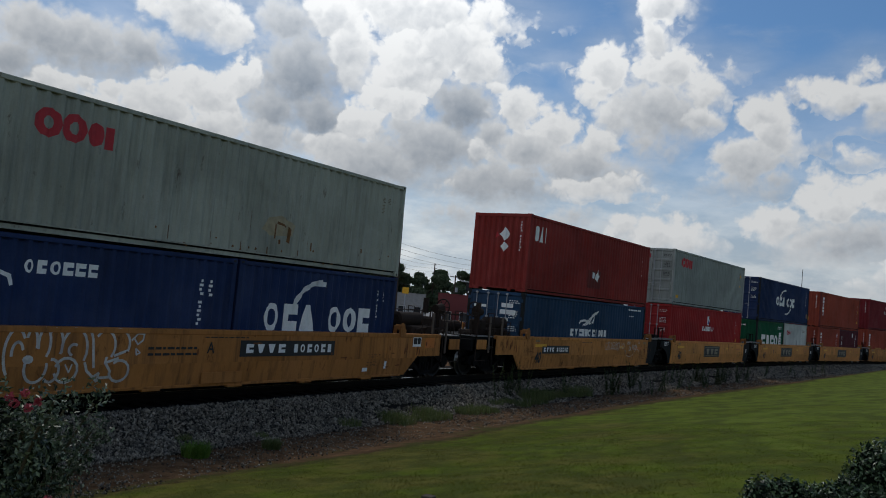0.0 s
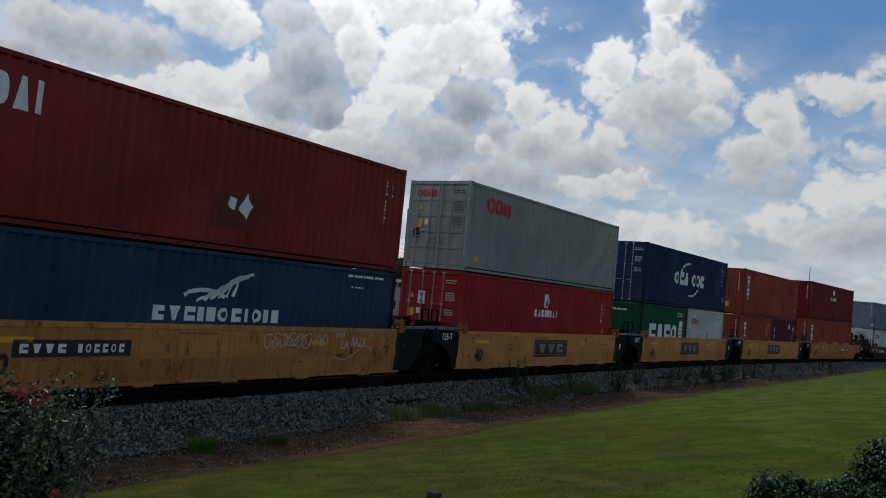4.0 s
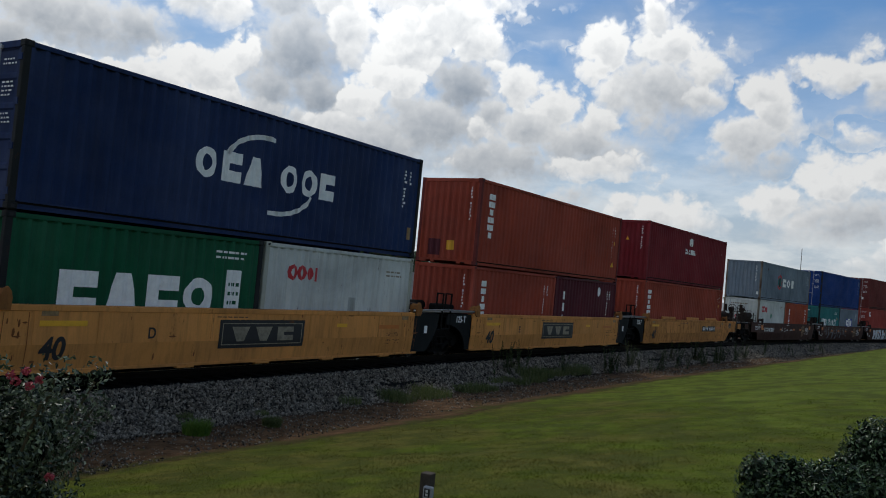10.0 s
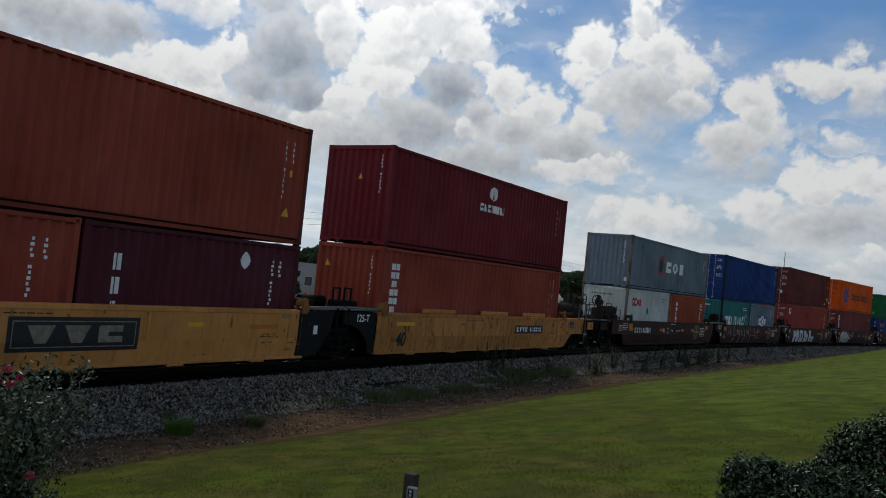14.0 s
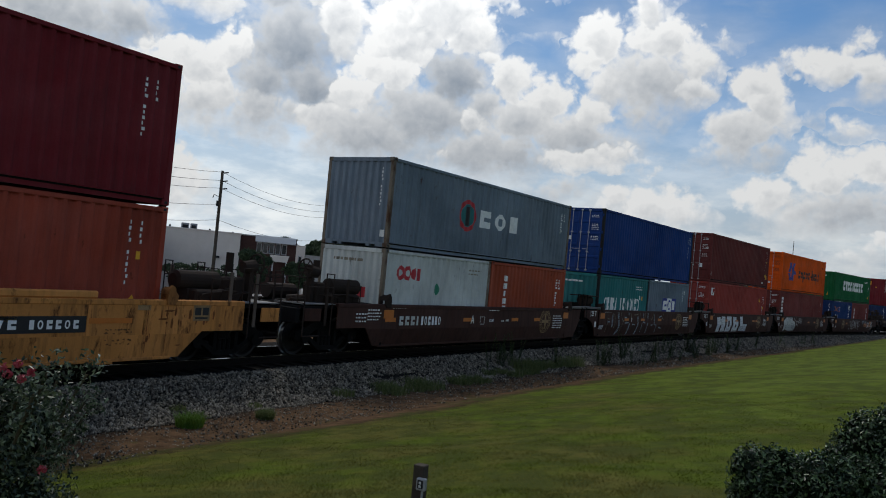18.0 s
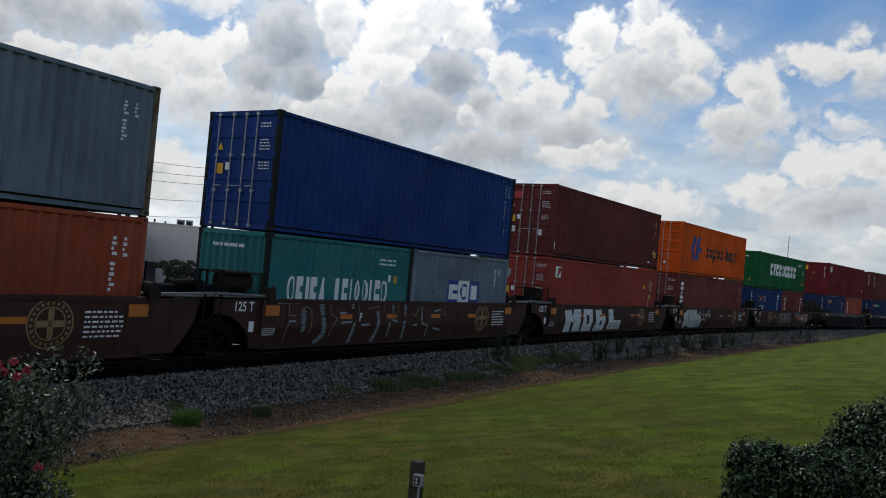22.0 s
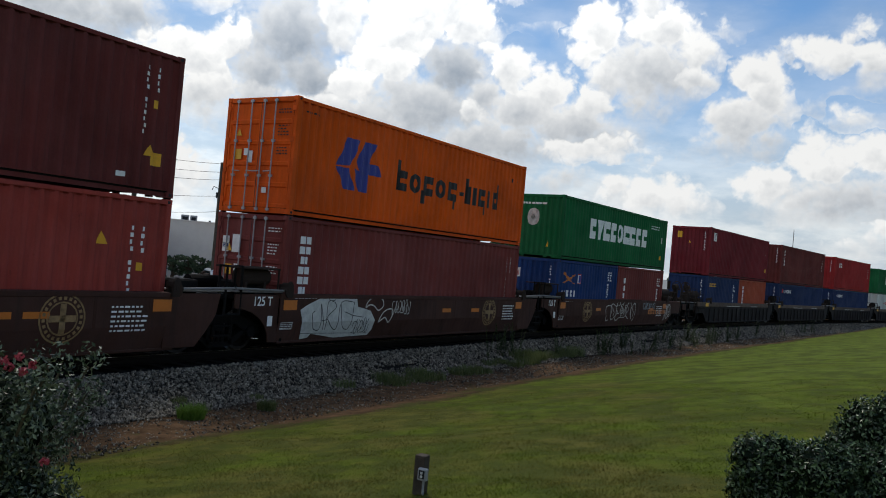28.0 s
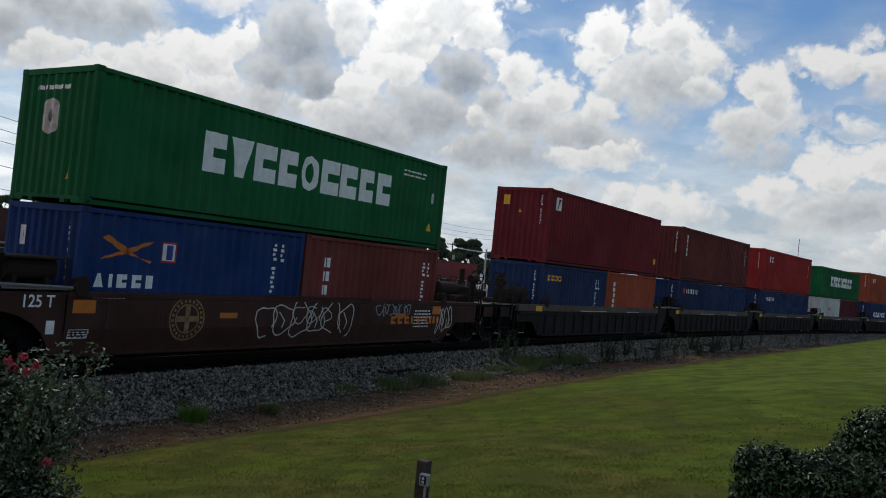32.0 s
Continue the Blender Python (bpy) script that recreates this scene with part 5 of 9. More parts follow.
    for e, joint in ((-1, left_joint), (1, right_joint)):
        def X(d):
            return -d if e < 0 else L40 + d

        def span(d0, d1):
            return sorted((X(d0), X(d1)))
        a, b = span(0.05, 0.12)
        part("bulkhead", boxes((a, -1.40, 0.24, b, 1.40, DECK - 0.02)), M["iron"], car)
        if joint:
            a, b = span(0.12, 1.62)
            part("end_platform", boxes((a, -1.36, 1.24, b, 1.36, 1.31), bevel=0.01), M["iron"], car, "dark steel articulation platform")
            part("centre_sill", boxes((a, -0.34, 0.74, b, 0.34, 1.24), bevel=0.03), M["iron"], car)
            for sy in (-1, 1):
                y0, y1 = sorted((sy * 1.44, sy * 1.40))
                ends = [(X(0.28), 0.24)] + [(X(1.66 - 1.12 * math.cos(radians(a))), 0.24 + 0.80 * math.sin(radians(a))) for a in (0, 15, 30, 45, 60, 75, 90)] + [(X(1.66), 1.36), (X(0.28), 1.36)] if e < 0 else [(X(-0.12), 0.24), (X(0.72), 0.24), (X(1.0), 0.55), (X(1.25), 0.9), (X(1.35), 1.36), (X(-0.12), 1.36)]
                part("end_plate", prism(bmesh.new(), ends, y0, y1), M["end_black"] if style == "yellow" else mat, car, "dark end plate")
                a, b = span(0.15, 1.66)
                part("walkway", boxes((a, min(sy * 1.42, sy * 0.75), 1.40, b, max(sy * 1.42, sy * 0.75), 1.43), bevel=0.006), M["grating"], car, "pale steel walkway grating")
                hr = bmesh.new()
                bent_rod(hr, [(X(1.50), sy * 1.42, 0.9), (X(1.50), sy * 1.42, 1.98), (X(1.50), sy * 1.20, 1.98), (X(1.50), sy * 1.20, 1.36)], 0.034)
                bent_rod(hr, [(X(1.50), sy * 1.43, 0.9), (X(1.72), sy * 1.43, 0.9)], 0.03)
                bent_rod(hr, [(X(1.50), sy * 1.43, 1.25), (X(1.50), sy * 1.30, 1.25)], 0.03)
                part("handrail", hr, M["iron"], car)
                part("edge_pipe", rod(bmesh.new(), (X(0.02), sy * 1.47, 1.45), (X(1.70), sy * 1.47, 1.49), 0.028, 8), M["grating"], car, "pale galvanised pipe along the platform edge")
            eq = boxes((span(0.5, 1.2)[0], -0.9, 1.31, span(0.5, 1.2)[1], -0.35, 1.62), bevel=0.04)
            rod(eq, (X(0.4), 0.5, 1.50), (X(1.4), 0.5, 1.50), 0.16, 12)
            part("brake_gear", eq, M["iron"], car)
            if style != "yellow" and e < 0:
                tank = rod(bmesh.new(), (X(0.35), -1.0, 1.74), (X(1.25), -1.0, 1.74), 0.19, 16)
                for d in (0.5, 1.1):
                    box(tank, X(d) - 0.04, -1.15, 1.42, X(d) + 0.04, -0.85, 1.62)
                part("air_reservoir", tank, M["gear"], car, "dark cylindrical air tank")
                part("upper_shelf", boxes((X(1.55), -1.40, 1.93, X(0.25), -0.60, 1.97), bevel=0.008), M["gear"], car)
                for d in (0.3, 1.5):
                    part("shelf_leg", rod(bmesh.new(), (X(d), -1.38, 1.42), (X(d), -1.38, 1.94), 0.024, 6), M["gear"], car)
            if e < 0:
                truck(car, -1.742)
                st = bmesh.new()
                for k in range(3):
                    box(st, X(1.95) - 0.25, -1.44, 0.42 + 0.22 * k, X(1.95) + 0.25, -1.30, 0.45 + 0.22 * k)
                bent_rod(st, [(X(1.95) - 0.25, -1.42, 0.42), (X(1.95) - 0.25, -1.42, 1.2)], 0.016)
                bent_rod(st, [(X(1.95) + 0.25, -1.42, 0.42), (X(1.95) + 0.25, -1.42, 1.2)], 0.016)
                part("step", st, M["iron"], car)
        else:
            a, b = span(0.12, 3.45)
            part("end_platform", boxes((a, -1.38, 1.22, b, 1.38, 1.30), bevel=0.01), M["iron"], car, "dark end platform over the truck")
            part("centre_sill", boxes((a, -0.32, 0.76, b, 0.32, 1.22), bevel=0.03), M["iron"], car)
            for sy in (-1, 1):
                a, b = span(2.1, 3.42)
                part("walkway", boxes((a, min(sy * 1.40, sy * 0.45), 1.33, b, max(sy * 1.40, sy * 0.45), 1.36), bevel=0.006), M["grating"], car, "pale steel walkway grating")
                a, b = span(2.75, 3.35)
                part("corner_step_panel", boxes((a, min(sy * 1.47, sy * 1.43), 0.92, b, max(sy * 1.47, sy * 1.43), 1.24), bevel=0.008), mat, car)
                hr = bmesh.new()
                for d in (2.35, 3.38):
                    bent_rod(hr, [(X(d), sy * 1.45, 0.55), (X(d), sy * 1.45, 2.12), (X(d), sy * 1.20, 2.12), (X(d), sy * 1.20, 1.36)], 0.02)
                bent_rod(hr, [(X(2.75), sy * 1.45, 0.55), (X(3.38), sy * 1.45, 0.55)], 0.018)
                bent_rod(hr, [(X(2.35), sy * 1.45, 1.78), (X(3.38), sy * 1.45, 1.78)], 0.016)
                part("handrail", hr, M["gear"], car, "brown steel handrail")
                for d in (1.75, 2.55):
                    part("stanchion", boxes((X(d) - 0.045, sy * 1.43 - 0.018, 0.80, X(d) + 0.045, sy * 1.43 + 0.018, 2.02), bevel=0.006), M["rusty_rail"] if style == "yellow" else M["gear"], car, "rusty upright stanchion")
                lad = bmesh.new()
                bent_rod(lad, [(X(1.2), sy * 1.42, DECK), (X(1.2), sy * 1.42, 1.85), (X(1.9), sy * 1.42, 1.85)], 0.018)
                part("corner_railing", lad, M["gear"], car)
                part("end_railing", bent_rod(bmesh.new(), [(X(3.38), sy * 1.42, 1.36), (X(3.38), sy * 0.4, 1.36), (X(3.38), sy * 0.4, 2.0), (X(3.38), sy * 1.42, 2.0)], 0.016), M["gear"], car)
            res = bmesh.new()
            xs = span(0.70, 1.85)
            rod(res, (xs[0], -0.80, 1.78), (xs[1], -0.80, 1.78), 0.21, 18)
            rod(res, (xs[0] - 0.05, -0.80, 1.78), (xs[0], -0.80, 1.78), 0.13, 14, 0.21)
            rod(res, (xs[1], -0.80, 1.78), (xs[1] + 0.05, -0.80, 1.78), 0.21, 14, 0.13)
            for x in (xs[0] + 0.25, xs[1] - 0.25):
                box(res, x - 0.05, -1.0, 1.30, x + 0.05, -0.6, 1.6)
            part("air_reservoir", res, M["gear"], car, "dark cylindrical air tank")
            gear = boxes((*[span(2.2, 2.55)[0], -1.05, 1.30], *[span(2.2, 2.55)[1], -0.55, 1.88]), (*[span(1.95, 2.25)[0], -0.95, 1.30], *[span(1.95, 2.25)[1], -0.6, 1.6]), (*[span(2.6, 3.1)[0], -0.8, 1.30], *[span(2.6, 3.1)[1], -0.5, 1.52]), bevel=0.04)
            for k in range(4):
                bent_rod(gear, [(X(1.2 + 0.5 * k), -1.2 + 0.1 * k, 1.34), (X(1.4 + 0.5 * k), -1.2 + 0.1 * k, 1.55 + 0.08 * k), (X(2.4), -0.8, 1.62)], 0.022)
            box(gear, *span(0.95, 2.2)[:1], -1.22, 1.30, *span(0.95, 2.2)[1:], -0.35, 1.60, bevel=0.04)
            for k in range(5):
                bent_rod(gear, [(X(1.0 + 0.3 * k), -1.24, 1.32), (X(1.05 + 0.3 * k), -1.30, 1.5 + 0.05 * (k % 3)), (X(1.5 + 0.3 * k), -1.26, 1.58)], 0.02)
            rod(gear, (X(2.3), -0.75, 2.0), (X(2.3), -0.75, 2.45), 0.09, 10)
            rod(gear, (X(2.0), 0.3, 1.55), (X(3.0), 0.3, 1.55), 0.2, 12)
            bent_rod(gear, [(X(2.1), -0.9, 1.4), (X(3.3), -0.9, 1.45), (X(3.4), -0.4, 1.0)], 0.03)
            part("brake_gear", gear, M["gear"], car, "dark brake valves and pipes")
            bw = bmesh.new()
            ring_bar(bw, (X(2.95), -0.98, 2.22), 0.24, 0.022, "x", 22)
            for k in range(6):
                a = math.pi * k / 3
                rod(bw, (X(2.95), -0.98, 2.22), (X(2.95), -0.98 + 0.24 * math.cos(a), 2.22 + 0.24 * math.sin(a)), 0.016, 5)
            rod(bw, (X(2.6), -0.98, 2.22), (X(2.95), -0.98, 2.22), 0.035, 8)
            rod(bw, (X(2.50), -0.98, 2.14), (X(2.84), -0.98, 2.16), 0.13, 12, 0.17)
            box(bw, X(2.72) - 0.05, -1.06, 1.30, X(2.72) + 0.05, -0.90, 2.26)
            part("brake_wheel", bw, M["gear"], car, "spoked hand-brake wheel")
            a, b = span(3.42, 3.56)
            part("end_beam", boxes((a, -1.38, 0.86, b, 1.38, 1.24), bevel=0.015), M["iron"], car)
            cp = boxes((span(3.2, 3.72)[0], -0.12, 0.78, span(3.2, 3.72)[1], 0.12, 1.02), bevel=0.03)
            a, b = span(3.66, 3.93)
            box(cp, a, -0.26, 0.70, b, 0.20, 1.08, bevel=0.05)
            part("coupler", cp, M["iron"], car)
            truck(car, X(2.05))
    return car


def mark_sill(car, polys, mat, name="marking", y=-1.509):
    cut, lean = [], STYLE[car.name]
    for p in polys:
        flip = [(z, x) for x, z in p]
        for half in (clip(flip, CREASE, True), clip(flip, CREASE, False)):
            if len(half) > 2:
                cut.append([(x, z) for z, x in half])
    films(name, cut, mat, car, [], lambda x: 0.0, lambda x, d, z: (x, y - (flare(z, lean) if y < -1.49 else 0.0), z))


def rust_marks(car, seed, ends=()):
    """Scrapes and runs of rust on a yellow side, thickest at its ends."""
    rng, polys = random.Random(seed), []
    for x in (-0.02, 0.42, 11.72, 12.2):
        polys += stroke([(x, 0.34), (x + rng.uniform(-0.02, 0.02), 0.8), (x, 1.26)], 0.012)
    for i in range(30):
        x = rng.choice((rng.gauss(0.25, 0.25), rng.gauss(11.9, 0.3), rng.uniform(0, L40)))
        z, w, h = rng.uniform(0.35, 1.28), rng.uniform(0.008, 0.06), rng.uniform(0.03, 0.16)
        if i % 4 == 0:
            w, h = rng.uniform(0.08, 0.35), rng.uniform(0.012, 0.04)
        z = min(z, 1.29 - h)
        polys += [[(x, z), (x + w * 0.6, z - 0.01), (x + w, z + h * 0.4), (x + w * 0.7, z + h), (x + w * 0.1, z + h * 0.8)]]
    for i in range(16 if ends else 0):
        x, z, w, h = rng.choice(ends) + rng.gauss(0, 0.3), rng.uniform(0.76, 1.1), rng.uniform(0.015, 0.08), rng.uniform(0.05, 0.22)
        polys += [[(x, z), (x + w * 0.6, z - 0.02), (x + w, z + h * 0.4), (x + w * 0.7, z + h), (x + w * 0.1, z + h * 0.8)]]
    mark_sill(car, polys, "m_rust", "rust_stain", -1.5105)
    # rubbed-off print above and below the crease
    worn = []
    for i in range(46):
        x, z = rng.uniform(10.75, 11.35), rng.choice((0.52, 0.60, 0.74, 0.80)) + rng.uniform(-0.012, 0.012)
        worn += [[(x, z), (x + rng.uniform(0.02, 0.06), z - 0.004), (x + rng.uniform(0.02, 0.05), z + rng.uniform(0.008, 0.03)), (x, z + 0.015)]]
    mark_sill(car, worn, "m_umber", "rust_stain", -1.5108)


def rolling(ob, u, m=None):
    ROLLING.append((ob, u + L40 / 2, pose(-L40 / 2, 0, 0) @ (m or Matrix())))


LOCK = 0.028


def load(u, dx, z, *args, **kw):
    c = container(*args, **kw)
    if z > 1:
        z += LOCK
        for x in (0.09, args[0] - 0.09):
            for y in (-HALF + 0.08, HALF - 0.08):
                part("twist_lock", shared(("twist_lock", x, y), lambda: boxes((x - 0.06, y - 0.05, -LOCK, x + 0.06, y + 0.05, 0.0))), M["iron"], c)
    rolling(c, u, pose(dx, 0, z))
    return c


def door_plates(c, seed, ink="m_white", height=2.9, extra=True):
    """The small print and warning plates of a door end."""
    z = height - 0.42
    mark_end(c, lines(1.82, z, 0.44, 0.15, 2, seed), ink, "stencil", True)
    mark_end(c, lines(1.84, z - 0.55, 0.36, 0.30, 4, seed + 1), ink, "stencil", True)
    mark_end(c, lines(1.84, z - 1.02, 0.36, 0.22, 3, seed + 2), ink, "stencil", True)
    if extra:
        mark_end(c, rect(0.42, z - 1.15, 0.22, 0.26), "m_yellow", "placard", True)
        mark_end(c, rect(0.72, z - 1.05, 0.16, 0.18), "m_white", "placard", True)
        mark_end(c, [[(0.40, z - 0.55), (0.60, z - 0.55), (0.50, z - 0.36)]], "m_yellow", "placard", True)


def side_numbers(c, x, top, h=1.05, ink="m_white", tri=False):
    mark_side(c, ids(x, top, h), ink, "stencil")
    mark_side(c, ids(x + 0.26, top, h * 0.38, 0.075, 4), ink, "stencil")
    if tri:
        mark_side(c, [[(x + 0.1, top - h - 0.42), (x + 0.34, top - h - 0.42), (x + 0.22, top - h - 0.2)]], "m_yellow", "placard")
        mark_side(c, rect(x + 0.22, top - h * 0.62, 0.12, 0.16), "m_yellow", "placard")


def end_numbers(c, height, ink="m_white", across=False):
    if across:
        mark_end(c, lines(0.5, height - 0.42, 1.5, 0.2, 1, 7), ink, "stencil")
    else:
        mark_end(c, ids(2.0, height - 0.25, 1.15), ink, "stencil")


def vent(c, x, z):
    mark_side(c, rect(x, z, 0.2, 0.07), "seal", "vent")


# -- the yellow two-load car that leads --
UNIT = {"A": -73.28, "B1": -53.30, "B2": -37.63, "B3": -21.96, "B4": -6.29, "B5": 9.38, "C1": 29.19, "C2": 44.84, "C3": 60.49, "C4": 76.14, "C5": 91.79,
        "D1": 111.30, "D2": 126.94, "D3": 142.58, "D4": 158.22, "D5": 173.86}
GAP20 = L40 - L20


def train_a():
    u = UNIT["A"]
    car = well_car("yellow", "yellow-orange well car with white graffiti and black number panel", False, False, "yellow_dim")
    rolling(car, u)
    rust_marks(car, 69, (12.8, 13.5))
    # bubble letters in white outline
    w = 0.05
    tag = arc(1.04, 0.92, 0.19, 0.42, 40, 235, w) + arc(1.08, 0.92, 0.10, 0.20, 190, 20, w) + arc(1.32, 1.05, 0.10, 0.30, 150, -5, w)
    tag += arc(1.43, 0.68, 0.20, 0.26, 150, 375, w) + arc(1.55, 1.10, 0.11, 0.26, 200, -60, w) + arc(1.74, 1.08, 0.15, 0.28, 130, -35, w)
    tag += arc(1.72, 0.62, 0.15, 0.20, 95, -130, w) + arc(2.13, 1.00, 0.25, 0.36, 190, -35, w) + arc(2.01, 0.62, 0.22, 0.22, 160, -165, w)
    tag += arc(2.12, 0.98, 0.10, 0.10, 250, 60, w) + stroke([(2.36, 0.75), (2.42, 0.60), (2.66, 0.40), (2.68, 0.55), (2.57, 0.48)], w)
    tag += stroke([(2.26, 1.30), (2.41, 1.34), (2.48, 1.18), (2.55, 0.66)], w) + arc(2.74, 1.05, 0.22, 0.28, 140, -45, w) + stroke([(2.80, 0.84), (2.78, 0.74), (2.91, 0.58), (2.90, 0.47), (2.68, 0.46)], w)
    tag += arc(3.02, 1.08, 0.25, 0.28, 110, -20, w) + stroke([(3.26, 0.97), (2.96, 0.87)], w) + stroke([(2.78, 0.74), (3.05, 0.82)], w) + arc(3.10, 0.58, 0.21, 0.20, 130, -170, w)
    tag += stroke([(3.31, 1.16), (3.44, 1.29), (3.58, 1.28), (3.56, 1.16), (3.45, 1.08), (3.37, 1.18)], 0.035) + stroke([(3.42, 1.0), (3.44, 0.88), (3.52, 0.92), (3.42, 1.0)], 0.03)
    tag += arc(0.55, 0.55, 0.22, 0.20, 100, -60, w) + disc(1.28, 0.82, 0.10, 0.075, 10) + stroke([(1.98, 0.72), (2.07, 0.58), (2.11, 0.72)], 0.03)
    mark_sill(car, tag, "m_cream", "graffiti")
    mark_sill(car, rect(6.12, 0.81, 3.22, 0.36), "m_black", "number_panel")
    mark_sill(car, blocks(6.3, 0.89, 1.25, 0.20, "bwwb", 0.3) + blocks(7.85, 0.89, 1.35, 0.20, "hobobh", 0.35), "m_white", "stencil", -1.513)
    lettering("A", 0.24, M["m_black"], car, 5.19, -1.511, 0.90)
    mark_sill(car, lines(3.7, 0.86, 1.25, 0.24, 2, 3), "m_black", "stencil")
    mark_sill(car, lines(5.1, 1.22, 1.3, 0.05, 1, 9), "m_black", "stencil")
    mark_sill(car, rect(10.6, 0.36, 0.22, 0.10) + rect(11.55, 0.42, 0.10, 0.2), "m_white", "placard")
    mark_sill(car, rect(12.85, 1.02, 0.42, 0.28), "m_white", "placard", -1.5125)
    mark_sill(car, rect(12.88, 1.09, 0.18, 0.18) + rect(13.08, 1.09, 0.16, 0.18), "m_black", "placard_print", -1.5145)
    mark_sill(car, rect(13.5, 0.98, 0.5, 0.3), "m_orange", "reflector")
    part("access_hatch", boxes((5.1, -1.525, 0.26, 6.25, -1.50, 0.50), bevel=0.008), M["yellow_dim"], car)
    a = load(u, 0, FLOOR, L20, STD, "navy", "navy blue 20-foot container with white emblem, in a well car", False)
    mark_side(a, disc(0.55, 1.95, 0.22, 0.2) + stroke([(0.45, 2.0), (0.3, 2.25), (0.55, 2.3)], 0.16) + stroke([(0.7, 1.95), (0.95, 1.85), (1.0, 1.7)], 0.07) + stroke([(0.5, 1.8), (0.45, 1.6), (0.6, 1.5)], 0.07), "m_white", "emblem")
    mark_side(a, blocks(1.2, 1.92, 1.42, 0.24, "cbobbb", 0.22), "m_white", "wordmark")
    side_numbers(a, 5.08, 2.1, 1.0, tri=False)
    b = load(u, GAP20, FLOOR, L20, STD, "navy", "navy blue 20-foot container with white swoosh and blocks", False)
    mark_side(b, blocks(0.92, 1.0, 4.05, 0.66, "cba cob", 0.16), "m_white", "wordmark")
    mark_side(b, arc(2.95, 1.30, 1.1, 0.95, 165, 95, 0.12) + rect(2.6, 2.14, 0.45, 0.12), "m_white", "swoosh")
    side_numbers(b, 5.2, 2.2, 0.85)
    c = load(u, 0, FLOOR + STD, L40, STD, "grey_old", "stained grey 40-foot container with red emblem blocks", False, "grey_old")
    mark_side(c, hoop(1.33, 1.95, 0.26, 0.27, 0.15, 9) + hoop(1.83, 1.95, 0.25, 0.27, 0.15, 9) + disc(2.26, 1.93, 0.176, 0.225, 8) + rect(2.47, 1.70, 0.16, 0.42), "m_red", "wordmark")
    side_numbers(c, 11.2, 2.15, 0.45, "m_grey")
    rng = random.Random(31)
    scars = [[(7.10, 0.55), (7.16, 0.52), (7.18, 0.86), (7.11, 0.90)], [(7.56, 0.50), (7.63, 0.47), (7.66, 0.80), (7.58, 0.88)], [(7.2, 0.90), (7.5, 0.84), (7.52, 0.88), (7.22, 0.96)]]
    for x, z, h in ((6.12, 0.12, 0.26), (6.34, 0.62, 0.5), (6.95, 0.14, 0.2), (7.3, 0.42, 0.12), (7.95, 0.2, 0.16), (8.3, 0.34, 0.3), (8.42, 0.36, 0.22), (10.4, 0.5, 0.12), (5.2, 0.3, 0.2), (4.1, 0.2, 0.3)):
        k = rng.uniform(0.02, 0.045)
        scars += [[(x, z), (x + k, z + 0.02), (x + k * 0.8, z + h), (x - k * 0.3, z + h * 0.9)]]
    for i in range(26):
        x, z = rng.uniform(3.5, 12.0), rng.uniform(0.10, 0.45) * rng.random() + 0.08
        k = rng.uniform(0.02, 0.06)
        scars += [[(x, z), (x + k, z - 0.01), (x + k * 1.2, z + k * 0.7), (x + k * 0.3, z + k)]]
    mark_side(c, scars, "m_umber", "rust_stain", 0.004)
    mark_side(c, [[(6.72, 0.72), (7.00, 0.60), (7.75, 0.66), (7.82, 0.92), (7.30, 1.10), (6.86, 1.00)]], "m_ochre", "rust_stain", 0.003)


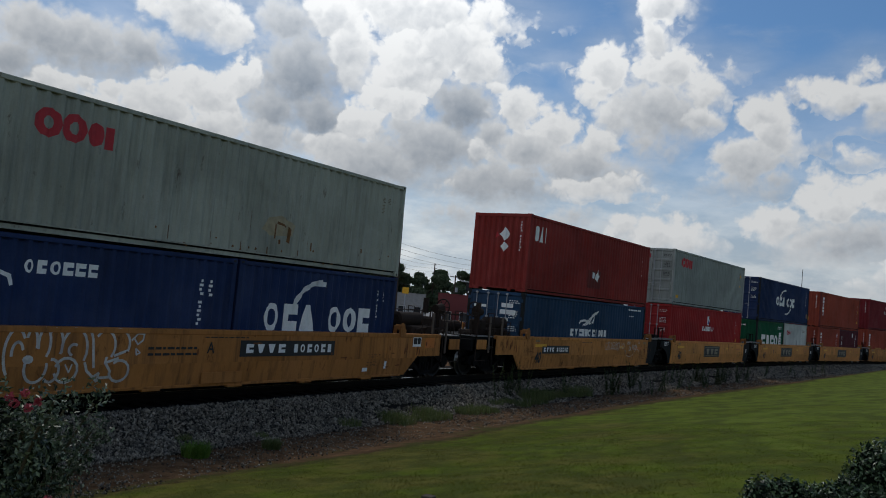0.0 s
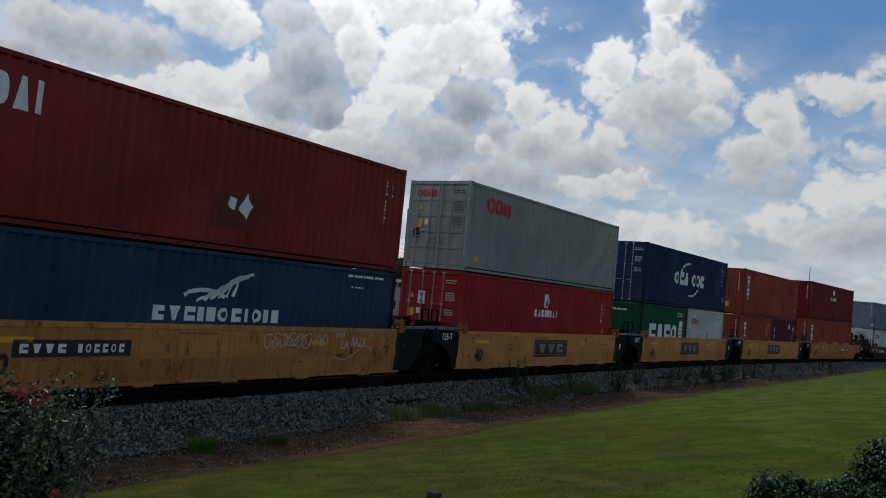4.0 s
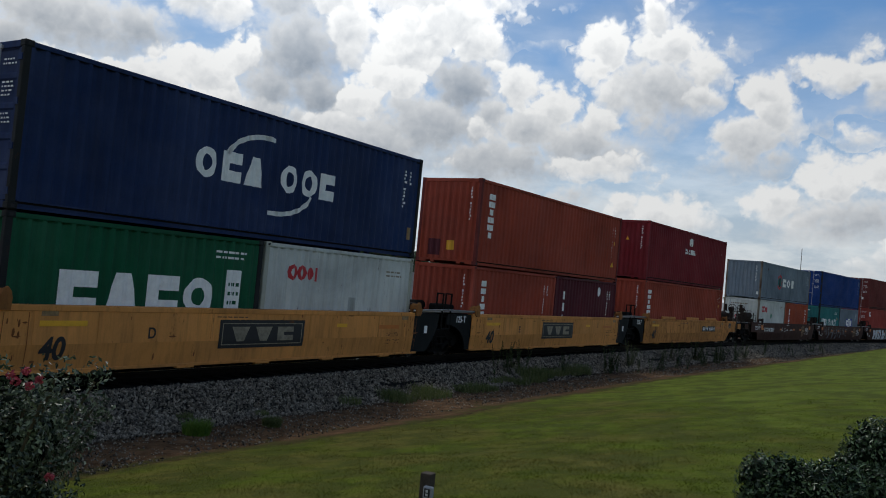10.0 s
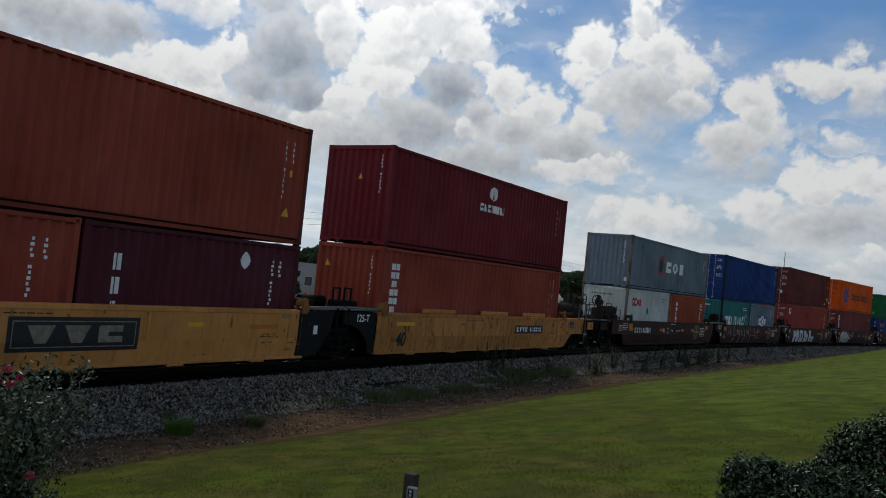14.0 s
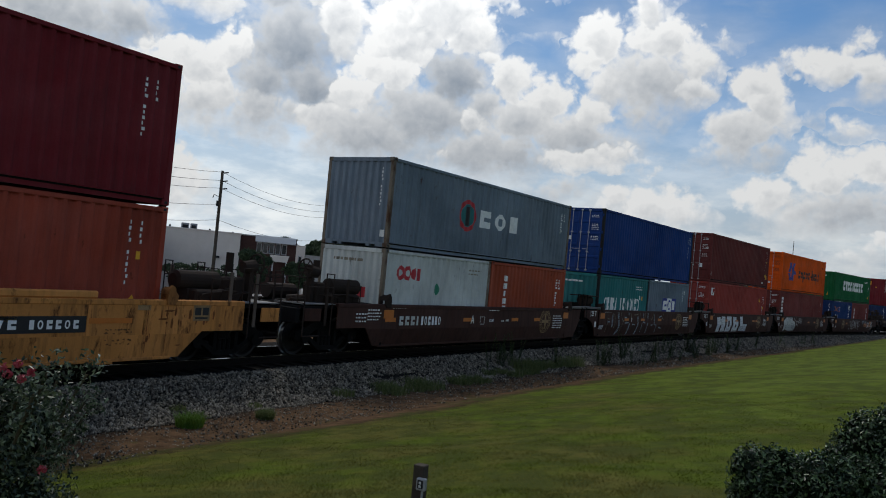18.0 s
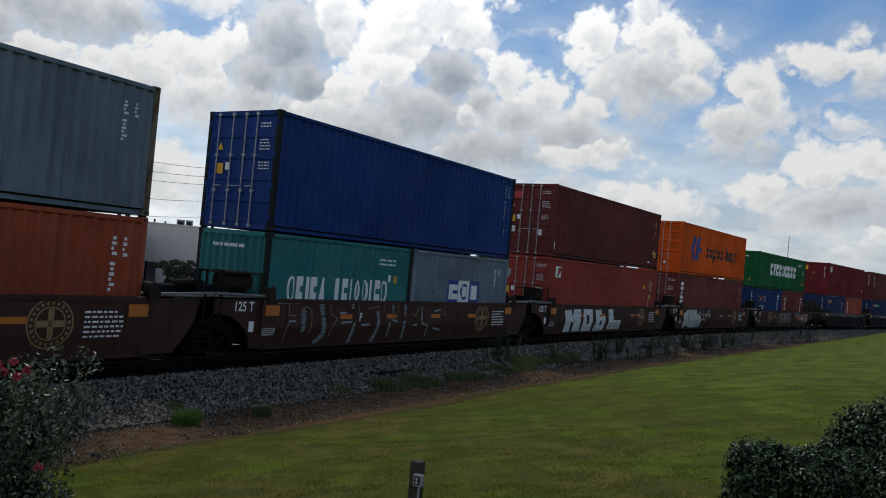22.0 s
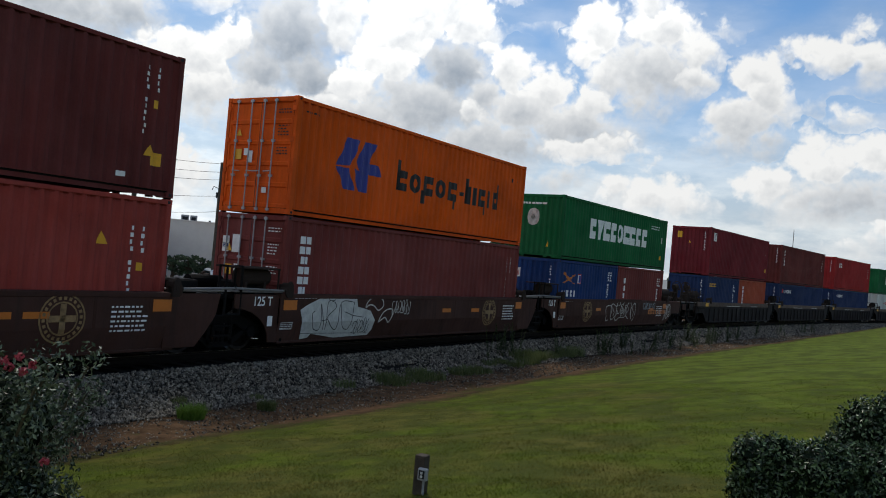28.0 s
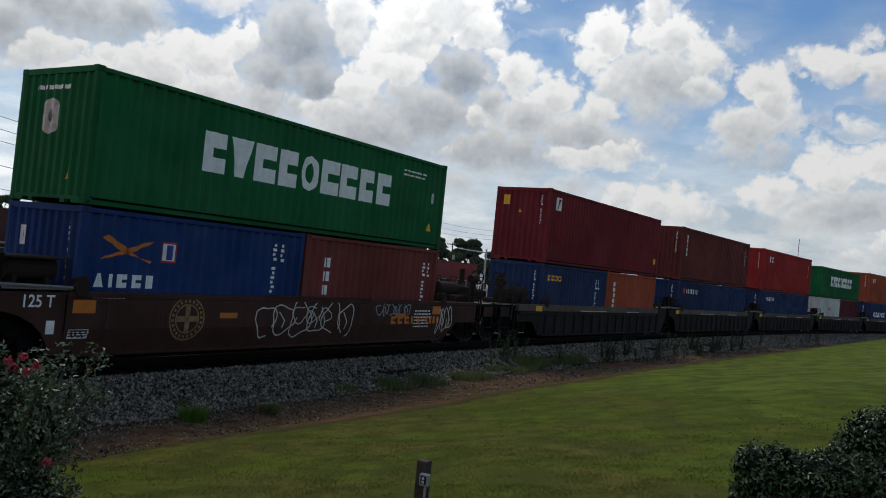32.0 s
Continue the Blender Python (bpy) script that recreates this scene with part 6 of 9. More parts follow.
def train_b():
    plates = {"B2": "C", "B3": "D", "B4": "E"}
    for i, key in enumerate(("B1", "B2", "B3", "B4", "B5")):
        u = UNIT[key]
        car = well_car("yellow", "yellow-orange articulated well car unit, dirty and rust-streaked", i > 0, i < 4, "yellow_worn" if i in (0, 4) else None)
        rolling(car, u)
        if key in plates:
            mark_sill(car, rect(4.70, 0.53, 2.68, 0.62), "m_black", "emblem_panel")
            mark_sill(car, rect(4.78, 0.60, 2.52, 0.48), "m_grey", "emblem_panel_face", -1.512)
            mark_sill(car, rect(4.80, 0.62, 2.48, 0.44), "m_black", "emblem_panel_field", -1.514)
            mark_sill(car, blocks(5.05, 0.68, 1.95, 0.32, "wwb", 0.2), "m_grey", "emblem_wedge", -1.517)
            lettering(plates[key], 0.22, M["m_black"], car, 2.87, -1.511, 0.78)
        else:
            x = 1.19 if key == "B1" else 8.05
            mark_sill(car, rect(x, 0.77, 2.3, 0.30), "m_black", "number_panel")
            mark_sill(car, blocks(x + 0.12, 0.84, 0.85, 0.16, "bwwb", 0.3) + blocks(x + 1.2, 0.84, 0.95, 0.16, "hobbob", 0.35), "m_white", "stencil", -1.513)
        rust_marks(car, 70 + i, {0: (-0.9, -1.5), 4: (12.6, 13.2)}.get(i, ()))
        lettering("40", 0.40, M["m_black"], car, 0.66, -1.513, 0.44, bold=0.045, slant=0.12, narrow=0.85)
        mark_sill(car, rect(0.62, 1.02, 0.92, 0.10), "m_yellow", "reflector")
        mark_sill(car, rect(8.6, 0.98, 0.42, 0.09), "m_yellow", "reflector")
        mark_sill(car, rect(10.4, 0.93, 0.95, 0.10), "m_orange", "reflector")
        mark_sill(car, rect(0.64, 1.20, 0.32, 0.10) + rect(11.45, 1.18, 0.32, 0.10), "m_tan", "worn_patch")
        mark_sill(car, lines(4.6, 1.2, 1.1, 0.05, 1, i + 9), "m_black", "stencil")
        if i:
            lettering("125-T", 0.20, M["m_white"], car, -1.18, -1.446, 1.11)
            mark_sill(car, rect(L40 + 0.55, 0.78, 0.16, 0.22), "m_white", "placard", -1.446) if i < 4 else None
        if key == "B1":
            mark_sill(car, squiggle(7.0, 0.90, 1.5, 0.34, 6, 12, 0.022, 0.3), "m_cream", "graffiti")
            mark_sill(car, stroke(curved([(8.52, 0.96), (8.55, 1.09), (8.64, 0.97), (8.71, 1.09), (8.78, 0.98), (8.84, 1.23), (8.92, 0.99), (9.05, 0.99), (9.18, 1.07), (9.03, 1.21), (8.95, 1.05)]), 0.02)
                      + stroke(curved([(9.45, 0.66), (9.75, 0.60), (10.0, 0.62), (10.36, 0.80), (10.64, 0.93), (10.86, 0.89), (11.01, 0.79)]), 0.018), "m_cream", "graffiti")
            mark_sill(car, [[(9.16, 0.92), (9.43, 0.84), (9.26, 0.82)], [(9.18, 0.90), (9.28, 0.82), (9.40, 0.64)]], "m_grey", "graffiti")
            for word, h, x, z, k in (("VIVA", 0.21, 9.44, 1.14, 0.62), ("LA", 0.22, 9.68, 0.87, 0.85), ("RAZA", 0.24, 10.08, 0.92, 0.72), ("!!!", 0.18, 10.80, 1.19, 1.0)):
                lettering(word, h, M["m_cream"], car, x, -1.512, z, "sprayed_word", 0.0, 0.1, k)
            for x, z, w, h in ((11.05, 0.68, 0.05, 0.26), (11.14, 0.70, 0.05, 0.22), (11.5, 0.88, 0.12, 0.07), (11.62, 0.74, 0.10, 0.2), (9.5, 0.66, 0.3, 0.08)):
                mark_sill(car, rect(x, z, w, h, 0.03), "m_rust", "rust_stain", -1.512)
        if key == "B5":
            for x in (2.0, 5.6, 8.7):
                part("top_flap", boxes((x, -1.46, DECK + 0.004, x + 1.9, -1.38, DECK + 0.15), bevel=0.03), M["yellow_car"], car)
            mark_sill(car, rect(12.86, 0.96, 0.46, 0.34), "m_tan", "placard", -1.5125)
            mark_sill(car, rect(12.90, 1.08, 0.17, 0.16) + rect(13.11, 1.08, 0.17, 0.16) + rect(12.92, 1.0, 0.34, 0.04), "m_black", "placard_print", -1.5145)
    # first unit
    u = UNIT["B1"]
    a = load(u, 0, FLOOR, L40, STD, "blue_grey", "blue 40-foot container with white wing emblem", True, "post_dark")
    door_plates(a, 11, height=2.6)
    mark_end(a, rect(1.5, 2.0, 0.5, 0.16) + rect(1.45, 1.75, 0.66, 0.17) + rect(1.5, 1.5, 0.32, 0.12) + rect(0.3, 1.95, 0.55, 0.1), "m_white", "stencil", True)
    for k in range(6):
        mark_side(a, stroke([(5.2 + 0.2 * k, 1.50 + 0.03 * k), (5.75 + 0.12 * k, 1.75 + 0.07 * k), (6.75 - 0.08 * k, 2.16 - 0.02 * k)], 0.065), "m_white", "emblem")
    mark_side(a, arc(5.4, 1.50, 0.62, 0.24, 150, 30, 0.09), "m_white", "emblem")
    mark_side(a, blocks(4.15, 1.08, 3.5, 0.30, "bwbihobicih", 0.2), "m_white", "wordmark")
    mark_side(a, lines(10.1, 2.34, 1.5, 0.16, 1, 2) + lines(10.3, 2.06, 0.5, 0.1, 1, 3), "m_white", "stencil")
    b = load(u, 0, FLOOR + STD, L40, HIGH, "tomato", "bright red corrugated 40-foot container with white blocks", False)
    zb = FLOOR + STD
    mark_side(b, disc(0.62, 2.22, 0.17, 0.29, 12) + blocks(0.88, 1.93, 0.5, 0.58, "ai", 0.2), "m_white", "wordmark")
    mark_side(b, rect(5.35, 0.5, 1.35, 0.75), "brown", "patch")
    mark_side(b, [[(6.1, 0.95), (6.35, 0.72), (6.5, 1.05), (6.3, 1.32)]] + [[(5.75, 1.0), (5.95, 0.9), (6.0, 1.15), (5.85, 1.2)]], "m_white", "placard", 0.006)
    side_numbers(b, 11.35, 2.5, 1.2)
    end_numbers(b, HIGH)
    mark_end(b, [[(1.15, 2.1), (1.38, 1.85), (1.6, 2.1), (1.38, 2.38)]] + [[(1.2, 1.65), (1.38, 1.45), (1.55, 1.65), (1.38, 1.82)]], "m_white", "placard")
    mark_end(b, [[(0.95, 1.95), (1.15, 2.05), (1.0, 2.2)]], "m_red", "placard")
    # second unit
    u = UNIT["B2"]
    a = load(u, 0, FLOOR, L40, HIGH, "red", "red 40-foot container with small white emblem and doors", True)
    door_plates(a, 21)
    mark_end(a, rect(0.75, 1.75, 0.28, 0.42), "m_white", "placard", True)
    mark_end(a, [[(0.78, 2.1), (0.88, 1.95), (1.0, 2.1)], [(0.78, 1.8), (0.88, 1.95), (1.0, 1.8)]], "m_blue", "placard_print", True)
    mark_side(a, disc(5.98, 2.22, 0.22, 0.27), "m_white", "emblem")
    mark_side(a, [[(5.9, 2.02), (6.08, 2.02), (5.99, 2.42)]], "m_blue", "emblem_shape", 0.006)
    mark_side(a, blocks(5.08, 1.62, 1.82, 0.26, "babihhai", 0.15), "m_white", "wordmark")
    side_numbers(a, 11.1, 2.4, 0.9, tri=True)
    b = load(u, 0, FLOOR + HIGH, L40, HIGH, "grey", "grey 40-foot container with red emblem and doors", True, "grey", "grey")
    door_plates(b, 22, "m_black")
    mark_end(b, hoop(0.42, 2.48, 0.12, 0.12, 0.05, 8) + hoop(0.66, 2.48, 0.11, 0.12, 0.05, 8) + rect(0.82, 2.37, 0.28, 0.22), "m_red", "wordmark", True)
    mark_end(b, rect(0.3, 1.0, 0.24, 0.3), "m_black", "placard", True)
    mark_side(b, hoop(1.38, 2.28, 0.27, 0.28, 0.15, 9) + hoop(1.88, 2.28, 0.25, 0.28, 0.15, 9) + disc(2.28, 2.26, 0.176, 0.234, 8) + rect(2.49, 2.02, 0.16, 0.44), "m_red", "wordmark")
    mark_side(b, rect(0.6, 0.35, 0.3, 0.16), "m_yellow", "placard")
    side_numbers(b, 11.2, 2.5, 0.5, "m_grey", True)
    # third unit
    u = UNIT["B3"]
    a = load(u, 0, FLOOR, L20, STD, "deep_green", "green 20-foot container with large white shapes", False, "post_dark")
    mark_side(a, blocks(1.1, 0.85, 3.6, 0.80, "babo", 0.12) , "m_white", "wordmark")
    mark_side(a, rect(5.05, 0.7, 0.40, 1.16), "m_white", "emblem_panel")
    mark_side(a, lines(5.1, 0.9, 0.3, 0.8, 4, 4), "deep_green", "emblem_print", 0.006)
    mark_side(a, lines(4.7, 2.1, 1.0, 0.24, 2, 5), "m_white", "stencil")
    end_numbers(a, STD, across=True)
    b = load(u, GAP20, FLOOR, L20, STD, "white", "white 20-foot container with small red emblem", False, "grey_old")
    x = 6.96 - GAP20
    mark_side(b, hoop(x + 0.18, 1.92, 0.18, 0.20, 0.10, 8) + hoop(x + 0.50, 1.92, 0.17, 0.20, 0.10, 8) + disc(x + 0.80, 1.91, 0.128, 0.171, 8) + rect(x + 0.96, 1.73, 0.12, 0.34), "m_red", "wordmark")
    mark_side(b, rect(3.2, 0.95, 0.3, 0.42), "grey", "patch")
    mark_side(b, lines(4.8, 2.0, 0.8, 0.22, 2, 6), "m_grey", "stencil")
    c = load(u, 0, FLOOR + STD, L40, HIGH, "navy", "navy blue 40-foot container with white crescents and blocks", True, "post_dark")
    door_plates(c, 23)
    mark_end(c, rect(0.45, 2.25, 0.42, 0.07), "m_white", "emblem", True)
    mark_side(c, blocks(3.88, 1.16, 4.5, 0.66, "cba cob", 0.14), "m_white", "wordmark")
    mark_side(c, arc(5.95, 1.6, 1.25, 0.72, 165, 88, 0.11) + rect(5.8, 2.26, 0.35, 0.10), "m_white", "crescent")
    mark_side(c, arc(6.3, 1.35, 1.25, 0.72, -15, -92, 0.11) + rect(6.1, 0.58, 0.35, 0.10), "m_white", "crescent")
    side_numbers(c, 11.4, 2.5, 1.1)
    mark_side(c, rect(11.75, 0.5, 0.16, 0.35), "m_tan", "placard")
    # fourth unit
    u = UNIT["B4"]
    a = load(u, 0, FLOOR, L20, STD, "russet", "brick red 20-foot container with white column of letters", False)
    mark_side(a, column(0.55, 2.2, 0.42, 1.55, 6), "m_white", "wordmark")
    side_numbers(a, 5.12, 2.2, 1.1)
    end_numbers(a, STD)
    b = load(u, GAP20, FLOOR, L20, STD, "oxblood", "dark plum 20-foot container with white diamond placard", False)
    mark_side(b, column(6.8 - GAP20, 2.15, 0.28, 1.4, 3, 0.3), "m_white", "wordmark")
    mark_side(b, [[(4.05, 2.1), (4.24, 1.9), (4.44, 2.1), (4.24, 2.31)]], "m_white", "placard")
    side_numbers(b, 5.1, 2.2, 1.1)
    c = load(u, 0, FLOOR + STD, L40, HIGH, "russet", "brick red 40-foot container with white column of letters", False, "brown")
    mark_side(c, column(0.55, 2.52, 0.48, 1.56, 6), "m_white", "wordmark")
    side_numbers(c, 11.3, 2.5, 1.45, tri=True)
    end_numbers(c, HIGH)
    mark_end(c, rect(0.45, 0.25, 0.5, 0.55), "oxblood", "patch")
    mark_end(c, rect(1.2, 0.45, 0.3, 0.32), "m_yellow", "placard")
    # fifth unit
    u = UNIT["B5"]
    a = load(u, 0, FLOOR, L40, HIGH, "russet", "faded red 40-foot container with white column of letters", False)
    mark_side(a, column(0.5, 2.5, 0.5, 1.5, 6), "m_white", "wordmark")
    side_numbers(a, 11.3, 2.6, 1.3, tri=True)
    end_numbers(a, HIGH)
    mark_end(a, [[(0.3, 2.2), (0.5, 2.2), (0.4, 2.4)]], "m_yellow", "placard")
    b = load(u, 0, FLOOR + HIGH, L40, HIGH, "maroon", "dark red 40-foot container with small white emblem", False)
    mark_side(b, disc(6.08, 2.32, 0.24, 0.25), "m_white", "emblem")
    mark_side(b, [[(5.98, 2.12), (6.18, 2.12), (6.08, 2.52)]], "maroon", "emblem_shape", 0.006)
    mark_side(b, blocks(5.2, 1.66, 1.75, 0.26, "babihhai", 0.15), "m_white", "wordmark")
    side_numbers(b, 11.35, 2.5, 1.2)
    end_numbers(b, HIGH)
    mark_end(b, [[(1.2, 1.9), (1.4, 1.9), (1.3, 2.1)]], "m_yellow", "placard")


def emblem_wheel(car, x):
    mark_sill(car, hoop(x, 0.89, 0.46, 0.46, 0.035, 28) + hoop(x, 0.89, 0.31, 0.31, 0.03, 24), "m_tan", "round_emblem")
    beads = []
    for k in range(22):
        a, c = radians(k * 360 / 22), radians(k * 360 / 22 + 9)
        beads.append([(x + r * math.cos(t), 0.89 + r * math.sin(t)) for r, t in ((0.34, a), (0.40, a), (0.40, c), (0.34, c))])
    mark_sill(car, beads, "m_tan", "emblem_print", -1.512)
    mark_sill(car, rect(x - 0.06, 0.62, 0.12, 0.54) + rect(x - 0.27, 0.83, 0.54, 0.12), "m_tan", "round_emblem_cross", -1.512)


def train_c():
    wheel_at = {"C1": 10.08, "C2": 10.05, "C3": 9.75, "C4": 9.8, "C5": 2.42}
    for i, key in enumerate(("C1", "C2", "C3", "C4", "C5")):
        u = UNIT[key]
        car = well_car("brown", "dark brown articulated well car unit with reflectors and graffiti", i > 0, i < 4)
        rolling(car, u)
        emblem_wheel(car, wheel_at[key])
        spots = {"C1": (4.08, 7.36, 9.13, -0.1), "C2": (2.56, 4.6, 6.9, 9.1), "C3": (2.6, 4.7, 8.3, 9.0), "C4": (6.84, 8.6), "C5": (3.3, 9.8)}[key]
        for x in spots:
            mark_sill(car, rect(x, 0.90, 0.50, 0.12), "m_orange", "reflector")
        mark_sill(car, rect(-0.18, 1.0, 0.46, 0.24) + rect(11.7, 1.0, 0.46, 0.24), "m_orange", "reflector")
        mark_sill(car, lines(10.75, 0.62, 0.85, 0.55, 6, i + 2) + lines(0.2, 1.28, 0.8, 0.04, 1, i), "m_white", "stencil")
        mark_sill(car, hoop(-0.02, 0.62, 0.28, 0.12, 0.015, 4, 45, 405) + lines(-0.2, 0.55, 0.4, 0.14, 3, i), "m_white", "placard") if i else None
        mark_sill(car, rect(-0.62, 0.62, 0.16, 0.24), "m_white", "placard", -1.446) if i else None
        if i:
            lettering("125 T", 0.22, M["m_white"], car, -1.12, -1.446, 1.10)
        if key == "C1":
            mark_sill(car, blocks(0.58, 0.80, 0.95, 0.26, "bbbi", 0.3), "m_silver", "stencil")
            mark_sill(car, blocks(1.68, 0.80, 1.05, 0.26, "hobhho", 0.3), "m_white", "stencil")
            lettering("A", 0.26, M["m_white"], car, 4.55, -1.511, 0.84)
            mark_sill(car, hoop(5.29, 0.93, 0.2, 0.18, 0.02, 4, 45, 405) + lines(5.70, 1.26, 0.83, 0.09, 1, 8) + lines(6.62, 0.89, 0.28, 0.11, 1, 9), "m_white", "stencil")
            lettering("LD LMT", 0.085, M["m_white"], car, 5.74, -1.511, 0.89)
            lettering("UNIT", 0.085, M["m_white"], car, 6.92, -1.511, 0.89)
            mark_sill(car, lines(-1.4, 0.9, 0.5, 0.3, 3, 5) + lines(-0.9, 0.95, 0.6, 0.35, 4, 6), "m_white", "stencil")
        if key == "C2":
            # tall letters in hatched pale spray with thin outlines
            for pts, w in (([(1.13, 1.18), (1.18, 0.56)], 0.17), ([(1.78, 1.34), (1.87, 0.95), (2.00, 0.55), (1.87, 0.42), (1.67, 0.28)], 0.17), ([(3.01, 1.34), (3.07, 1.17)], 0.12),
                           ([(3.16, 0.79), (3.14, 0.52), (3.07, 0.24)], 0.13), ([(4.15, 1.12), (4.25, 0.86), (4.21, 0.48), (4.05, 0.24)], 0.14), ([(4.87, 1.32), (4.90, 1.05)], 0.10),
                           ([(4.78, 0.79), (4.75, 0.34)], 0.10), ([(5.47, 1.34), (5.52, 0.98)], 0.09), ([(5.50, 0.82), (5.52, 0.28)], 0.12), ([(6.34, 1.26), (6.43, 0.72), (6.76, 0.69), (6.74, 0.33)], 0.07)):
                mark_sill(car, hatch(pts, w), "m_ice", "graffiti")
            thin = [((0.57, 1.36), (0.63, 1.0), (0.88, 0.99)), ((0.66, 0.83), (0.57, 0.7), (0.54, 0.37)), ((1.17, 1.23), (1.36, 1.17), (1.45, 1.01), (1.46, 0.68), (1.37, 0.57)),
                    ((2.21, 1.36), (2.12, 1.24), (2.23, 1.01), (2.46, 0.89), (2.29, 0.77), (2.19, 0.43)), ((3.24, 1.36), (3.33, 1.12), (3.51, 0.97)), ((4.17, 1.36), (4.16, 1.22), (3.68, 1.18)),
                    ((4.47, 1.36), (4.47, 1.12)), ((4.99, 1.34), (5.14, 1.25), (5.12, 1.05)), ((6.19, 1.26), (6.07, 0.95), (5.87, 1.05)), ((7.68, 1.34), (7.54, 1.04), (7.74, 0.97))]
            for pts in thin:
                mark_sill(car, stroke(list(pts), 0.022), "m_grey", "graffiti", -1.511)
            bars = [((0.64, 0.86), (0.86, 0.86)), ((2.62, 0.80), (3.05, 0.82)), ((2.54, 1.06), (2.82, 1.06)), ((3.49, 0.73), (3.82, 0.74)), ((4.87, 0.86), (5.16, 0.81)), ((5.96, 0.69), (6.16, 0.70)), ((7.07, 1.10), (7.41, 1.16)), ((7.10, 0.58), (7.50, 0.53))]
            for pts in bars:
                mark_sill(car, stroke(list(pts), 0.05), "m_ice", "graffiti", -1.5125)
            lettering("F", 0.22, M["m_white"], car, 3.35, -1.513, 0.84)
        if key == "C3":
            # four fat block letters
            m = [[(1.05, 1.16), (1.69, 1.18), (1.72, 0.70), (1.80, 0.27), (1.20, 0.26), (1.21, 0.73)], [(1.89, 1.21), (2.59, 1.21), (2.77, 0.27), (2.03, 0.27), (2.00, 0.71)],
                 [(1.69, 1.10), (1.80, 0.92), (1.89, 1.10), (2.00, 0.71), (1.89, 0.64), (1.72, 0.70)]]
            o = [[(2.86, 1.22), (3.78, 1.22), (3.50, 0.97), (3.23, 0.96)], [(3.78, 1.22), (3.92, 0.73), (3.86, 0.27), (3.55, 0.59), (3.50, 0.97)],
                 [(3.86, 0.27), (2.92, 0.26), (3.29, 0.56), (3.55, 0.59)], [(2.92, 0.26), (2.94, 0.75), (2.86, 1.22), (3.23, 0.96), (3.29, 0.56)]]
            b = [[(4.08, 1.20), (4.60, 1.20), (4.69, 0.72), (4.73, 0.51), (4.17, 0.26), (4.28, 0.73)], [(4.60, 1.20), (4.78, 1.21), (4.85, 0.98), (4.65, 0.97)],
                 [(4.66, 0.90), (5.26, 0.91), (4.88, 0.73), (4.69, 0.72)], [(5.26, 0.91), (5.33, 0.63), (5.24, 0.27), (4.94, 0.53), (4.88, 0.73)], [(4.73, 0.51), (4.94, 0.53), (5.24, 0.27), (4.17, 0.26)]]
            el = [[(5.53, 1.23), (6.08, 1.24), (6.23, 0.74), (7.11, 0.73), (7.13, 0.29), (5.62, 0.31), (5.70, 0.65)]]
            mark_sill(car, m + o + b + el, "m_chalk", "graffiti")
            mark_sill(car, arc(5.72, 1.0, 0.05, 0.07, 0, 330, 0.02, 8) + arc(6.45, 1.0, 0.05, 0.07, 0, 330, 0.02, 8) + squiggle(5.75, 0.40, 1.2, 0.20, 7, 61, 0.016, 0.2), "m_black", "graffiti", -1.514)
            mark_sill(car, stroke([(4.1, 0.31), (5.2, 0.32)], 0.015) + stroke([(5.6, 0.36), (7.1, 0.35)], 0.015), "m_black", "graffiti", -1.514)
        if key == "C4":
            # a silver patch with dark lettering lines
            mark_sill(car, [[(0.41, 1.00), (0.64, 1.12), (1.29, 1.36), (1.38, 1.30), (1.66, 1.36), (1.81, 1.29), (2.13, 1.36), (2.20, 1.30), (2.56, 1.36), (2.64, 1.08), (2.98, 1.02), (3.21, 0.97),
                             (3.43, 0.72), (3.40, 0.46), (3.26, 0.30), (1.85, 0.27), (0.94, 0.40), (0.85, 0.30), (0.57, 0.27), (0.50, 0.78)]], "m_silver", "graffiti")
            ink = stroke(curved([(0.95, 0.97), (0.86, 0.90), (0.92, 0.62), (1.03, 0.50), (1.21, 0.55), (1.16, 1.15), (1.35, 0.50)]), 0.022) + stroke([(1.21, 0.72), (1.47, 0.76)], 0.02)
            ink += stroke(curved([(1.42, 0.50), (1.42, 1.18), (1.66, 1.20), (1.74, 1.05), (1.44, 0.80), (1.84, 0.49), (1.93, 1.18), (2.47, 1.20)]), 0.022) + arc(1.58, 1.28, 0.13, 0.045, 0, 340, 0.018, 10)
            ink += stroke(curved([(1.93, 1.15), (2.05, 0.62), (2.30, 0.48), (2.42, 0.70), (2.47, 1.20)]), 0.022) + stroke([(2.10, 0.95), (2.45, 0.85), (2.9, 0.80)], 0.02) + squiggle(2.5, 0.36, 0.7, 0.40, 5, 31, 0.018, 0.1) + stroke([(0.55, 0.42), (3.2, 0.36)], 0.012)
            mark_sill(car, ink, "m_black", "graffiti", -1.514)
            mark_sill(car, stroke(curved([(2.99, 1.06), (3.10, 1.25), (3.41, 1.35), (3.71, 1.27), (3.77, 1.10), (3.56, 0.98), (3.35, 1.10), (3.15, 1.13), (2.99, 1.06)]), 0.035)
                      + stroke(curved([(3.60, 0.66), (3.82, 0.94), (4.15, 1.02), (4.24, 0.89), (4.07, 0.64), (3.88, 0.78), (3.60, 0.66)]), 0.035) + squiggle(4.2, 0.85, 0.85, 0.42, 6, 33, 0.022, 0.2), "m_cream", "graffiti")
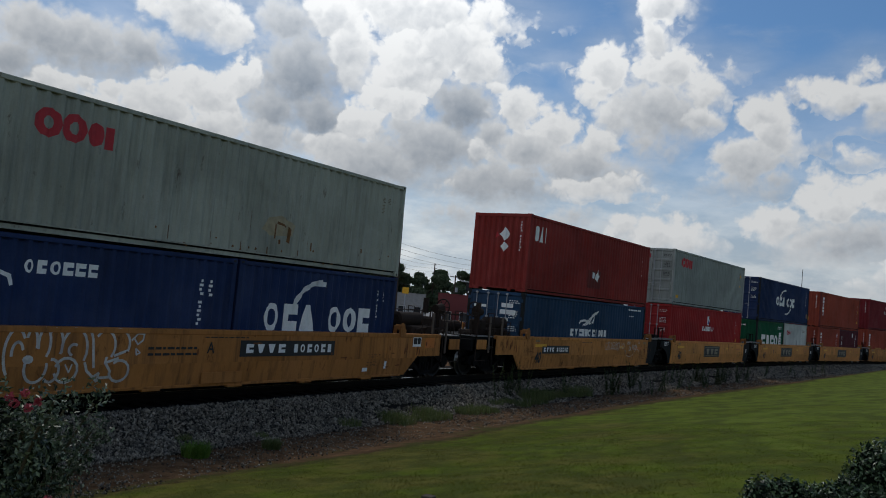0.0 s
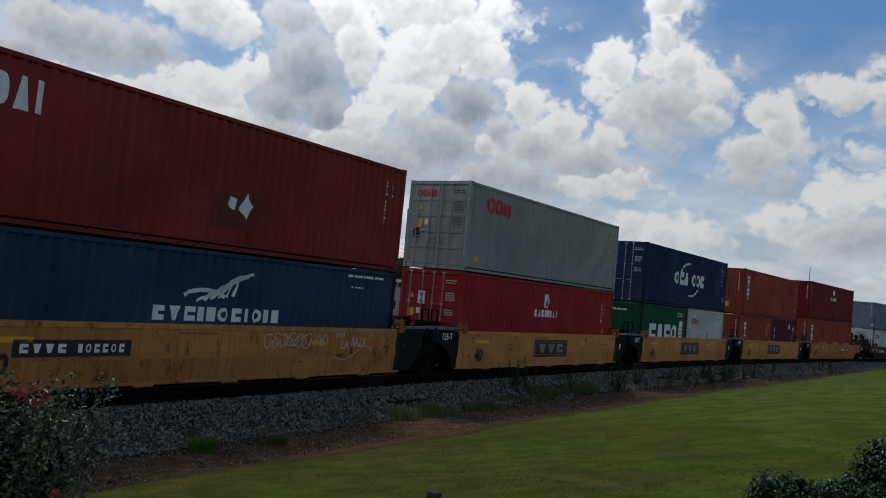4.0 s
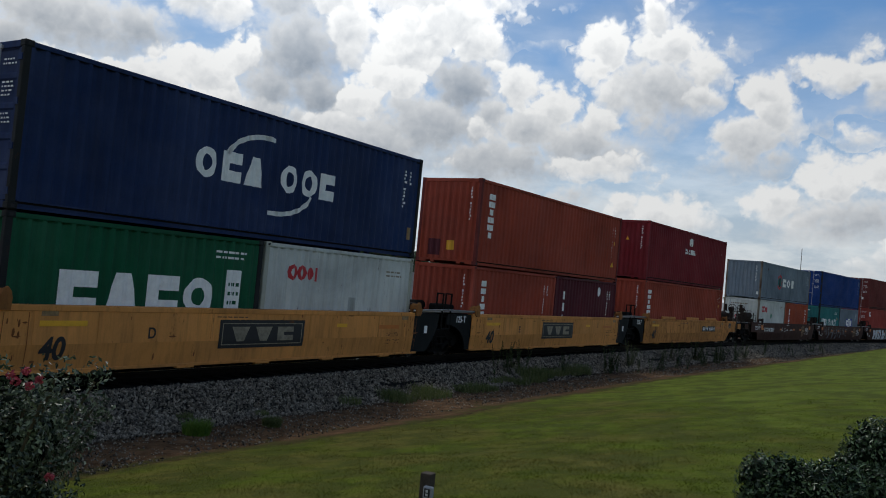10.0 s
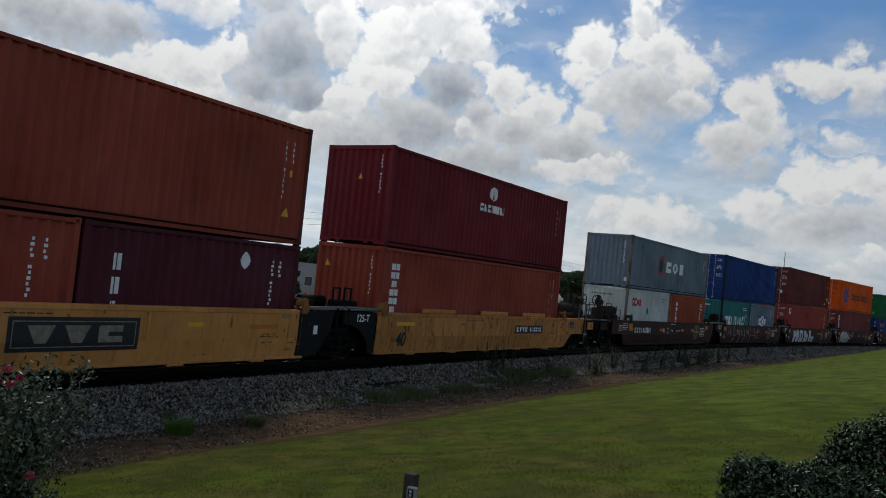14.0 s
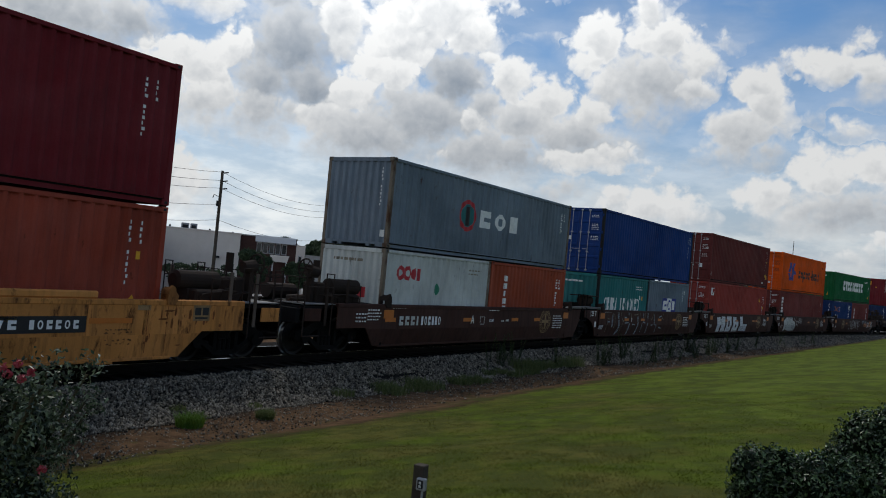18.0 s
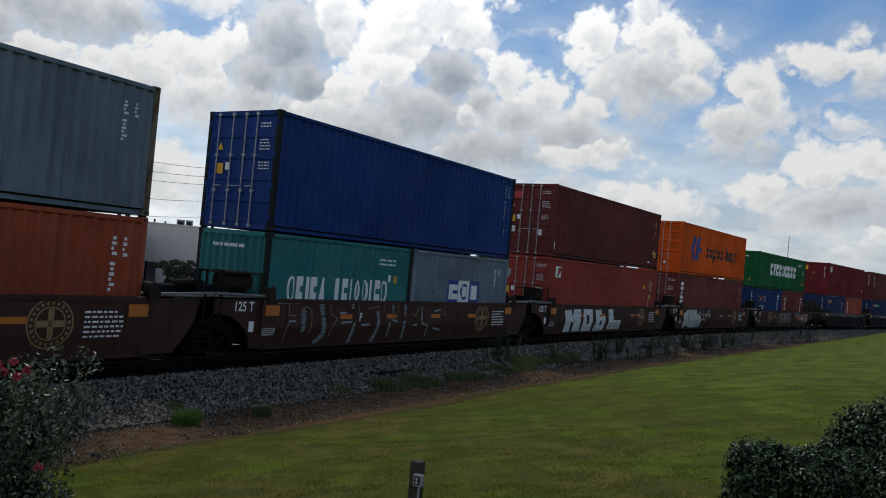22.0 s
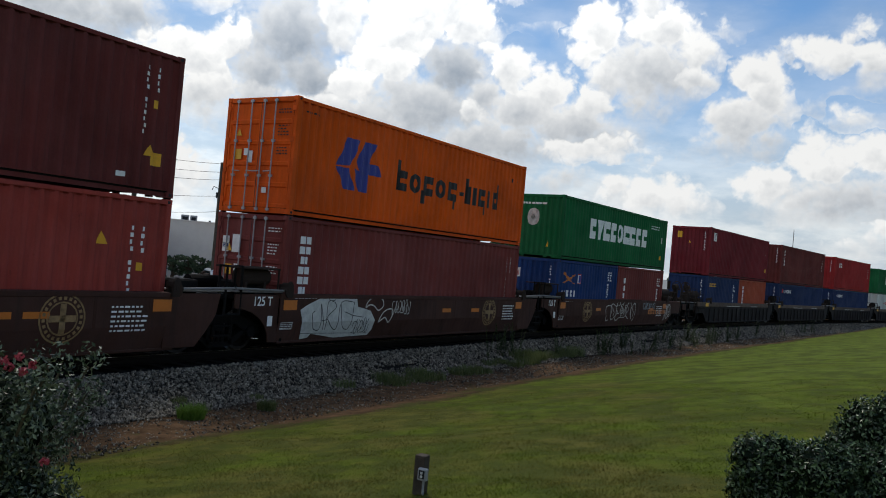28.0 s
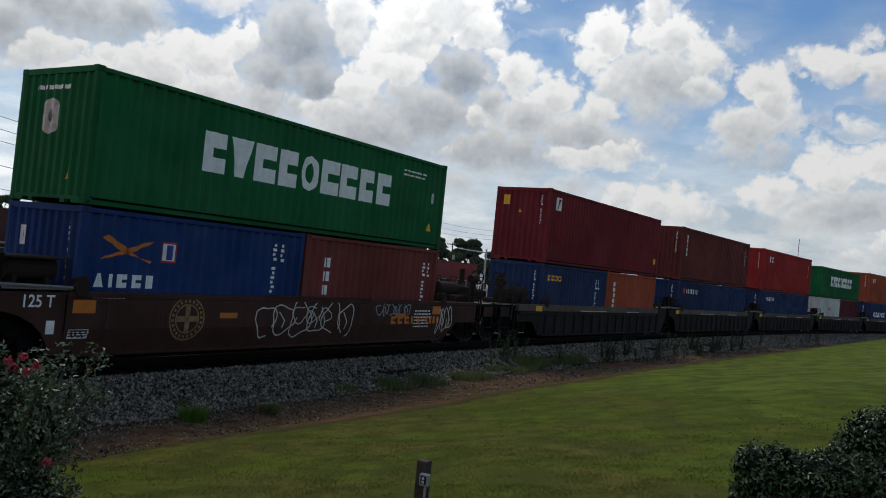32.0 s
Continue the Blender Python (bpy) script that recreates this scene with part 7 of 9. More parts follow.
        if key == "C5":
            mark_sill(car, squiggle(4.4, 0.42, 3.5, 0.88, 6, 41, 0.032, 0.1) + squiggle(5.6, 0.75, 1.4, 0.45, 3, 44, 0.026, 0.2), "m_cream", "graffiti")
            mark_sill(car, squiggle(8.9, 0.95, 1.6, 0.36, 6, 42, 0.035, 0.1), "m_ice", "graffiti")
            mark_sill(car, squiggle(12.0, 0.45, 0.8, 0.8, 4, 43, 0.035, 0.1), "m_cream", "graffiti")
            mark_sill(car, blocks(9.6, 0.72, 1.1, 0.22, "bbbi", 0.3) + blocks(10.9, 0.72, 1.2, 0.22, "hobhho", 0.3), "m_orange", "stencil")
            part("bent_lip", boxes((4.6, -1.53, DECK - 0.02, 8.6, -1.47, DECK + 0.05), bevel=0.015), M["brown_car"], car)
    u = UNIT["C1"]
    a = load(u, 0, FLOOR, L20, STD, "white", "white 20-foot container with red emblem and rusty posts", False, "rust_post")
    mark_side(a, hoop(0.85, 1.94, 0.21, 0.22, 0.12, 9) + hoop(1.22, 1.94, 0.20, 0.22, 0.12, 9) + disc(1.55, 1.93, 0.144, 0.180, 8) + rect(1.72, 1.74, 0.12, 0.36), "m_red", "wordmark")
    mark_side(a, [[(2.66, 1.5), (2.84, 1.32), (3.0, 1.5), (2.84, 1.7)]], "m_green", "placard")
    mark_side(a, lines(4.7, 2.05, 0.8, 0.24, 2, 1), "m_grey", "stencil")
    mark_end(a, hoop(0.95, 1.30, 0.16, 0.16, 0.09, 8) + hoop(1.28, 1.30, 0.15, 0.16, 0.09, 8) + rect(1.5, 1.14, 0.3, 0.3), "m_red", "wordmark")
    mark_end(a, [[(0.45, 1.32), (0.62, 1.12), (0.78, 1.32), (0.62, 1.5)]], "m_green", "placard")
    end_numbers(a, STD, "m_grey", True)
    b = load(u, GAP20, FLOOR, L20, STD, "rust", "rust-orange 20-foot container with white column of letters", False)
    mark_side(b, column(7.04 - GAP20, 2.2, 0.36, 1.6, 6), "m_white", "wordmark")
    side_numbers(b, 5.3, 2.2, 1.1)
    c = load(u, 0, FLOOR + STD, L40, STD, "steel_blue", "slate grey 40-foot container with oval emblem and pale lettering shapes", False, "rust_post")
    zb = FLOOR + STD
    mark_side(c, hoop(4.28, 4.31 - zb, 0.54, 0.52, 0.14, 24), "m_red", "oval_emblem")
    mark_side(c, disc(4.28, 4.31 - zb, 0.38, 0.37), "teal", "oval_emblem_field", 0.005)
    mark_side(c, rect(4.18, 3.98 - zb, 0.24, 0.62), "m_black", "oval_emblem_shape", 0.007)
    mark_side(c, blocks(5.08, 4.0 - zb, 2.65, 0.58, "boh", 0.32), "m_white", "wordmark")
    side_numbers(c, 11.4, 2.2, 0.8)
    end_numbers(c, STD)
    mark_end(c, rect(2.15, 0.3, 0.12, 0.2), "m_white", "placard")
    u = UNIT["C2"]
    a = load(u, 0, FLOOR, L20, STD, "teal", "teal 20-foot container with white lettering shapes", False, "post_dark")
    mark_side(a, blocks(0.82, 0.95, 1.42, 0.63, "cbiba", 0.2) + blocks(2.6, 0.95, 2.3, 0.63, "hbiooibc", 0.2), "m_white", "wordmark")
    mark_side(a, lines(4.5, 2.02, 1.0, 0.24, 2, 4) + rect(4.95, 1.55, 0.12, 0.2), "m_white", "stencil")
    mark_side(a, rect(5.2, 1.52, 0.16, 0.2), "m_yellow", "placard")
    end_numbers(a, STD, across=True)
    b = load(u, GAP20, FLOOR, L20, STD, "steel_blue", "blue-grey 20-foot container with a blue and white sign", False)
    x = 8.18 - GAP20
    mark_side(b, rect(x, 1.0, 2.1, 0.72), "m_blue", "sign_panel")
    mark_side(b, rect(x + 0.72, 1.0, 0.66, 0.72), "m_white", "sign_panel_middle", 0.005)
    mark_side(b, hoop(x + 1.05, 1.36, 0.24, 0.27, 0.09, 16), "m_blue", "sign_shape", 0.007)
    mark_side(b, blocks(x + 0.12, 1.1, 0.5, 0.48, "b", 0.1) + blocks(x + 1.52, 1.1, 0.4, 0.48, "h", 0.1), "m_white", "sign_shape", 0.007)
    side_numbers(b, 5.1, 2.2, 0.6)
    c = load(u, 0, FLOOR + STD, L40, HIGH, "ultramarine", "plain cobalt blue 40-foot container with scuffed doors", True, "post_dark")
    door_plates(c, 31)
    side_numbers(c, 11.5, 2.6, 1.2, "m_ice")
    mark_side(c, rect(11.6, 0.9, 0.12, 0.14), "m_yellow", "placard")
    u = UNIT["C3"]
    a = load(u, 0, FLOOR, L40, HIGH, "brick", "faded red 40-foot container with yellow warning triangle", True)
    door_plates(a, 41)
    mark_end(a, rect(0.35, 2.0, 0.3, 0.3), "m_ice", "placard", True)
    mark_side(a, rect(0.6, 2.1, 0.5, 0.45), "m_white", "sign_panel")
    mark_side(a, [[(0.65, 2.14), (0.85, 2.14), (1.05, 2.5), (0.85, 2.5)]], "brick", "sign_shape", 0.006)
    side_numbers(a, 11.25, 2.35, 1.5, tri=True)
    mark_side(a, [[(10.5, 1.9), (10.75, 1.9), (10.62, 2.15)]], "m_yellow", "placard")
    b = load(u, 0, FLOOR + HIGH, L40, HIGH, "brown", "dark brown 40-foot container with many door plates", True)
    door_plates(b, 42)
    mark_end(b, rect(0.5, 2.3, 0.42, 0.26), "m_red", "placard", True)
    mark_end(b, rect(0.45, 0.9, 0.22, 0.24) + rect(1.7, 0.8, 0.2, 0.24), "m_white", "placard", True)
    side_numbers(b, 11.3, 2.6, 1.4, tri=True)
    mark_side(b, rect(11.55, 0.6, 0.26, 0.26), "m_yellow", "placard")
    mark_side(b, rect(10.8, 0.3, 0.2, 0.1) + rect(0.2, 0.3, 0.12, 0.3), "m_white", "placard")
    u = UNIT["C4"]
    a = load(u, 0, FLOOR, L40, HIGH, "plum", "dusty plum red 40-foot container with white column of letters", True)
    door_plates(a, 51)
    mark_end(a, rect(0.6, 1.9, 0.28, 0.45) + rect(0.25, 1.9, 0.24, 0.4), "m_white", "placard", True)
    mark_end(a, rect(0.27, 2.0, 0.2, 0.12), "m_blue", "placard_print", True)
    mark_side(a, column(0.5, 2.5, 0.5, 1.5, 6), "m_white", "wordmark")
    side_numbers(a, 11.3, 2.5, 1.6)
    b = load(u, 0, FLOOR + HIGH, L40, HIGH, "orange", "orange 40-foot container with blue and black emblem shapes", True)
    door_plates(b, 52, "m_black")
    mark_end(b, rect(0.85, 1.25, 0.18, 0.3) + rect(1.45, 0.5, 0.16, 0.14), "m_white", "placard", True)
    zb = FLOOR + HIGH
    mark_side(b, [[(1.62, 1.45), (2.0, 2.22), (2.55, 2.22), (2.2, 1.5)], [(1.62, 1.42), (2.15, 1.42), (2.45, 0.86), (2.0, 0.86)],
                  [(2.45, 1.66), (2.72, 2.22), (3.25, 2.22), (2.95, 1.62)], [(2.45, 1.66), (3.4, 1.66), (3.55, 1.36), (2.62, 1.36)], [(2.35, 1.45), (2.95, 1.36), (2.95, 0.86), (2.6, 0.86)]], "m_blue", "emblem")
    mark_side(b, blocks(4.28, 1.12, 3.3, 0.58, "bobob", 0.18) + rect(4.28, 1.12, 0.2, 0.86) + rect(5.6, 0.86, 0.16, 0.4) + rect(7.35, 0.86, 0.18, 0.4)
              + rect(7.78, 1.34, 0.24, 0.12) + blocks(8.12, 1.12, 2.2, 0.58, "hibib", 0.25) + rect(8.12, 1.12, 0.18, 0.82) + rect(10.15, 1.12, 0.17, 0.86) + rect(9.3, 0.86, 0.16, 0.3), "m_black", "wordmark")
    mark_side(b, lines(0.35, 2.55, 0.5, 0.1, 1, 3) + rect(11.2, 2.2, 0.06, 0.14) + rect(11.6, 2.2, 0.08, 0.18), "m_black", "stencil")
    u = UNIT["C5"]
    a = load(u, 0, FLOOR, L20, STD, "cobalt", "blue 20-foot container with an orange crossed emblem", False)
    zb = FLOOR
    mark_side(a, [[(0.5, 2.40 - zb), (0.62, 2.46 - zb), (1.12, 2.20 - zb), (1.06, 2.10 - zb)], [(1.06, 2.2 - zb), (1.12, 2.1 - zb), (1.68, 2.0 - zb), (1.6, 1.95 - zb)],
                  [(0.48, 1.98 - zb), (1.02, 2.12 - zb), (1.1, 2.22 - zb), (0.6, 2.06 - zb)], [(1.02, 2.2 - zb), (1.1, 2.12 - zb), (1.7, 2.40 - zb), (1.5, 2.38 - zb)]], "m_orange", "crossed_emblem")
    mark_side(a, rect(1.86, 1.64, 0.40, 0.42), "m_red", "placard")
    mark_side(a, rect(1.90, 1.68, 0.32, 0.34), "m_white", "placard_field", 0.005)
    mark_side(a, rect(2.0, 1.7, 0.13, 0.3), "m_blue", "placard_shape", 0.007)
    mark_side(a, blocks(0.38, 1.10, 1.35, 0.26, "aibbh", 0.22), "m_white", "wordmark")
    side_numbers(a, 5.05, 2.3, 1.2)
    end_numbers(a, STD)
    mark_end(a, rect(0.45, 1.75, 0.22, 0.38), "m_white", "placard")
    mark_end(a, rect(0.5, 1.82, 0.12, 0.2), "m_red", "placard_shape")
    b = load(u, GAP20, FLOOR, L20, STD, "plum", "brick red 20-foot container with a few white letters shapes", False)
    mark_side(b, column(6.85 - GAP20, 2.15, 0.3, 1.05, 3, 0.3), "m_white", "wordmark")
    side_numbers(b, 5.3, 2.2, 1.2)
    c = load(u, 0, FLOOR + STD, L40, STD, "green", "bright green 40-foot container with large white block shapes", False)
    mark_side(c, blocks(2.65, 1.02, 6.75, 0.86, "bwbbobbbb", 0.10), "m_white", "wordmark")
    mark_side(c, lines(10.0, 2.0, 1.2, 0.24, 2, 9), "m_white", "stencil")
    mark_side(c, rect(11.5, 1.35, 0.12, 0.3), "m_cream", "placard")
    mark_side(c, [[(11.4, 0.5), (11.6, 0.5), (11.5, 0.75)]], "m_yellow", "placard")
    mark_end(c, disc(1.05, 1.65, 0.29, 0.36), "m_cream", "round_emblem")
    mark_end(c, disc(1.05, 1.65, 0.10, 0.14), "green", "round_emblem_heart")
    mark_end(c, [[(1.7, 0.45), (1.85, 0.45), (1.82, 0.72)]], "m_yellow", "placard")
    end_numbers(c, STD, across=True)


def train_d():
    low20, tops = None, None
    for i, key in enumerate(("D1", "D2", "D3", "D4", "D5")):
        car = well_car("black", "rusty black ribbed well car unit", i > 0, i < 4)
        rolling(car, UNIT[key])
        mark_sill(car, rect(-0.9, 1.14, 0.5, 0.2), "m_yellow", "reflector", -1.52)
        mark_sill(car, lines(3.0, 1.16, 2.6, 0.09, 1, i) + lines(8.0, 1.16, 1.6, 0.09, 1, i + 5), "m_cream", "graffiti", -1.52)
    u = UNIT["D1"]
    a = load(u, 0, FLOOR, L20, STD, "navy", "dark blue 20-foot container with yellow wordmark", False)
    mark_side(a, blocks(0.4, 1.95, 1.2, 0.22, "bboo", 0.2), "m_yellow", "wordmark")
    side_numbers(a, 5.0, 2.2, 1.2)
    end_numbers(a, STD)
    b = load(u, GAP20, FLOOR, L20, STD, "rust", "rust-orange 20-foot container with white column of letters", False)
    mark_side(b, column(0.8, 2.2, 0.36, 1.5, 6), "m_white", "wordmark")
    c = load(u, 0, FLOOR + STD, L40, HIGH, "maroon", "dark red 40-foot container with yellow plate", False)
    mark_end(c, rect(0.35, 2.2, 0.28, 0.38), "m_yellow", "placard")
    mark_end(c, [[(1.05, 1.9), (1.2, 1.9), (1.12, 2.05)]], "m_yellow", "placard")
    end_numbers(c, HIGH)
    mark_side(c, rect(0.6, 2.1, 0.4, 0.5), "m_white", "sign_panel")
    mark_side(c, [[(0.65, 2.15), (0.8, 2.15), (0.95, 2.55), (0.8, 2.55)]], "maroon", "sign_shape", 0.006)
    side_numbers(c, 11.6, 2.4, 1.0)
    mark_side(c, rect(11.7, 0.6, 0.2, 0.26), "m_yellow", "placard")
    for key, low, top, lab in (("D2", "navy", "brown", "dark brown"), ("D3", "navy", "red", "red"), ("D5", "navy", "rust", "rust-orange")):
        u = UNIT[key]
        a = load(u, 0, FLOOR, L40, STD, low, "blue 40-foot container with small white wordmark", False)
        mark_side(a, blocks(1.2, 1.9, 1.9, 0.26, "obhbbob", 0.2) if key != "D5" else blocks(2.5, 1.2, 4.0, 0.5, "cbacob", 0.16), "m_white", "wordmark")
        mark_side(a, rect(0.7, 1.9, 0.35, 0.3), "m_red", "emblem") if key == "D2" else None
        end_numbers(a, STD)
        c = load(u, 0, FLOOR + STD, L40, HIGH, top, lab + " 40-foot container with a yellow end plate", False)
        mark_end(c, rect(0.5, 0.25, 0.6, 0.3), "m_yellow", "placard")
        end_numbers(c, HIGH)
        mark_side(c, column(0.6, 2.55, 0.34, 1.2, 5), "m_white", "wordmark") if key == "D2" else mark_side(c, blocks(1.4, 2.0, 0.7, 0.4, "bb", 0.2), "m_white", "wordmark")
        side_numbers(c, 11.4, 2.4, 1.1)
    u = UNIT["D4"]
    a = load(u, 0, FLOOR, L20, STD, "white", "white 20-foot container with small red emblem", False)
    mark_side(a, blocks(2.6, 1.5, 0.9, 0.3, "oob", 0.2), "m_red", "wordmark")
    b = load(u, GAP20, FLOOR, L20, STD, "oxblood", "dark plum 20-foot container", False)
    c = load(u, 0, FLOOR + STD, L40, STD, "green", "bright green 40-foot container with large white block shapes", False)
    mark_side(c, blocks(2.65, 1.02, 6.75, 0.86, "bwbbobbbb", 0.10), "m_white", "wordmark")
    mark_end(c, disc(1.05, 1.65, 0.29, 0.36), "m_cream", "round_emblem")


train_a()
train_b()
train_c()
train_d()


# ---- plants ----
def leaf_cloud(points, normals, size, rng, fold=0.25):
    """Small folded leaves at the points, each two triangles leaning out along its normal."""
    n = len(points)
    a = rng.normal(size=(n, 3)) * 0.75 + normals
    a /= np.linalg.norm(a, axis=1, keepdims=True)
    b = np.cross(a, rng.normal(size=(n, 3)))
    b /= np.linalg.norm(b, axis=1, keepdims=True)
    c = np.cross(a, b)
    sz = (size * rng.uniform(0.6, 1.25, n))[:, None]
    v = np.stack([points - b * sz, points + c * sz * 0.45 + a * sz * fold, points + b * sz, points - c * sz * 0.45 + a * sz * fold], 1)
    k = 4 * np.arange(n)[:, None]
    t = np.concatenate([k + np.array([[0, 1, 2]]), k + np.array([[0, 2, 3]])], 0)
    return v.reshape(-1, 3), t


def lobes_points(lobes, count, rng, shell=0.55):
    """Points in the outer part of a heap of ellipsoids (cx, cy, cz, rx, ry, rz), with outward normals."""
    lobes = np.array(lobes, float)
    wts = lobes[:, 3] * lobes[:, 4] + lobes[:, 4] * lobes[:, 5] + lobes[:, 3] * lobes[:, 5]
    pick = rng.choice(len(lobes), count, p=wts / wts.sum())
    d = rng.normal(size=(count, 3))
    d /= np.linalg.norm(d, axis=1, keepdims=True)
    r = shell + (1.04 - shell) * rng.random(count) ** 0.6
    return lobes[pick, :3] + d * lobes[pick, 3:] * r[:, None], d


def foliage(name, lobes, count, size, mat, parent, seed, shell=0.55, floor=None):
    rng = np.random.default_rng(seed)
    p, d = lobes_points(lobes, count, rng, shell)
    if floor is not None:
        keep = p[:, 2] > floor
        p, d = p[keep], d[keep]
    v, t = leaf_cloud(p, d, size, rng)
    return part(name, quick_mesh(name, v, t), M[mat], parent)


def make_rose_bush():
    bush = thing("rose_bush", "leggy green rose bush with coral red flowers on the lawn", "bush")
    cx, cy, cz = ground_at(-28.5, 4.9)
    bush.location = (cx, cy, cz)
    rng = random.Random(21)
    tips = []
    for i in range(26):
        a, out = rng.uniform(0, 6.28), rng.uniform(0.2, 0.62)
        top = Vector((out * math.cos(a), out * math.sin(a), rng.uniform(1.0, 1.6)))
        mid = Vector((top.x * 0.45, top.y * 0.45, top.z * 0.55))
        foot = Vector((rng.uniform(-0.12, 0.12), rng.uniform(-0.12, 0.12), 0))
        part("stem", bent_rod(bmesh.new(), [foot, mid, top], 0.008, 5), M["twig"], bush)
        tips.append(top)
    lobes = [(0, 0, 0.72, 0.56, 0.56, 0.55), (0.12, 0, 1.16, 0.40, 0.40, 0.32), (0.30, 0.05, 0.55, 0.34, 0.34, 0.40), (-0.2, -0.1, 1.05, 0.45, 0.45, 0.4), (0.1, 0.1, 0.3, 0.42, 0.42, 0.3)]
    # added dark core: blocks light and paints the shade inside the bush
    foliage("inner_foliage", [(a, b, c, d * 0.72, e * 0.72, f * 0.8) for a, b, c, d, e, f in lobes], 2600, 0.05, "shade_leaf", bush, 15, 0.0, 0.02)
    foliage("foliage", lobes, 26000, 0.0175, "rose_leaf", bush, 5, 0.3, 0.03)
    sprigs = []
    for t in tips:
        for k in range(3):
            f = 0.78 + 0.12 * k
            sprigs.append((t.x * f, t.y * f, t.z * f + 0.02, 0.10, 0.10, 0.09))
    foliage("sprig_foliage", sprigs, 4800, 0.017, "rose_leaf", bush, 6, 0.1, 0.03)
    for i, (x, y, z) in enumerate(((0.30, -0.30, 1.55), (0.36, -0.28, 1.57), (0.33, -0.31, 1.52), (0.42, -0.26, 1.53), (0.39, -0.29, 1.50), (0.50, -0.22, 1.05), (0.02, -0.36, 1.62))):
        r = np.random.default_rng(50 + i)
        d = r.normal(size=(26, 3))
        d /= np.linalg.norm(d, axis=1, keepdims=True)
        v, t = leaf_cloud(np.array((x, y, z)) + d * 0.016, d, 0.015, r, 0.4)
        part("flower", quick_mesh("flower", v, t), M["petal"], bush, "coral red rose bloom")


def make_hedges():
    hedge = thing("clipped_hedge", "low clipped dark green glossy hedge on the lawn", "hedge")
    x, y, z = ground_at(25.6, 6.35)
    hedge.location = (x, y, z)
    hedge.rotation_euler = (0, 0, radians(-26))
    rng = random.Random(3)
    lobes = [(-0.36 + 0.14 * i, rng.uniform(-0.1, 0.1) + 0.02 * i, 0.36 + rng.uniform(-0.03, 0.03), 0.17, 0.26, 0.25) for i in range(7)]
    lobes += [(-0.36 + 0.14 * i, rng.uniform(-0.1, 0.1), 0.16, 0.18, 0.28, 0.2) for i in range(7)]
    # same added core of shade-coloured leaves within the hedge
    foliage("inner_foliage", [(a, b, c, d * 0.8, e * 0.8, f * 0.82) for a, b, c, d, e, f in lobes], 5000, 0.05, "shade_leaf", hedge, 18, 0.0, 0.0)
    foliage("foliage", lobes, 24000, 0.018, "hedge_leaf", hedge, 8, 0.35, 0.0)
    for i in range(16):
        p = Vector((rng.uniform(-0.4, 0.5), rng.uniform(-0.15, 0.15), 0))
        part("stem", rod(bmesh.new(), p, p + Vector((rng.uniform(-0.1, 0.1), rng.uniform(-0.1, 0.1), 0.4)), 0.012, 5, 0.004), M["bark"], hedge)
    shrub = thing("rounded_shrub", "taller rounded shrub with dark green and reddish leaves", "shrub")
    x, y, z = ground_at(30.3, 7.0)
    shrub.location = (x, y, z)
    shrub.rotation_euler = (0, 0, radians(-30))
    lobes = [(-0.10, 0, 0.54, 0.34, 0.36, 0.30), (0.22, 0.05, 0.66, 0.40, 0.40, 0.36), (-0.30, -0.05, 0.34, 0.24, 0.28, 0.26), (0.55, 0, 0.74, 0.42, 0.4, 0.46), (0.2, 0, 0.3, 0.6, 0.4, 0.3), (0.9, 0, 0.6, 0.5, 0.5, 0.5)]
    # shade core of the shrub, dark by colour
    foliage("inner_foliage", [(a, b, c, d * 0.82, e * 0.82, f * 0.84) for a, b, c, d, e, f in lobes], 6000, 0.055, "shade_leaf", shrub, 19, 0.0, 0.0)
    foliage("foliage", lobes, 30000, 0.018, "hedge_leaf", shrub, 9, 0.4, 0.0)
    foliage("reddish_shoots", [(0.22, -0.12, 0.50, 0.3, 0.3, 0.26), (0.5, -0.1, 0.55, 0.35, 0.3, 0.3)], 1300, 0.020, "red_leaf", shrub, 10, 0.8, 0.0)
    for i in range(18):
        p = Vector((rng.uniform(-0.3, 0.9), rng.uniform(-0.15, 0.15), 0))
        part("stem", rod(bmesh.new(), p, p + Vector((rng.uniform(-0.1, 0.1), rng.uniform(-0.1, 0.1), 0.55)), 0.014, 5, 0.004), M["bark"], shrub)


def blade_mesh(name, count, height, spread, width, seed, lean=0.5):
    rng = np.random.default_rng(seed)
    a = rng.random(count) * 6.28
    r = spread * np.sqrt(rng.random(count))
    base = np.stack([r * np.cos(a), r * np.sin(a), np.zeros(count)], 1)
    h = height * rng.uniform(0.45, 1.1, count)
    b = rng.random(count) * 6.28
    out = np.stack([np.cos(b), np.sin(b), np.zeros(count)], 1) * (lean * h * rng.random(count))[:, None]
    side = np.stack([-np.sin(b), np.cos(b), np.zeros(count)], 1) * width
    mid = base + out * 0.35 + np.stack([np.zeros(count), np.zeros(count), h * 0.6], 1)
    tip = base + out + np.stack([np.zeros(count), np.zeros(count), h], 1)
    v = np.stack([base - side, base + side, mid + side * 0.8, mid - side * 0.8, tip], 1).reshape(-1, 3)
    k = 5 * np.arange(count)[:, None]
    t = np.concatenate([k + np.array([[0, 1, 2]]), k + np.array([[0, 2, 3]]), k + np.array([[3, 2, 4]])], 0)
    return quick_mesh(name, v, t)


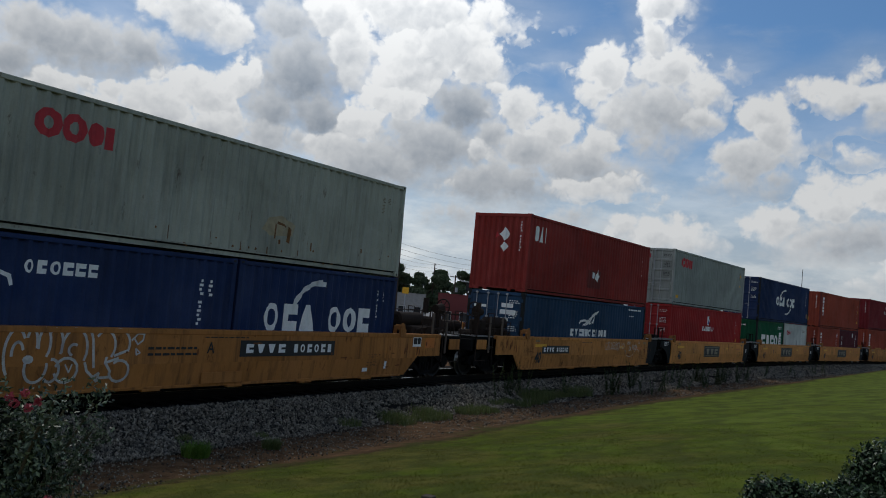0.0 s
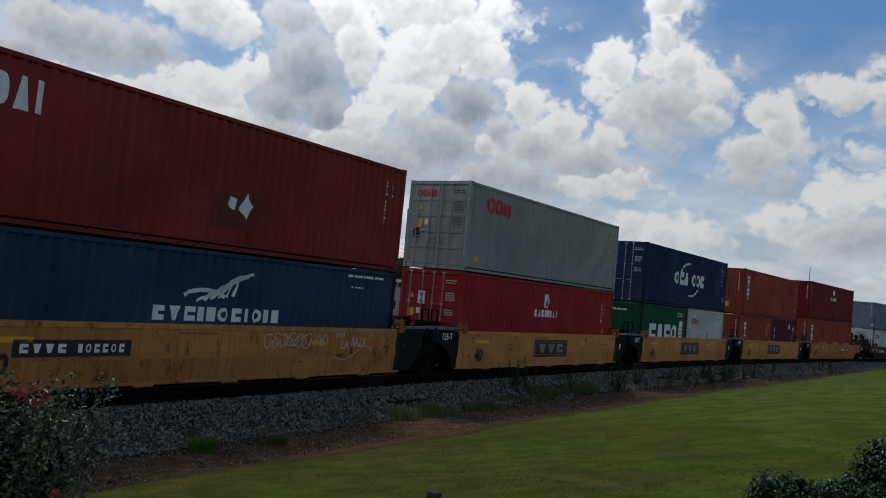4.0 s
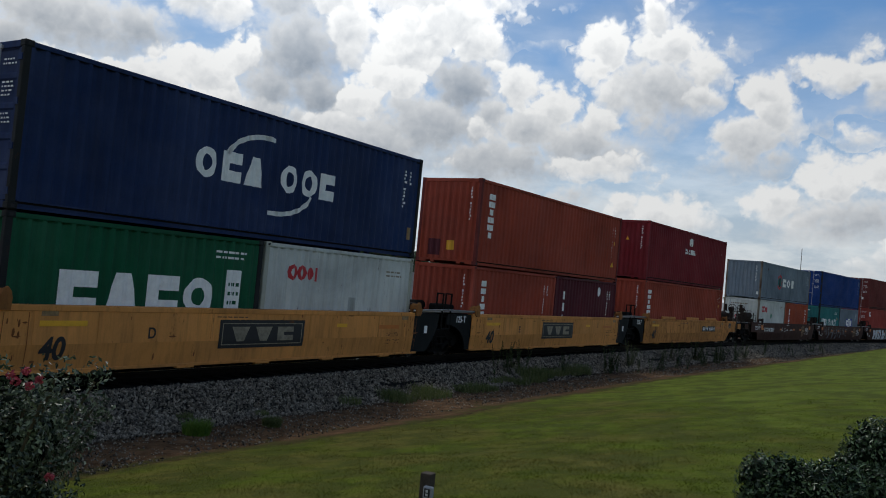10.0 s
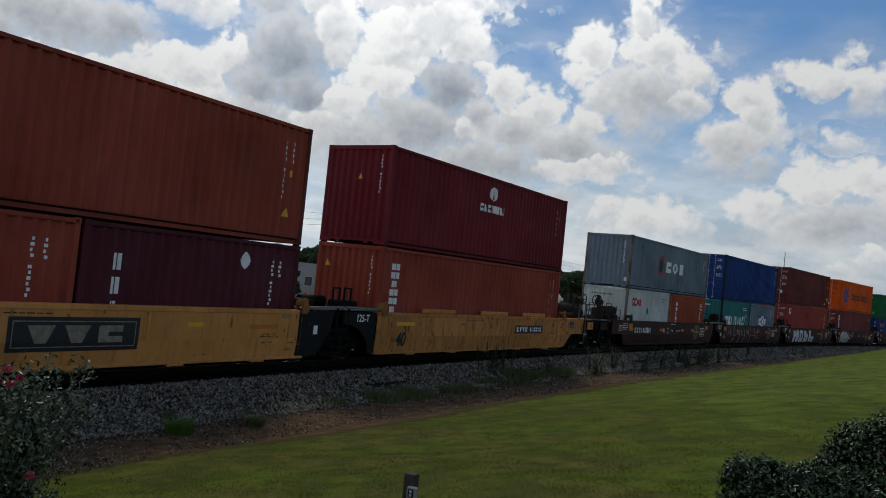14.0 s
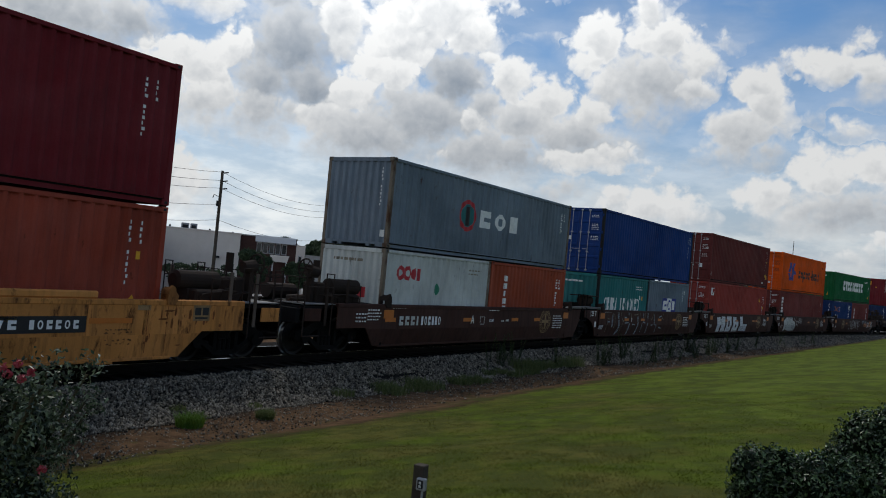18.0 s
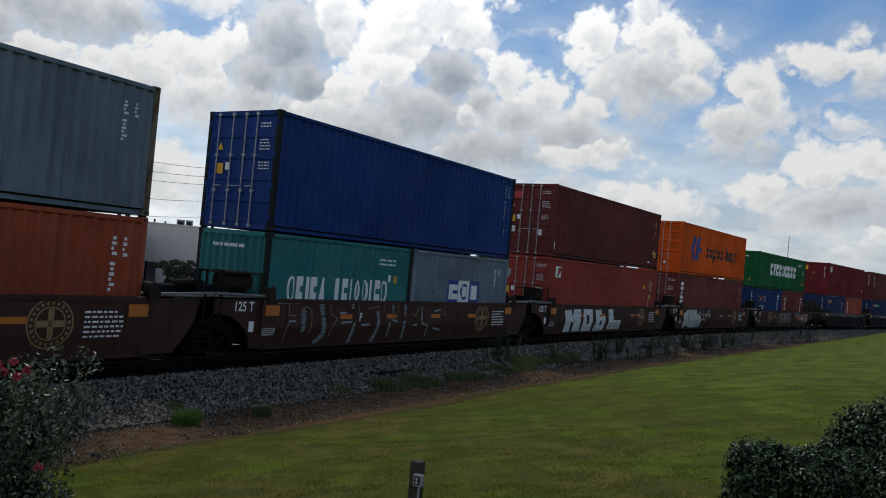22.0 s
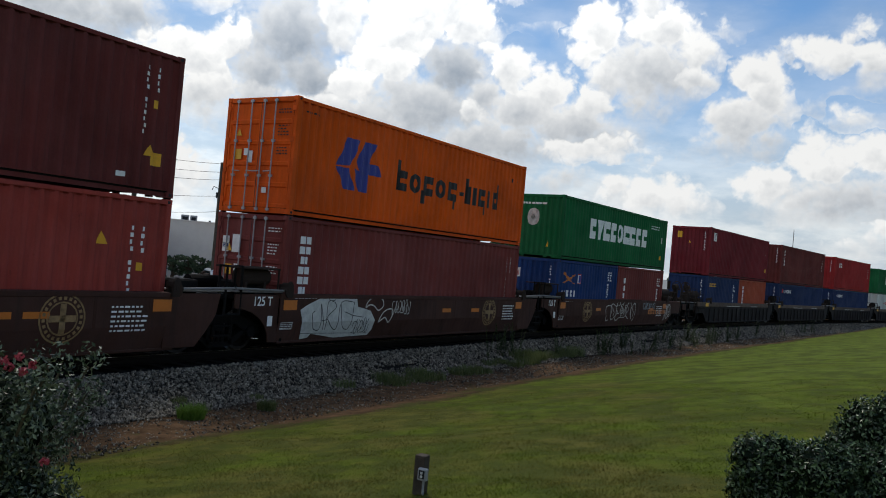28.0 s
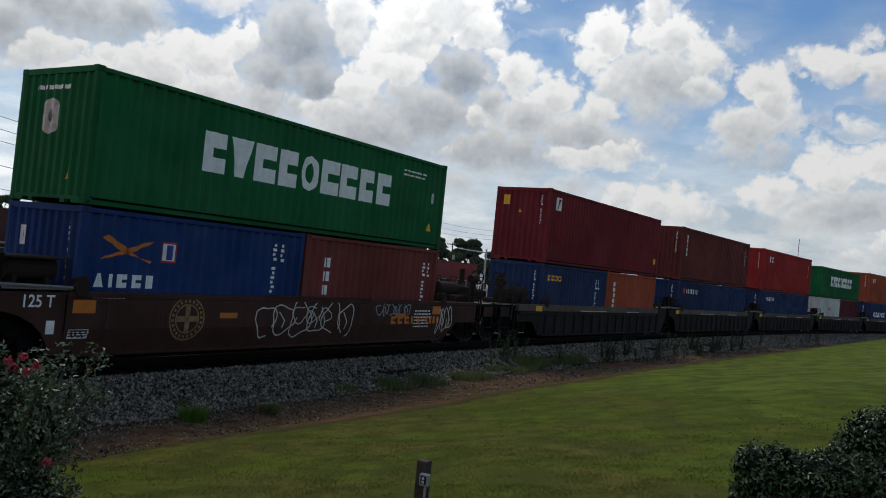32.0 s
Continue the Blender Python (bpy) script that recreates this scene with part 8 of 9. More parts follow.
def make_weeds():
    tuft = blade_mesh("foliage", 900, 0.27, 0.24, 0.005, 1, 1.1)
    low = blade_mesh("foliage", 260, 0.20, 0.34, 0.007, 2, 0.9)
    for az, el, scale, me, mat, lab in ((-15.5, -11.95, 1.0, tuft, "tuft", "bright green grass tuft in bare earth"), (-10.6, -11.2, 0.75, tuft, "weed", "dark green weed tuft in bare earth"),
                                        (-5.5, -9.35, 0.9, low, "weed", "low dark weed on the ballast foot"), (-11.4, -10.5, 0.5, low, "weed", "low dark weed on the ballast foot"),
                                        (-16.4, -10.9, 0.5, low, "weed", "small weed in the ballast")):
        w = thing("weed_clump", lab, "weed", "weeds by the track")
        w.location = on_ground(az, el)
        w.scale = (scale,) * 3
        part("foliage", me, M[mat], w)
    rng = random.Random(14)
    for i in range(16):
        s, q = 16.5 + rng.uniform(0, 9), 1.5 + rng.uniform(-0.2, 0.5)
        w = thing("weed_clump", "low spreading green weeds along the ballast foot", "weed", "weeds by the track")
        w.location = (*on_line(s, q), ground_z(s, q))
        w.rotation_euler = (0, 0, rng.uniform(0, 6))
        w.scale = (rng.uniform(0.8, 1.5),) * 3
        part("foliage", low, M["weed"], w)
    clump = blade_mesh("foliage", 420, 0.55, 0.50, 0.006, 5, 0.7)
    for i in range(9):
        s, q = rng.uniform(25.2, 30.0), rng.uniform(1.15, 1.75)
        w = thing("weed_clump", "knee-high grassy weeds on the ballast foot", "weed", "weeds by the track")
        w.location = (*on_line(s, q), ground_z(s, q) - 0.02)
        w.rotation_euler = (0, 0, rng.uniform(0, 6))
        w.scale = (rng.uniform(0.6, 1.1),) * 2 + (rng.uniform(0.35, 0.75),)
        part("foliage", clump, M["weed"], w)
    plumes = [stalk_mesh("foliage", k) for k in range(4)]
    spots = [(24.5, 1.1, 4), (25.6, 0.9, 4), (28.0, 1.5, 2), (31.2, 1.75, 3), (32.5, 1.5, 4), (33.8, 2.3, 2), (34.5, 1.3, 4), (36.5, 2.2, 3), (38.7, 2.4, 3), (40.0, 1.3, 4), (41.6, 2.3, 3), (43.4, 1.5, 6),
             (44.8, 2.0, 5), (47.0, 1.6, 5), (48.6, 1.9, 4), (51.5, 1.5, 4), (56.0, 1.3, 2), (62.0, 1.4, 3), (67.8, 1.4, 3), (70.5, 1.4, 2)]
    for s0, q0 in [(a, b) for a, b, c in spots for _ in range(c)]:
        s, q = s0 + rng.gauss(0, 0.35), q0 + rng.gauss(0, 0.12)
        w = thing("tall_weed", "tall slender dark green weed standing in the ballast", "weed", "tall weeds by the track")
        w.location = (*on_line(s, q), ground_z(s, q) - 0.02)
        w.rotation_euler = (rng.uniform(-0.1, 0.1), rng.uniform(-0.1, 0.1), rng.uniform(0, 6))
        k = rng.uniform(0.7, 1.2)
        w.scale = (k * rng.uniform(1.1, 1.8),) * 2 + (k,)
        part("foliage", rng.choice(plumes), M["stalk"], w)


def stalk_mesh(name, seed):
    """Two or three upright stems feathered with small narrow leaves."""
    rng = np.random.default_rng(200 + seed)
    verts = []
    for k in range(2 + seed % 2):
        foot, top = rng.uniform(-0.06, 0.06, 2), rng.uniform(-0.16, 0.16, 2)
        h = rng.uniform(0.75, 1.05)
        for i in range(110):
            f = rng.random() ** 0.8
            x, y = foot + (top - foot) * f
            a, n = rng.random() * 6.28, 0.13 * (1 - 0.75 * f) * rng.uniform(0.5, 1.0)
            out, side = np.array((math.cos(a), math.sin(a))), np.array((-math.sin(a), math.cos(a))) * 0.008
            z = h * f
            verts += [(x - side[0], y - side[1], z), (x + side[0], y + side[1], z), (x + out[0] * n, y + out[1] * n, z + n * 0.7)]
        for i in range(8):
            p, g = foot + (top - foot) * i / 8, foot + (top - foot) * (i + 1) / 8
            verts += [(p[0] - 0.006, p[1], h * i / 8), (p[0] + 0.006, p[1], h * i / 8), (g[0], g[1], h * (i + 1) / 8 + 0.01)]
    return quick_mesh(name, np.array(verts), np.arange(len(verts)).reshape(-1, 3))


def make_turf():
    """Mown grass on the near part of the lawn, as stuff."""
    rng = np.random.default_rng(17)
    count = 150000
    az = np.radians(rng.uniform(-26, 32, count))
    d = 4.6 + 15 * rng.random(count) ** 1.5
    x, y = d * np.sin(az), d * np.cos(az)
    pts = []
    for i in range(count):
        s, q = to_line(x[i], y[i])
        if q > 4.45 - 0.8 * min(1.0, max(0.0, (12.5 - s) / 5.5)) + rng.normal() * 0.2:
            rough = noise.noise((x[i] * 0.5, y[i] * 0.5, 0.3)) * 0.05 + noise.noise((x[i] * 2.1, y[i] * 2.1, 4.0)) * 0.02
            pts.append((x[i], y[i], ground_z(s, q) + rough - 0.004))
    p = np.array(pts)
    n = len(p)
    b = rng.random(n) * 6.28
    h = 0.019 * rng.uniform(0.4, 1.4, n)
    side = np.stack([-np.sin(b), np.cos(b), np.zeros(n)], 1) * 0.006
    tip = p + np.stack([np.cos(b) * h * 1.6, np.sin(b) * h * 1.6, h], 1)
    v = np.stack([p - side, p + side, tip], 1).reshape(-1, 3)
    me = quick_mesh("lawn_grass", v, np.arange(3 * n).reshape(-1, 3))
    me.materials.append(M["turf"])
    tagged(new("lawn_grass", me), "short mown green lawn grass blades", "grass", kind="stuff")


def make_post():
    post = thing("outlet_post", "short weathered timber post with an electric outlet box", "post")
    x, y, z = on_ground(0.45, -16.0)
    post.location = (x, y, z - 0.03)
    post.rotation_euler = (0, 0, radians(-28))
    h = math.hypot(x, y) * (math.tan(radians(16.0)) - math.tan(radians(13.5))) + 0.03
    part("timber_post", boxes((-0.052, -0.052, 0, 0.052, 0.052, h), bevel=0.006), M["timber"], post)
    part("conduit", rod(bmesh.new(), (0.062, -0.060, 0), (0.062, -0.060, h * 0.5), 0.012, 8), M["chrome"], post)
    ob = part("outlet_box", boxes((0.012, -0.10, h * 0.45, 0.105, -0.053, h * 0.74), bevel=0.008), M["chrome"], post, "grey metal outlet box")
    part("outlet_cover", boxes((0.030, -0.108, h * 0.50, 0.087, -0.100, h * 0.70), bevel=0.003), M["seal"], ob)
    for k in (0.555, 0.64):
        part("socket", boxes((0.046, -0.112, h * k - 0.012, 0.071, -0.108, h * k + 0.012), bevel=0.002), M["frame_white"], ob)


make_rose_bush()
make_hedges()
make_weeds()
make_post()
make_turf()


# ---- beyond the line ----
def facing(az, dist):
    """A pose on the far ground at that bearing whose -y side faces the lens."""
    x, y = dist * math.sin(radians(az)), dist * math.cos(radians(az))
    return pose(x, y, STREET, 0, 0, -az)


def wall_with_openings(w0, w1, z1, thick, openings):
    """A wall in the plane y = 0, thick behind it, with (x0, z0, x1, z1) openings left free."""
    xs = sorted({w0, w1, *[o[0] for o in openings], *[o[2] for o in openings]})
    zs = sorted({0.0, z1, *[o[1] for o in openings], *[o[3] for o in openings]})
    bm = bmesh.new()
    for a, b in zip(xs, xs[1:]):
        for c, d in zip(zs, zs[1:]):
            mx, mz = (a + b) / 2, (c + d) / 2
            if not any(o[0] < mx < o[2] and o[1] < mz < o[3] for o in openings):
                box(bm, a, 0, c, b, thick, d)
    bmesh.ops.remove_doubles(bm, verts=bm.verts[:], dist=0.001)
    return bm


def building(label, az, dist, half, depth, height, mat, openings, trim=True):
    b = thing("shop_building", label, "building")
    b.matrix_basis = facing(az, dist)
    part("front_wall", wall_with_openings(-half, half, height, 0.3, openings), M[mat], b)
    part("side_wall", boxes((-half, 0.3, 0, -half + 0.3, depth, height)), M[mat], b)
    part("side_wall", boxes((half - 0.3, 0.3, 0, half, depth, height)), M[mat], b)
    part("back_wall", boxes((-half + 0.3, depth - 0.3, 0, half - 0.3, depth, height)), M[mat], b)
    part("roof", boxes((-half + 0.3, 0.3, height - 0.45, half - 0.3, depth - 0.3, height - 0.25)), M["asphalt"], b)
    part("parapet_cap", boxes((-half - 0.06, -0.06, height, half + 0.06, 0.36, height + 0.10), bevel=0.02), M["concrete"] if trim else M[mat], b)
    for x0, z0, x1, z1 in openings:
        w = part("window", boxes((x0, 0.12, z0, x0 + 0.07, 0.2, z1), (x1 - 0.07, 0.12, z0, x1, 0.2, z1), (x0, 0.12, z1 - 0.07, x1, 0.2, z1), (x0, 0.12, z0, x1, 0.2, z0 + 0.07)), M["frame_white"], b)
        part("pane", boxes((x0 + 0.07, 0.15, z0 + 0.07, x1 - 0.07, 0.165, z1 - 0.07)), M["glass"], w)
        if x1 - x0 > 1.6:
            part("mullion", boxes(((x0 + x1) / 2 - 0.04, 0.11, z0, (x0 + x1) / 2 + 0.04, 0.21, z1)), M["frame_white"], w)
    return b


def make_buildings():
    shops = [(-4.6, 0.45, -3.1, 2.0), (-2.5, 0.45, -0.9, 2.0), (-0.5, 0.45, 1.1, 2.0), (1.45, 0.45, 2.9, 2.0), (3.1, 0.02, 3.9, 1.95), (4.15, 0.45, 5.1, 2.0)]
    b = building("single-storey brown brick shop row with a pale canopy", -28.3, 62.0, 5.6, 12, 4.45, "brickwall", shops, False)
    part("canopy", boxes((-5.5, -1.2, 2.26, 5.5, 0.0, 2.38), bevel=0.02), M["canopy"], b, "pale flat canopy")
    for x in (-5.3, -2.7, 1.28, 4.02, 5.35):
        part("canopy_post", boxes((x - 0.05, -1.15, 0, x + 0.05, -1.05, 2.26)), M["frame_white"], b)
    part("door_panel", boxes((3.16, 0.16, 0.06, 3.84, 0.19, 0.80)), M["frame_white"], b, "white lower door panel")
    sign = part("shop_sign", boxes((3.62, -0.08, 2.90, 4.60, 0.0, 3.58), bevel=0.01), M["frame_white"], b, "white shop sign with grey print bars")
    for z in (2.98, 3.14, 3.30, 3.44):
        part("sign_print", boxes((3.70, -0.092, z, 4.52, -0.082, z + 0.06)), M["m_grey"], sign)
    part("wall_lamp", boxes((4.95, -0.14, 3.10, 5.13, 0.0, 3.26), bevel=0.03), M["frame_white"], b)
    b = building("brown brick corner shop with gabled porch", -21.2, 62.0, 2.05, 9, 4.35, "brickwall", [(-1.3, 0.5, 0.2, 2.1)], False)
    g = bmesh.new()
    prism(g, [(-0.6, 1.9), (1.3, 1.9), (0.35, 2.75)], -1.2, 0.0)
    part("porch_gable", g, M["brickwall"], b)
    part("gable_trim", bent_rod(bmesh.new(), [(-0.65, -1.22, 1.88), (0.35, -1.22, 2.78), (1.35, -1.22, 1.88)], 0.06, 4), M["canopy"], b)
    for x in (-0.5, 1.15):
        part("porch_post", boxes((x, -1.15, 0, x + 0.1, -1.05, 1.9)), M["frame_white"], b)
    b = building("large cream stucco warehouse with rooftop units", -16.4, 66.0, 3.47, 22, 4.98, "stucco", [(-3.1, 0.1, -2.2, 2.1)], False)
    for x, w in ((-1.1, 0.62), (-0.4, 0.55)):
        u = part("rooftop_unit", boxes((x, 3.0, 4.75, x + w, 4.2, 5.55), bevel=0.03), M["chrome"], b, "grey rooftop air unit")
        part("vent_grille", boxes((x + 0.1, 2.98, 4.95, x + w - 0.1, 3.0, 5.40)), M["seal"], u)
    for x, h in ((-2.7, 5.35), (-1.9, 5.25), (1.1, 5.2), (2.9, 5.15)):
        part("roof_pipe", rod(bmesh.new(), (x, 1.0, 4.7), (x, 1.0, h), 0.07), M["seal"], b)
    part("wall_lamp", boxes((1.7, -0.15, 3.0, 2.0, 0.0, 3.15), bevel=0.02), M["seal"], b)
    wins = [(-0.92 + 0.49 * i, 3.66, -0.49 + 0.49 * i, 4.52) for i in range(5)]
    b = building("brown brick office end with a white fascia over upper windows", -11.5, 66.4, 2.2, 12, 4.95, "brickwall", wins)
    part("fascia", boxes((-1.04, -0.45, 4.56, 2.12, -0.02, 5.07), bevel=0.02), M["car_white"], b, "deep white fascia board")
    part("soffit", boxes((-1.02, -0.43, 4.52, 2.10, -0.02, 4.56)), M["canopy"], b)
    g = bmesh.new()
    prism(g, [(0.2, 3.62), (1.68, 3.62), (1.55, 3.10), (0.33, 3.10)], -0.9, -0.02)
    part("entrance_canopy", g, M["stucco"], b, "pale entrance canopy")
    for x in (0.4, 1.45):
        part("canopy_post", boxes((x, -0.85, 0, x + 0.1, -0.75, 3.10)), M["frame_white"], b)
    building("small pale flat-roofed hut", -9.3, 82.0, 0.45, 3, 4.65, "stucco", [(-0.2, 3.0, 0.2, 3.7)], False)
    low = [(-5.9 + 1.9 * i, 1.1, -4.9 + 1.9 * i, 2.3) for i in range(7)]
    building("long low pale concrete-block building", -5.0, 100.0, 6.9, 9, 3.78, "concrete", low, False)
    c = thing("station_canopy", "flat white canopy roof on steel posts", "canopy")
    c.matrix_basis = facing(-4.25, 116.0)
    part("canopy_roof", boxes((-2.0, -2.0, 4.62, 2.0, 2.0, 5.0), bevel=0.03), M["frame_white"], c)
    for x in (-1.5, 1.5):
        part("canopy_post", boxes((x - 0.1, -0.1, 0, x + 0.1, 0.1, 4.62)), M["chrome"], c)
    building("dark red roadside restaurant", 1.3, 112.0, 2.9, 10, 4.2, "sign_red", [(-2.2, 0.6, -0.9, 1.9), (0.2, 0.6, 1.6, 1.9)], False)
    sign = thing("yellow_sign", "small yellow roadside sign on a post", "sign")
    sign.matrix_basis = facing(-2.5, 96.5)
    part("sign_post", rod(bmesh.new(), (0, 0, 0), (0, 0, 3.75), 0.06), M["chrome"], sign)
    part("sign_board", boxes((-0.38, -0.08, 3.75, 0.38, 0.08, 4.5), bevel=0.02), M["m_yellow"], sign)


def pole(label, az, dist, top, arms, lean=0.0, r=0.14):
    p = thing("utility_pole", label, "utility pole", "utility poles")
    p.matrix_basis = facing(az, dist)
    h = EYE + dist * math.tan(radians(top)) - STREET
    part("pole_shaft", rod(bmesh.new(), (0, 0, 0), (lean, 0, h), r, 10, r * 0.75), M["timber"], p)
    for k in range(arms):
        z = h - 0.3 - 0.75 * k
        arm = part("crossarm", boxes((-0.9, -0.05, z - 0.06, 0.9, 0.05, z + 0.06), bevel=0.01), M["timber"], p)
        for x in (-0.8, -0.35, 0.35, 0.8):
            part("insulator", rod(bmesh.new(), (x, 0, z + 0.06), (x, 0, z + 0.22), 0.035, 6), M["frame_white"], arm)
    if arms:
        part("transformer", rod(bmesh.new(), (0.3, -0.1, h - 2.6), (0.3, -0.1, h - 1.9), 0.2, 12), M["chrome"], p)
    return p


def make_lines():
    stations = [(-34.0, 41.0), (-15.0, 60.0), (-7.15, 84.0), (-0.62, 140.0)]
    branch = [(-4.7, 80.0), (5.0, 112.0), (14.0, 180.0)]
    post = pole("weathered timber utility pole carrying wires", -15.0, 60.0, 5.2, 0, 0.0, 0.13)
    posts = [post, pole("weathered timber utility pole with side insulators", -7.15, 84.0, 3.85, 0, 0.0, 0.13), pole("thin timber utility pole with side insulators", -4.7, 80.0, 4.0, 0, 0.1, 0.11),
             pole("distant utility pole above the trees", -0.62, 140.0, 2.28, 0, 0.0, 0.13)]
    for p in posts:
        for z in (7.85, 7.25, 6.7):
            part("insulator", rod(bmesh.new(), (0.1, 0, z - STREET), (0.42, -0.05, z - STREET + 0.06), 0.05, 6), M["cable"], p)
    part("cable_joint", rod(bmesh.new(), (-0.16, -0.05, 5.45 - STREET), (-0.16, -0.05, 5.85 - STREET), 0.07, 8), M["cable"], post)
    part("street_lamp_arm", bent_rod(bmesh.new(), [(0, 0, 6.1 - STREET), (-0.42, -0.1, 6.25 - STREET), (-0.5, -0.1, 6.0 - STREET)], 0.03, 5), M["cable"], post)
    pole("tall dark timber pole without wires", -3.08, 45.0, 5.6, 0, -0.12, 0.10)
    pole("weathered timber utility pole with crossarm and wires", -34.0, 41.0, 7.4, 1)
    pole("tall plain timber pole without crossarms", -20.45, 45.0, 6.15, 0, 0.1, 0.15)
    pole("short timber pole with small lamps", -20.9, 43.0, 2.4, 0, 0.0, 0.12)
    pole("thin distant timber pole", -23.15, 95.0, 2.25, 0, 0.0, 0.12)
    pole("distant utility pole with crossarm", 17.1, 120.0, 3.35, 1, 0.0, 0.13)
    pole("thin grey radio mast", 23.7, 170.0, 3.9, 0, 0.0, 0.07)
    pole("distant utility pole with crossarm", 0.9, 125.0, 1.6, 1, 0.0, 0.12)
    for z, run in [(z, run) for z in (7.9, 7.3, 6.75, 5.6, 4.5) for run in (stations, branch) if run is stations or z > 6]:
        for (a0, d0), (a1, d1) in list(zip(run, run[1:]))[:1 if z == 5.6 else None]:
            p0 = Vector((d0 * math.sin(radians(a0)), d0 * math.cos(radians(a0)), z))
            p1 = Vector((d1 * math.sin(radians(a1)), d1 * math.cos(radians(a1)), z))
            pts = [p0.lerp(p1, i / 10) - Vector((0, 0, 0.7 * 4 * (i / 10) * (1 - i / 10))) for i in range(11)]
            w = bent_rod(bmesh.new(), pts, 0.013, 4)
            me = bpy.data.meshes.new("power_cable")
            w.to_mesh(me)
            w.free()
            me.materials.append(M["cable"])
            tagged(new("power_cable", me), "sagging black power cable between utility poles", "cable", "power cables")
    sig = thing("traffic_signal", "grey traffic signal mast with hanging signal heads", "traffic signal")
    sig.matrix_basis = facing(3.3, 92.0) @ pose(0, 0, 0.55)
    part("mast", rod(bmesh.new(), (0, 0, -0.56), (0, 0, 5.4), 0.14, 10, 0.1), M["chrome"], sig)
    part("arm", rod(bmesh.new(), (0, 0, 5.0), (-3.2, 0, 5.2), 0.08, 8, 0.05), M["chrome"], sig)
    for x in (-2.4, -1.3):
        hd = part("signal_head", boxes((x - 0.17, -0.12, 4.1, x + 0.17, 0.12, 5.05), bevel=0.03), M["seal"], sig)
        for k in range(3):
            part("lens", rod(bmesh.new(), (x, -0.12, 4.26 + 0.31 * k), (x, -0.16, 4.26 + 0.31 * k), 0.1, 10), M["seal"], hd)


def tree(az, dist, top, width, seed, label, count=8000, leaf=0.30, mat="tree_leaf"):
    t = thing("tree", label, "tree", "far trees")
    t.matrix_basis = facing(az, dist)
    h = EYE + dist * math.tan(radians(top)) - STREET
    rng = random.Random(seed)
    wood = rod(bmesh.new(), (0, 0, 0), (0.1, 0, h * 0.5), 0.04 * h ** 0.7 + 0.08, 8, 0.1)
    lobes = []
    for i in range(14):
        a = rng.uniform(0, 6.28)
        r = width * rng.uniform(0.15, 0.62)
        z = h * rng.uniform(0.38 if dist < 120 else 0.16, 0.82)
        rod(wood, (0.1, 0, h * rng.uniform(0.25, 0.5)), (r * math.cos(a), r * math.sin(a), z), 0.09, 5, 0.03)
        k = width * rng.uniform(0.20, 0.38)
        lobes.append((r * math.cos(a), r * math.sin(a), z, k, k, min(h - z, k * 0.55)))
    part("trunk", wood, M["bark"], t)
    foliage("inner_crown", [(x, y, z, k * 0.8, l * 0.8, m * 0.8) for x, y, z, k, l, m in lobes], count // (16 if dist < 120 else 6), leaf * 2.0, mat, t, seed + 300, 0.0)
    foliage("crown", lobes, count, leaf, mat, t, seed, 0.35)
    return t


def make_trees():
    far = "broad green tree far beyond the buildings"
    for i, (az, d, top, w) in enumerate(((-25.2, 105, 2.45, 4.6), (-23.6, 112, 1.7, 3.2), (-20.3, 110, 1.05, 1.8), (-28.6, 110, 2.2, 3.0), (-12.35, 60, 0.5, 1.75), (-9.5, 60, 0.12, 1.15), (-14.0, 118, 1.45, 1.5),
                                         (-11.2, 140, 1.4, 4.2), (-9.7, 140, 1.65, 4.2), (-8.2, 138, 1.95, 4.2), (-6.7, 140, 1.6, 4.2), (-5.4, 130, 2.6, 4.6), (-4.1, 130, 2.55, 4.6), (-2.6, 135, 2.15, 4.6), (-1.2, 140, 2.0, 4.4), (0.2, 150, 2.4, 4.5), (1.9, 160, 2.4, 4.2), (3.4, 150, 1.9, 4.5), (4.8, 150, 2.0, 4.5), (5.5, 160, 1.9, 5), (6.2, 150, 2.45, 4.5), (7.0, 158, 2.2, 5), (7.7, 148, 2.2, 4.6), (9.1, 150, 2.0, 4.5), (10.5, 150, 2.15, 5), (12.2, 155, 1.7, 5),
                                         (27.0, 150, 1.9, 6), (29.2, 145, 2.2, 6), (31.5, 150, 2.3, 6), (24.0, 160, 1.2, 6), (21.0, 165, 1.2, 6), (17.5, 170, 1.2, 6))):
        # trees past 120 m take the leaves with haze in their colour
        tree(az, d, top, w, 60 + i, far, **({"mat": "hazed_leaf"} if d > 120 else {"count": 16000, "leaf": 0.17}))
    for i, (az, d) in enumerate(((-17.6, 62.5), (-16.6, 62), (-15.6, 62.6), (-14.4, 61.5))):
        tree(az, d, -0.95 + 0.15 * (i % 2), 1.1, 90 + i, "low rounded shrub before the cream warehouse", 700, 0.12)


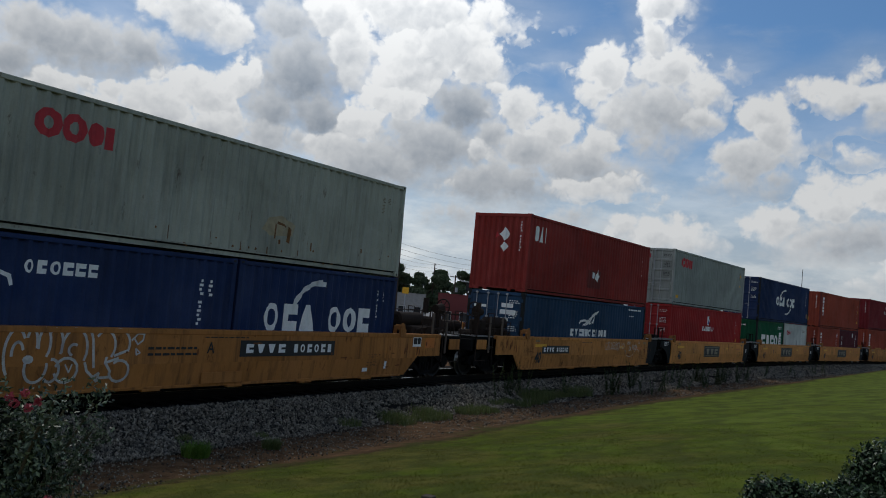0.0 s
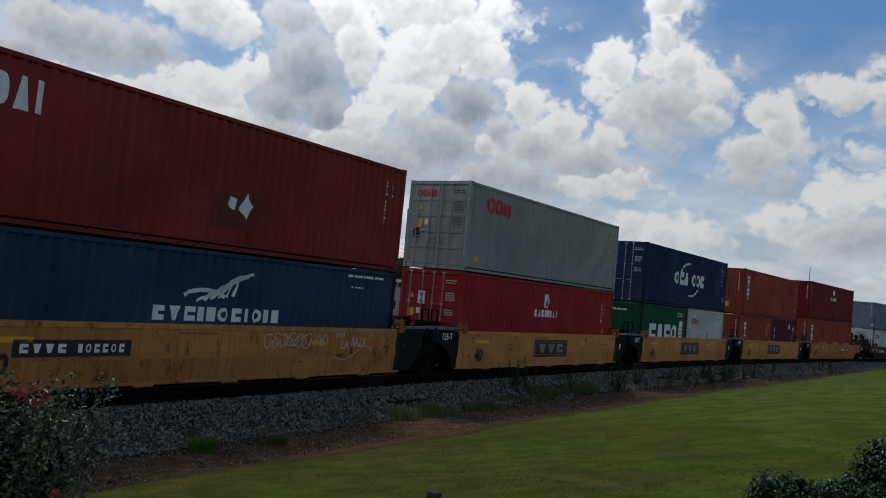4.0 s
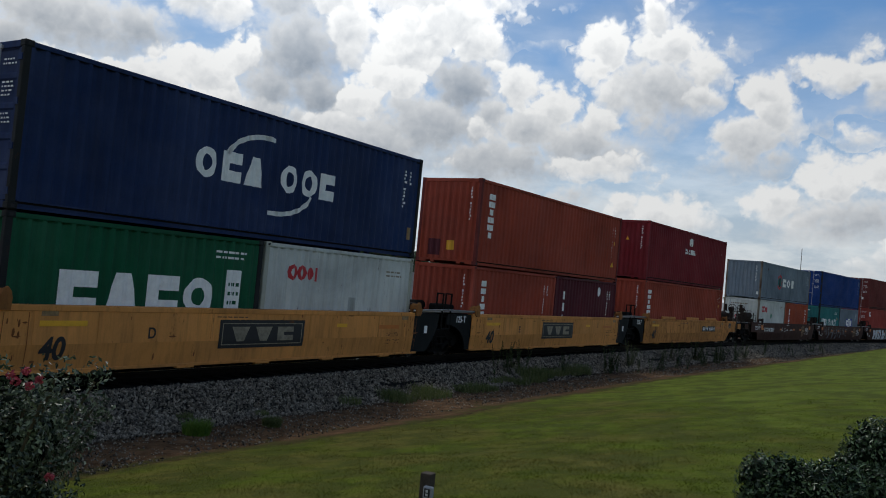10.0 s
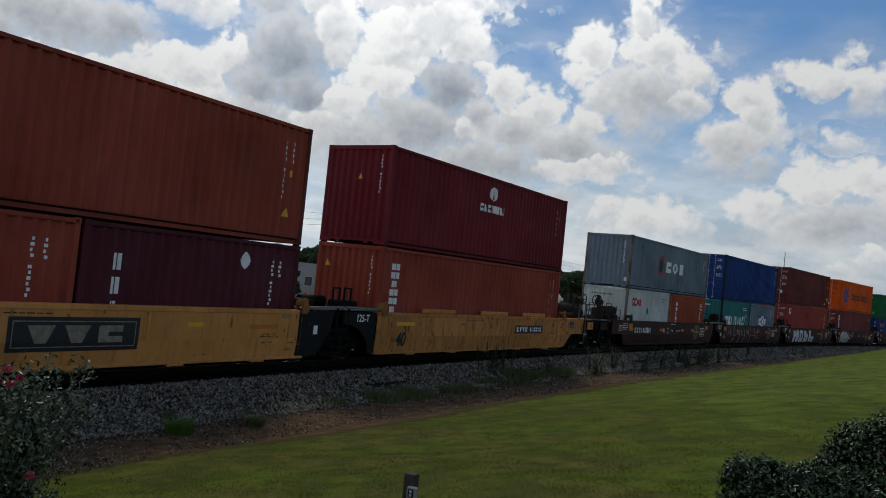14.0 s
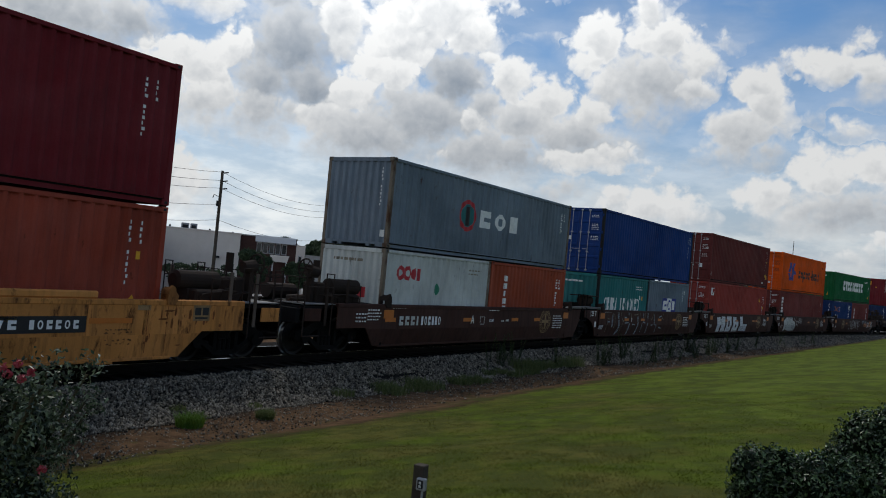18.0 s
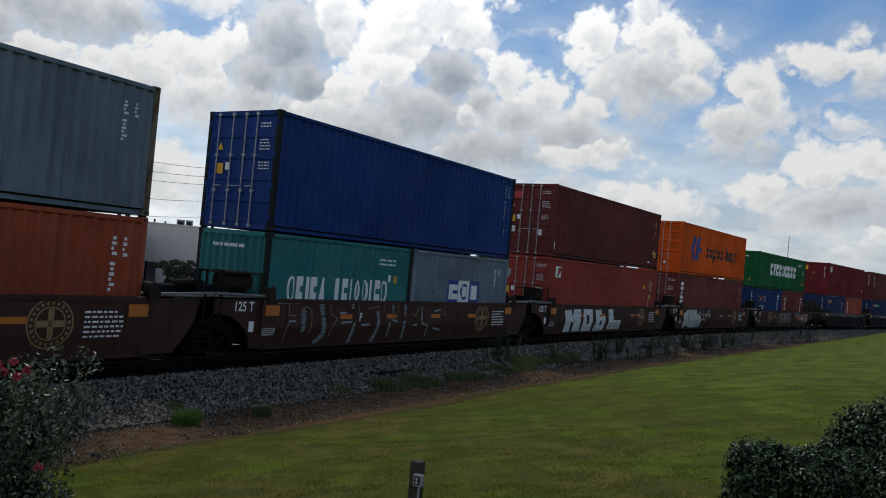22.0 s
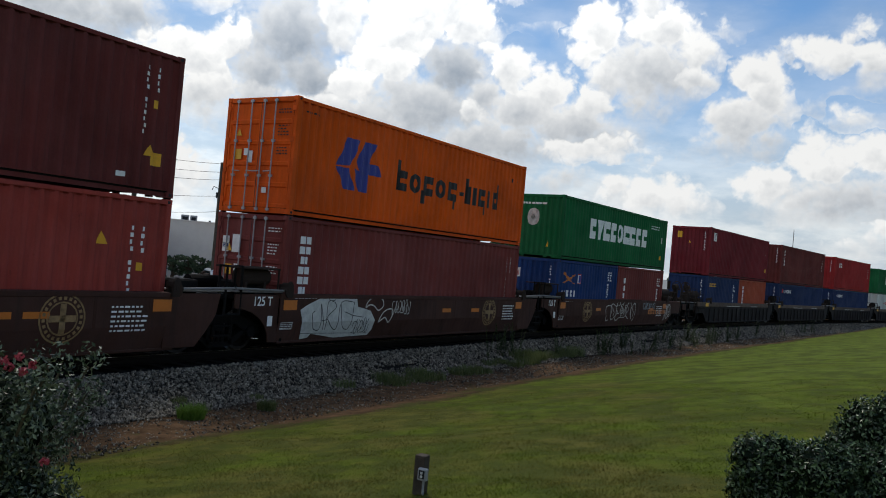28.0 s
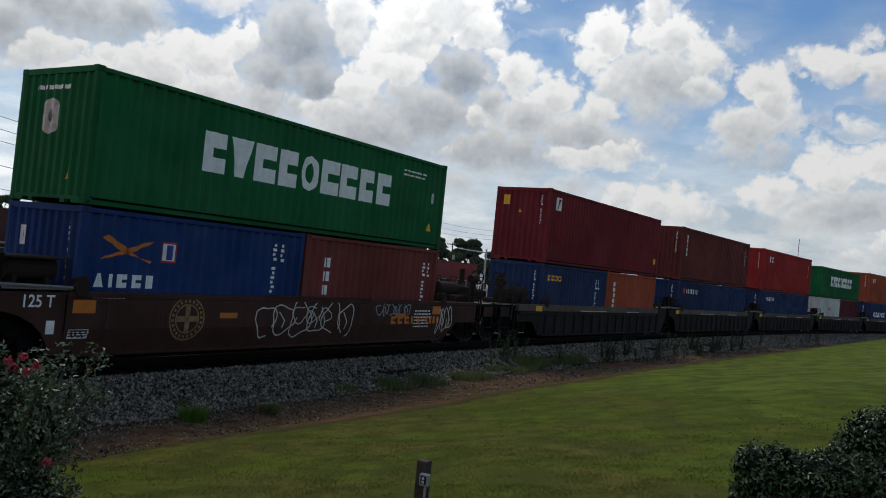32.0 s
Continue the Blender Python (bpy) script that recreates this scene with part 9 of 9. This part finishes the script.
def make_parked_car():
    """A pale sport-utility car parked nose to the tracks."""
    car = thing("parked_car", "white sport-utility car parked beyond the tracks", "car")
    car.matrix_basis = facing(-13.9, 58.0) @ pose(0, 0, 0, 0, 0, 14)
    side = [(-0.05, 0.35), (-0.12, 0.62), (0.0, 0.92), (1.25, 1.06), (1.95, 1.62), (4.1, 1.66), (4.55, 1.10), (4.62, 0.40), (4.4, 0.30), (0.2, 0.30)]
    bm = bmesh.new()
    lo = [bm.verts.new((-0.92, y, z)) for y, z in side]
    hi = [bm.verts.new((0.92, y, z)) for y, z in side]
    for i, (y, z) in enumerate(side):
        if z > 1.2:
            lo[i].co.x, hi[i].co.x = -0.74, 0.74
    k = len(side)
    bm.faces.new(lo)
    bm.faces.new(hi[::-1])
    for i in range(k):
        bm.faces.new((lo[i], lo[(i + 1) % k], hi[(i + 1) % k], hi[i]))
    bmesh.ops.recalc_face_normals(bm, faces=bm.faces[:])
    bmesh.ops.bevel(bm, geom=bm.edges[:], offset=0.05, segments=2, affect="EDGES")
    body = part("body", bm, M["car_white"], car)
    bm = bmesh.new()
    bm.faces.new([bm.verts.new(p) for p in ((-0.76, 1.30, 1.12), (0.76, 1.30, 1.12), (0.68, 1.86, 1.57), (-0.68, 1.86, 1.57))])
    bmesh.ops.solidify(bm, geom=bm.faces[:], thickness=0.03)
    part("windscreen", bm, M["glass"], car)
    for sx in (-1, 1):
        part("headlight", boxes((min(sx * 0.58, sx * 0.88), -0.10, 0.66, max(sx * 0.58, sx * 0.88), -0.02, 0.80), bevel=0.02), M["chrome"], car)
        for y in (0.85, 3.65):
            part("wheel", rod(bmesh.new(), (sx * 0.72, y, 0.34), (sx * 0.95, y, 0.34), 0.34, 18), M["seal"], car)
        part("side_window", boxes((min(sx * 0.80, sx * 0.845), 2.0, 1.14, max(sx * 0.80, sx * 0.845), 3.9, 1.50), bevel=0.02), M["glass"], car)
    part("grille", boxes((-0.5, -0.115, 0.55, 0.5, -0.06, 0.74), bevel=0.02), M["seal"], car)
    part("bumper", boxes((-0.90, -0.16, 0.36, 0.90, 0.0, 0.52), bevel=0.04), M["car_white"], car)


make_buildings()
make_parked_car()
make_lines()
make_trees()


# ---- what moves: the train rolls by, its wheels turning ----
def motions():
    stops = [float(t) for t in range(0, 33)]
    for ob, s0, m in ROLLING:
        walk(ob, [(t, line_pose(s0 - travelled(t)) @ m) for t in stops])
    beats = [0.1 * k for k in range(321)]
    turns = [-math.degrees((travelled(t) - travelled(0.0)) / WHEEL_R) for t in beats]
    for w, x in WHEELS:
        walk(w, [(t, pose(x, 0, WHEEL_R, 0, a, 0)) for t, a in zip(beats, turns)])


motions()
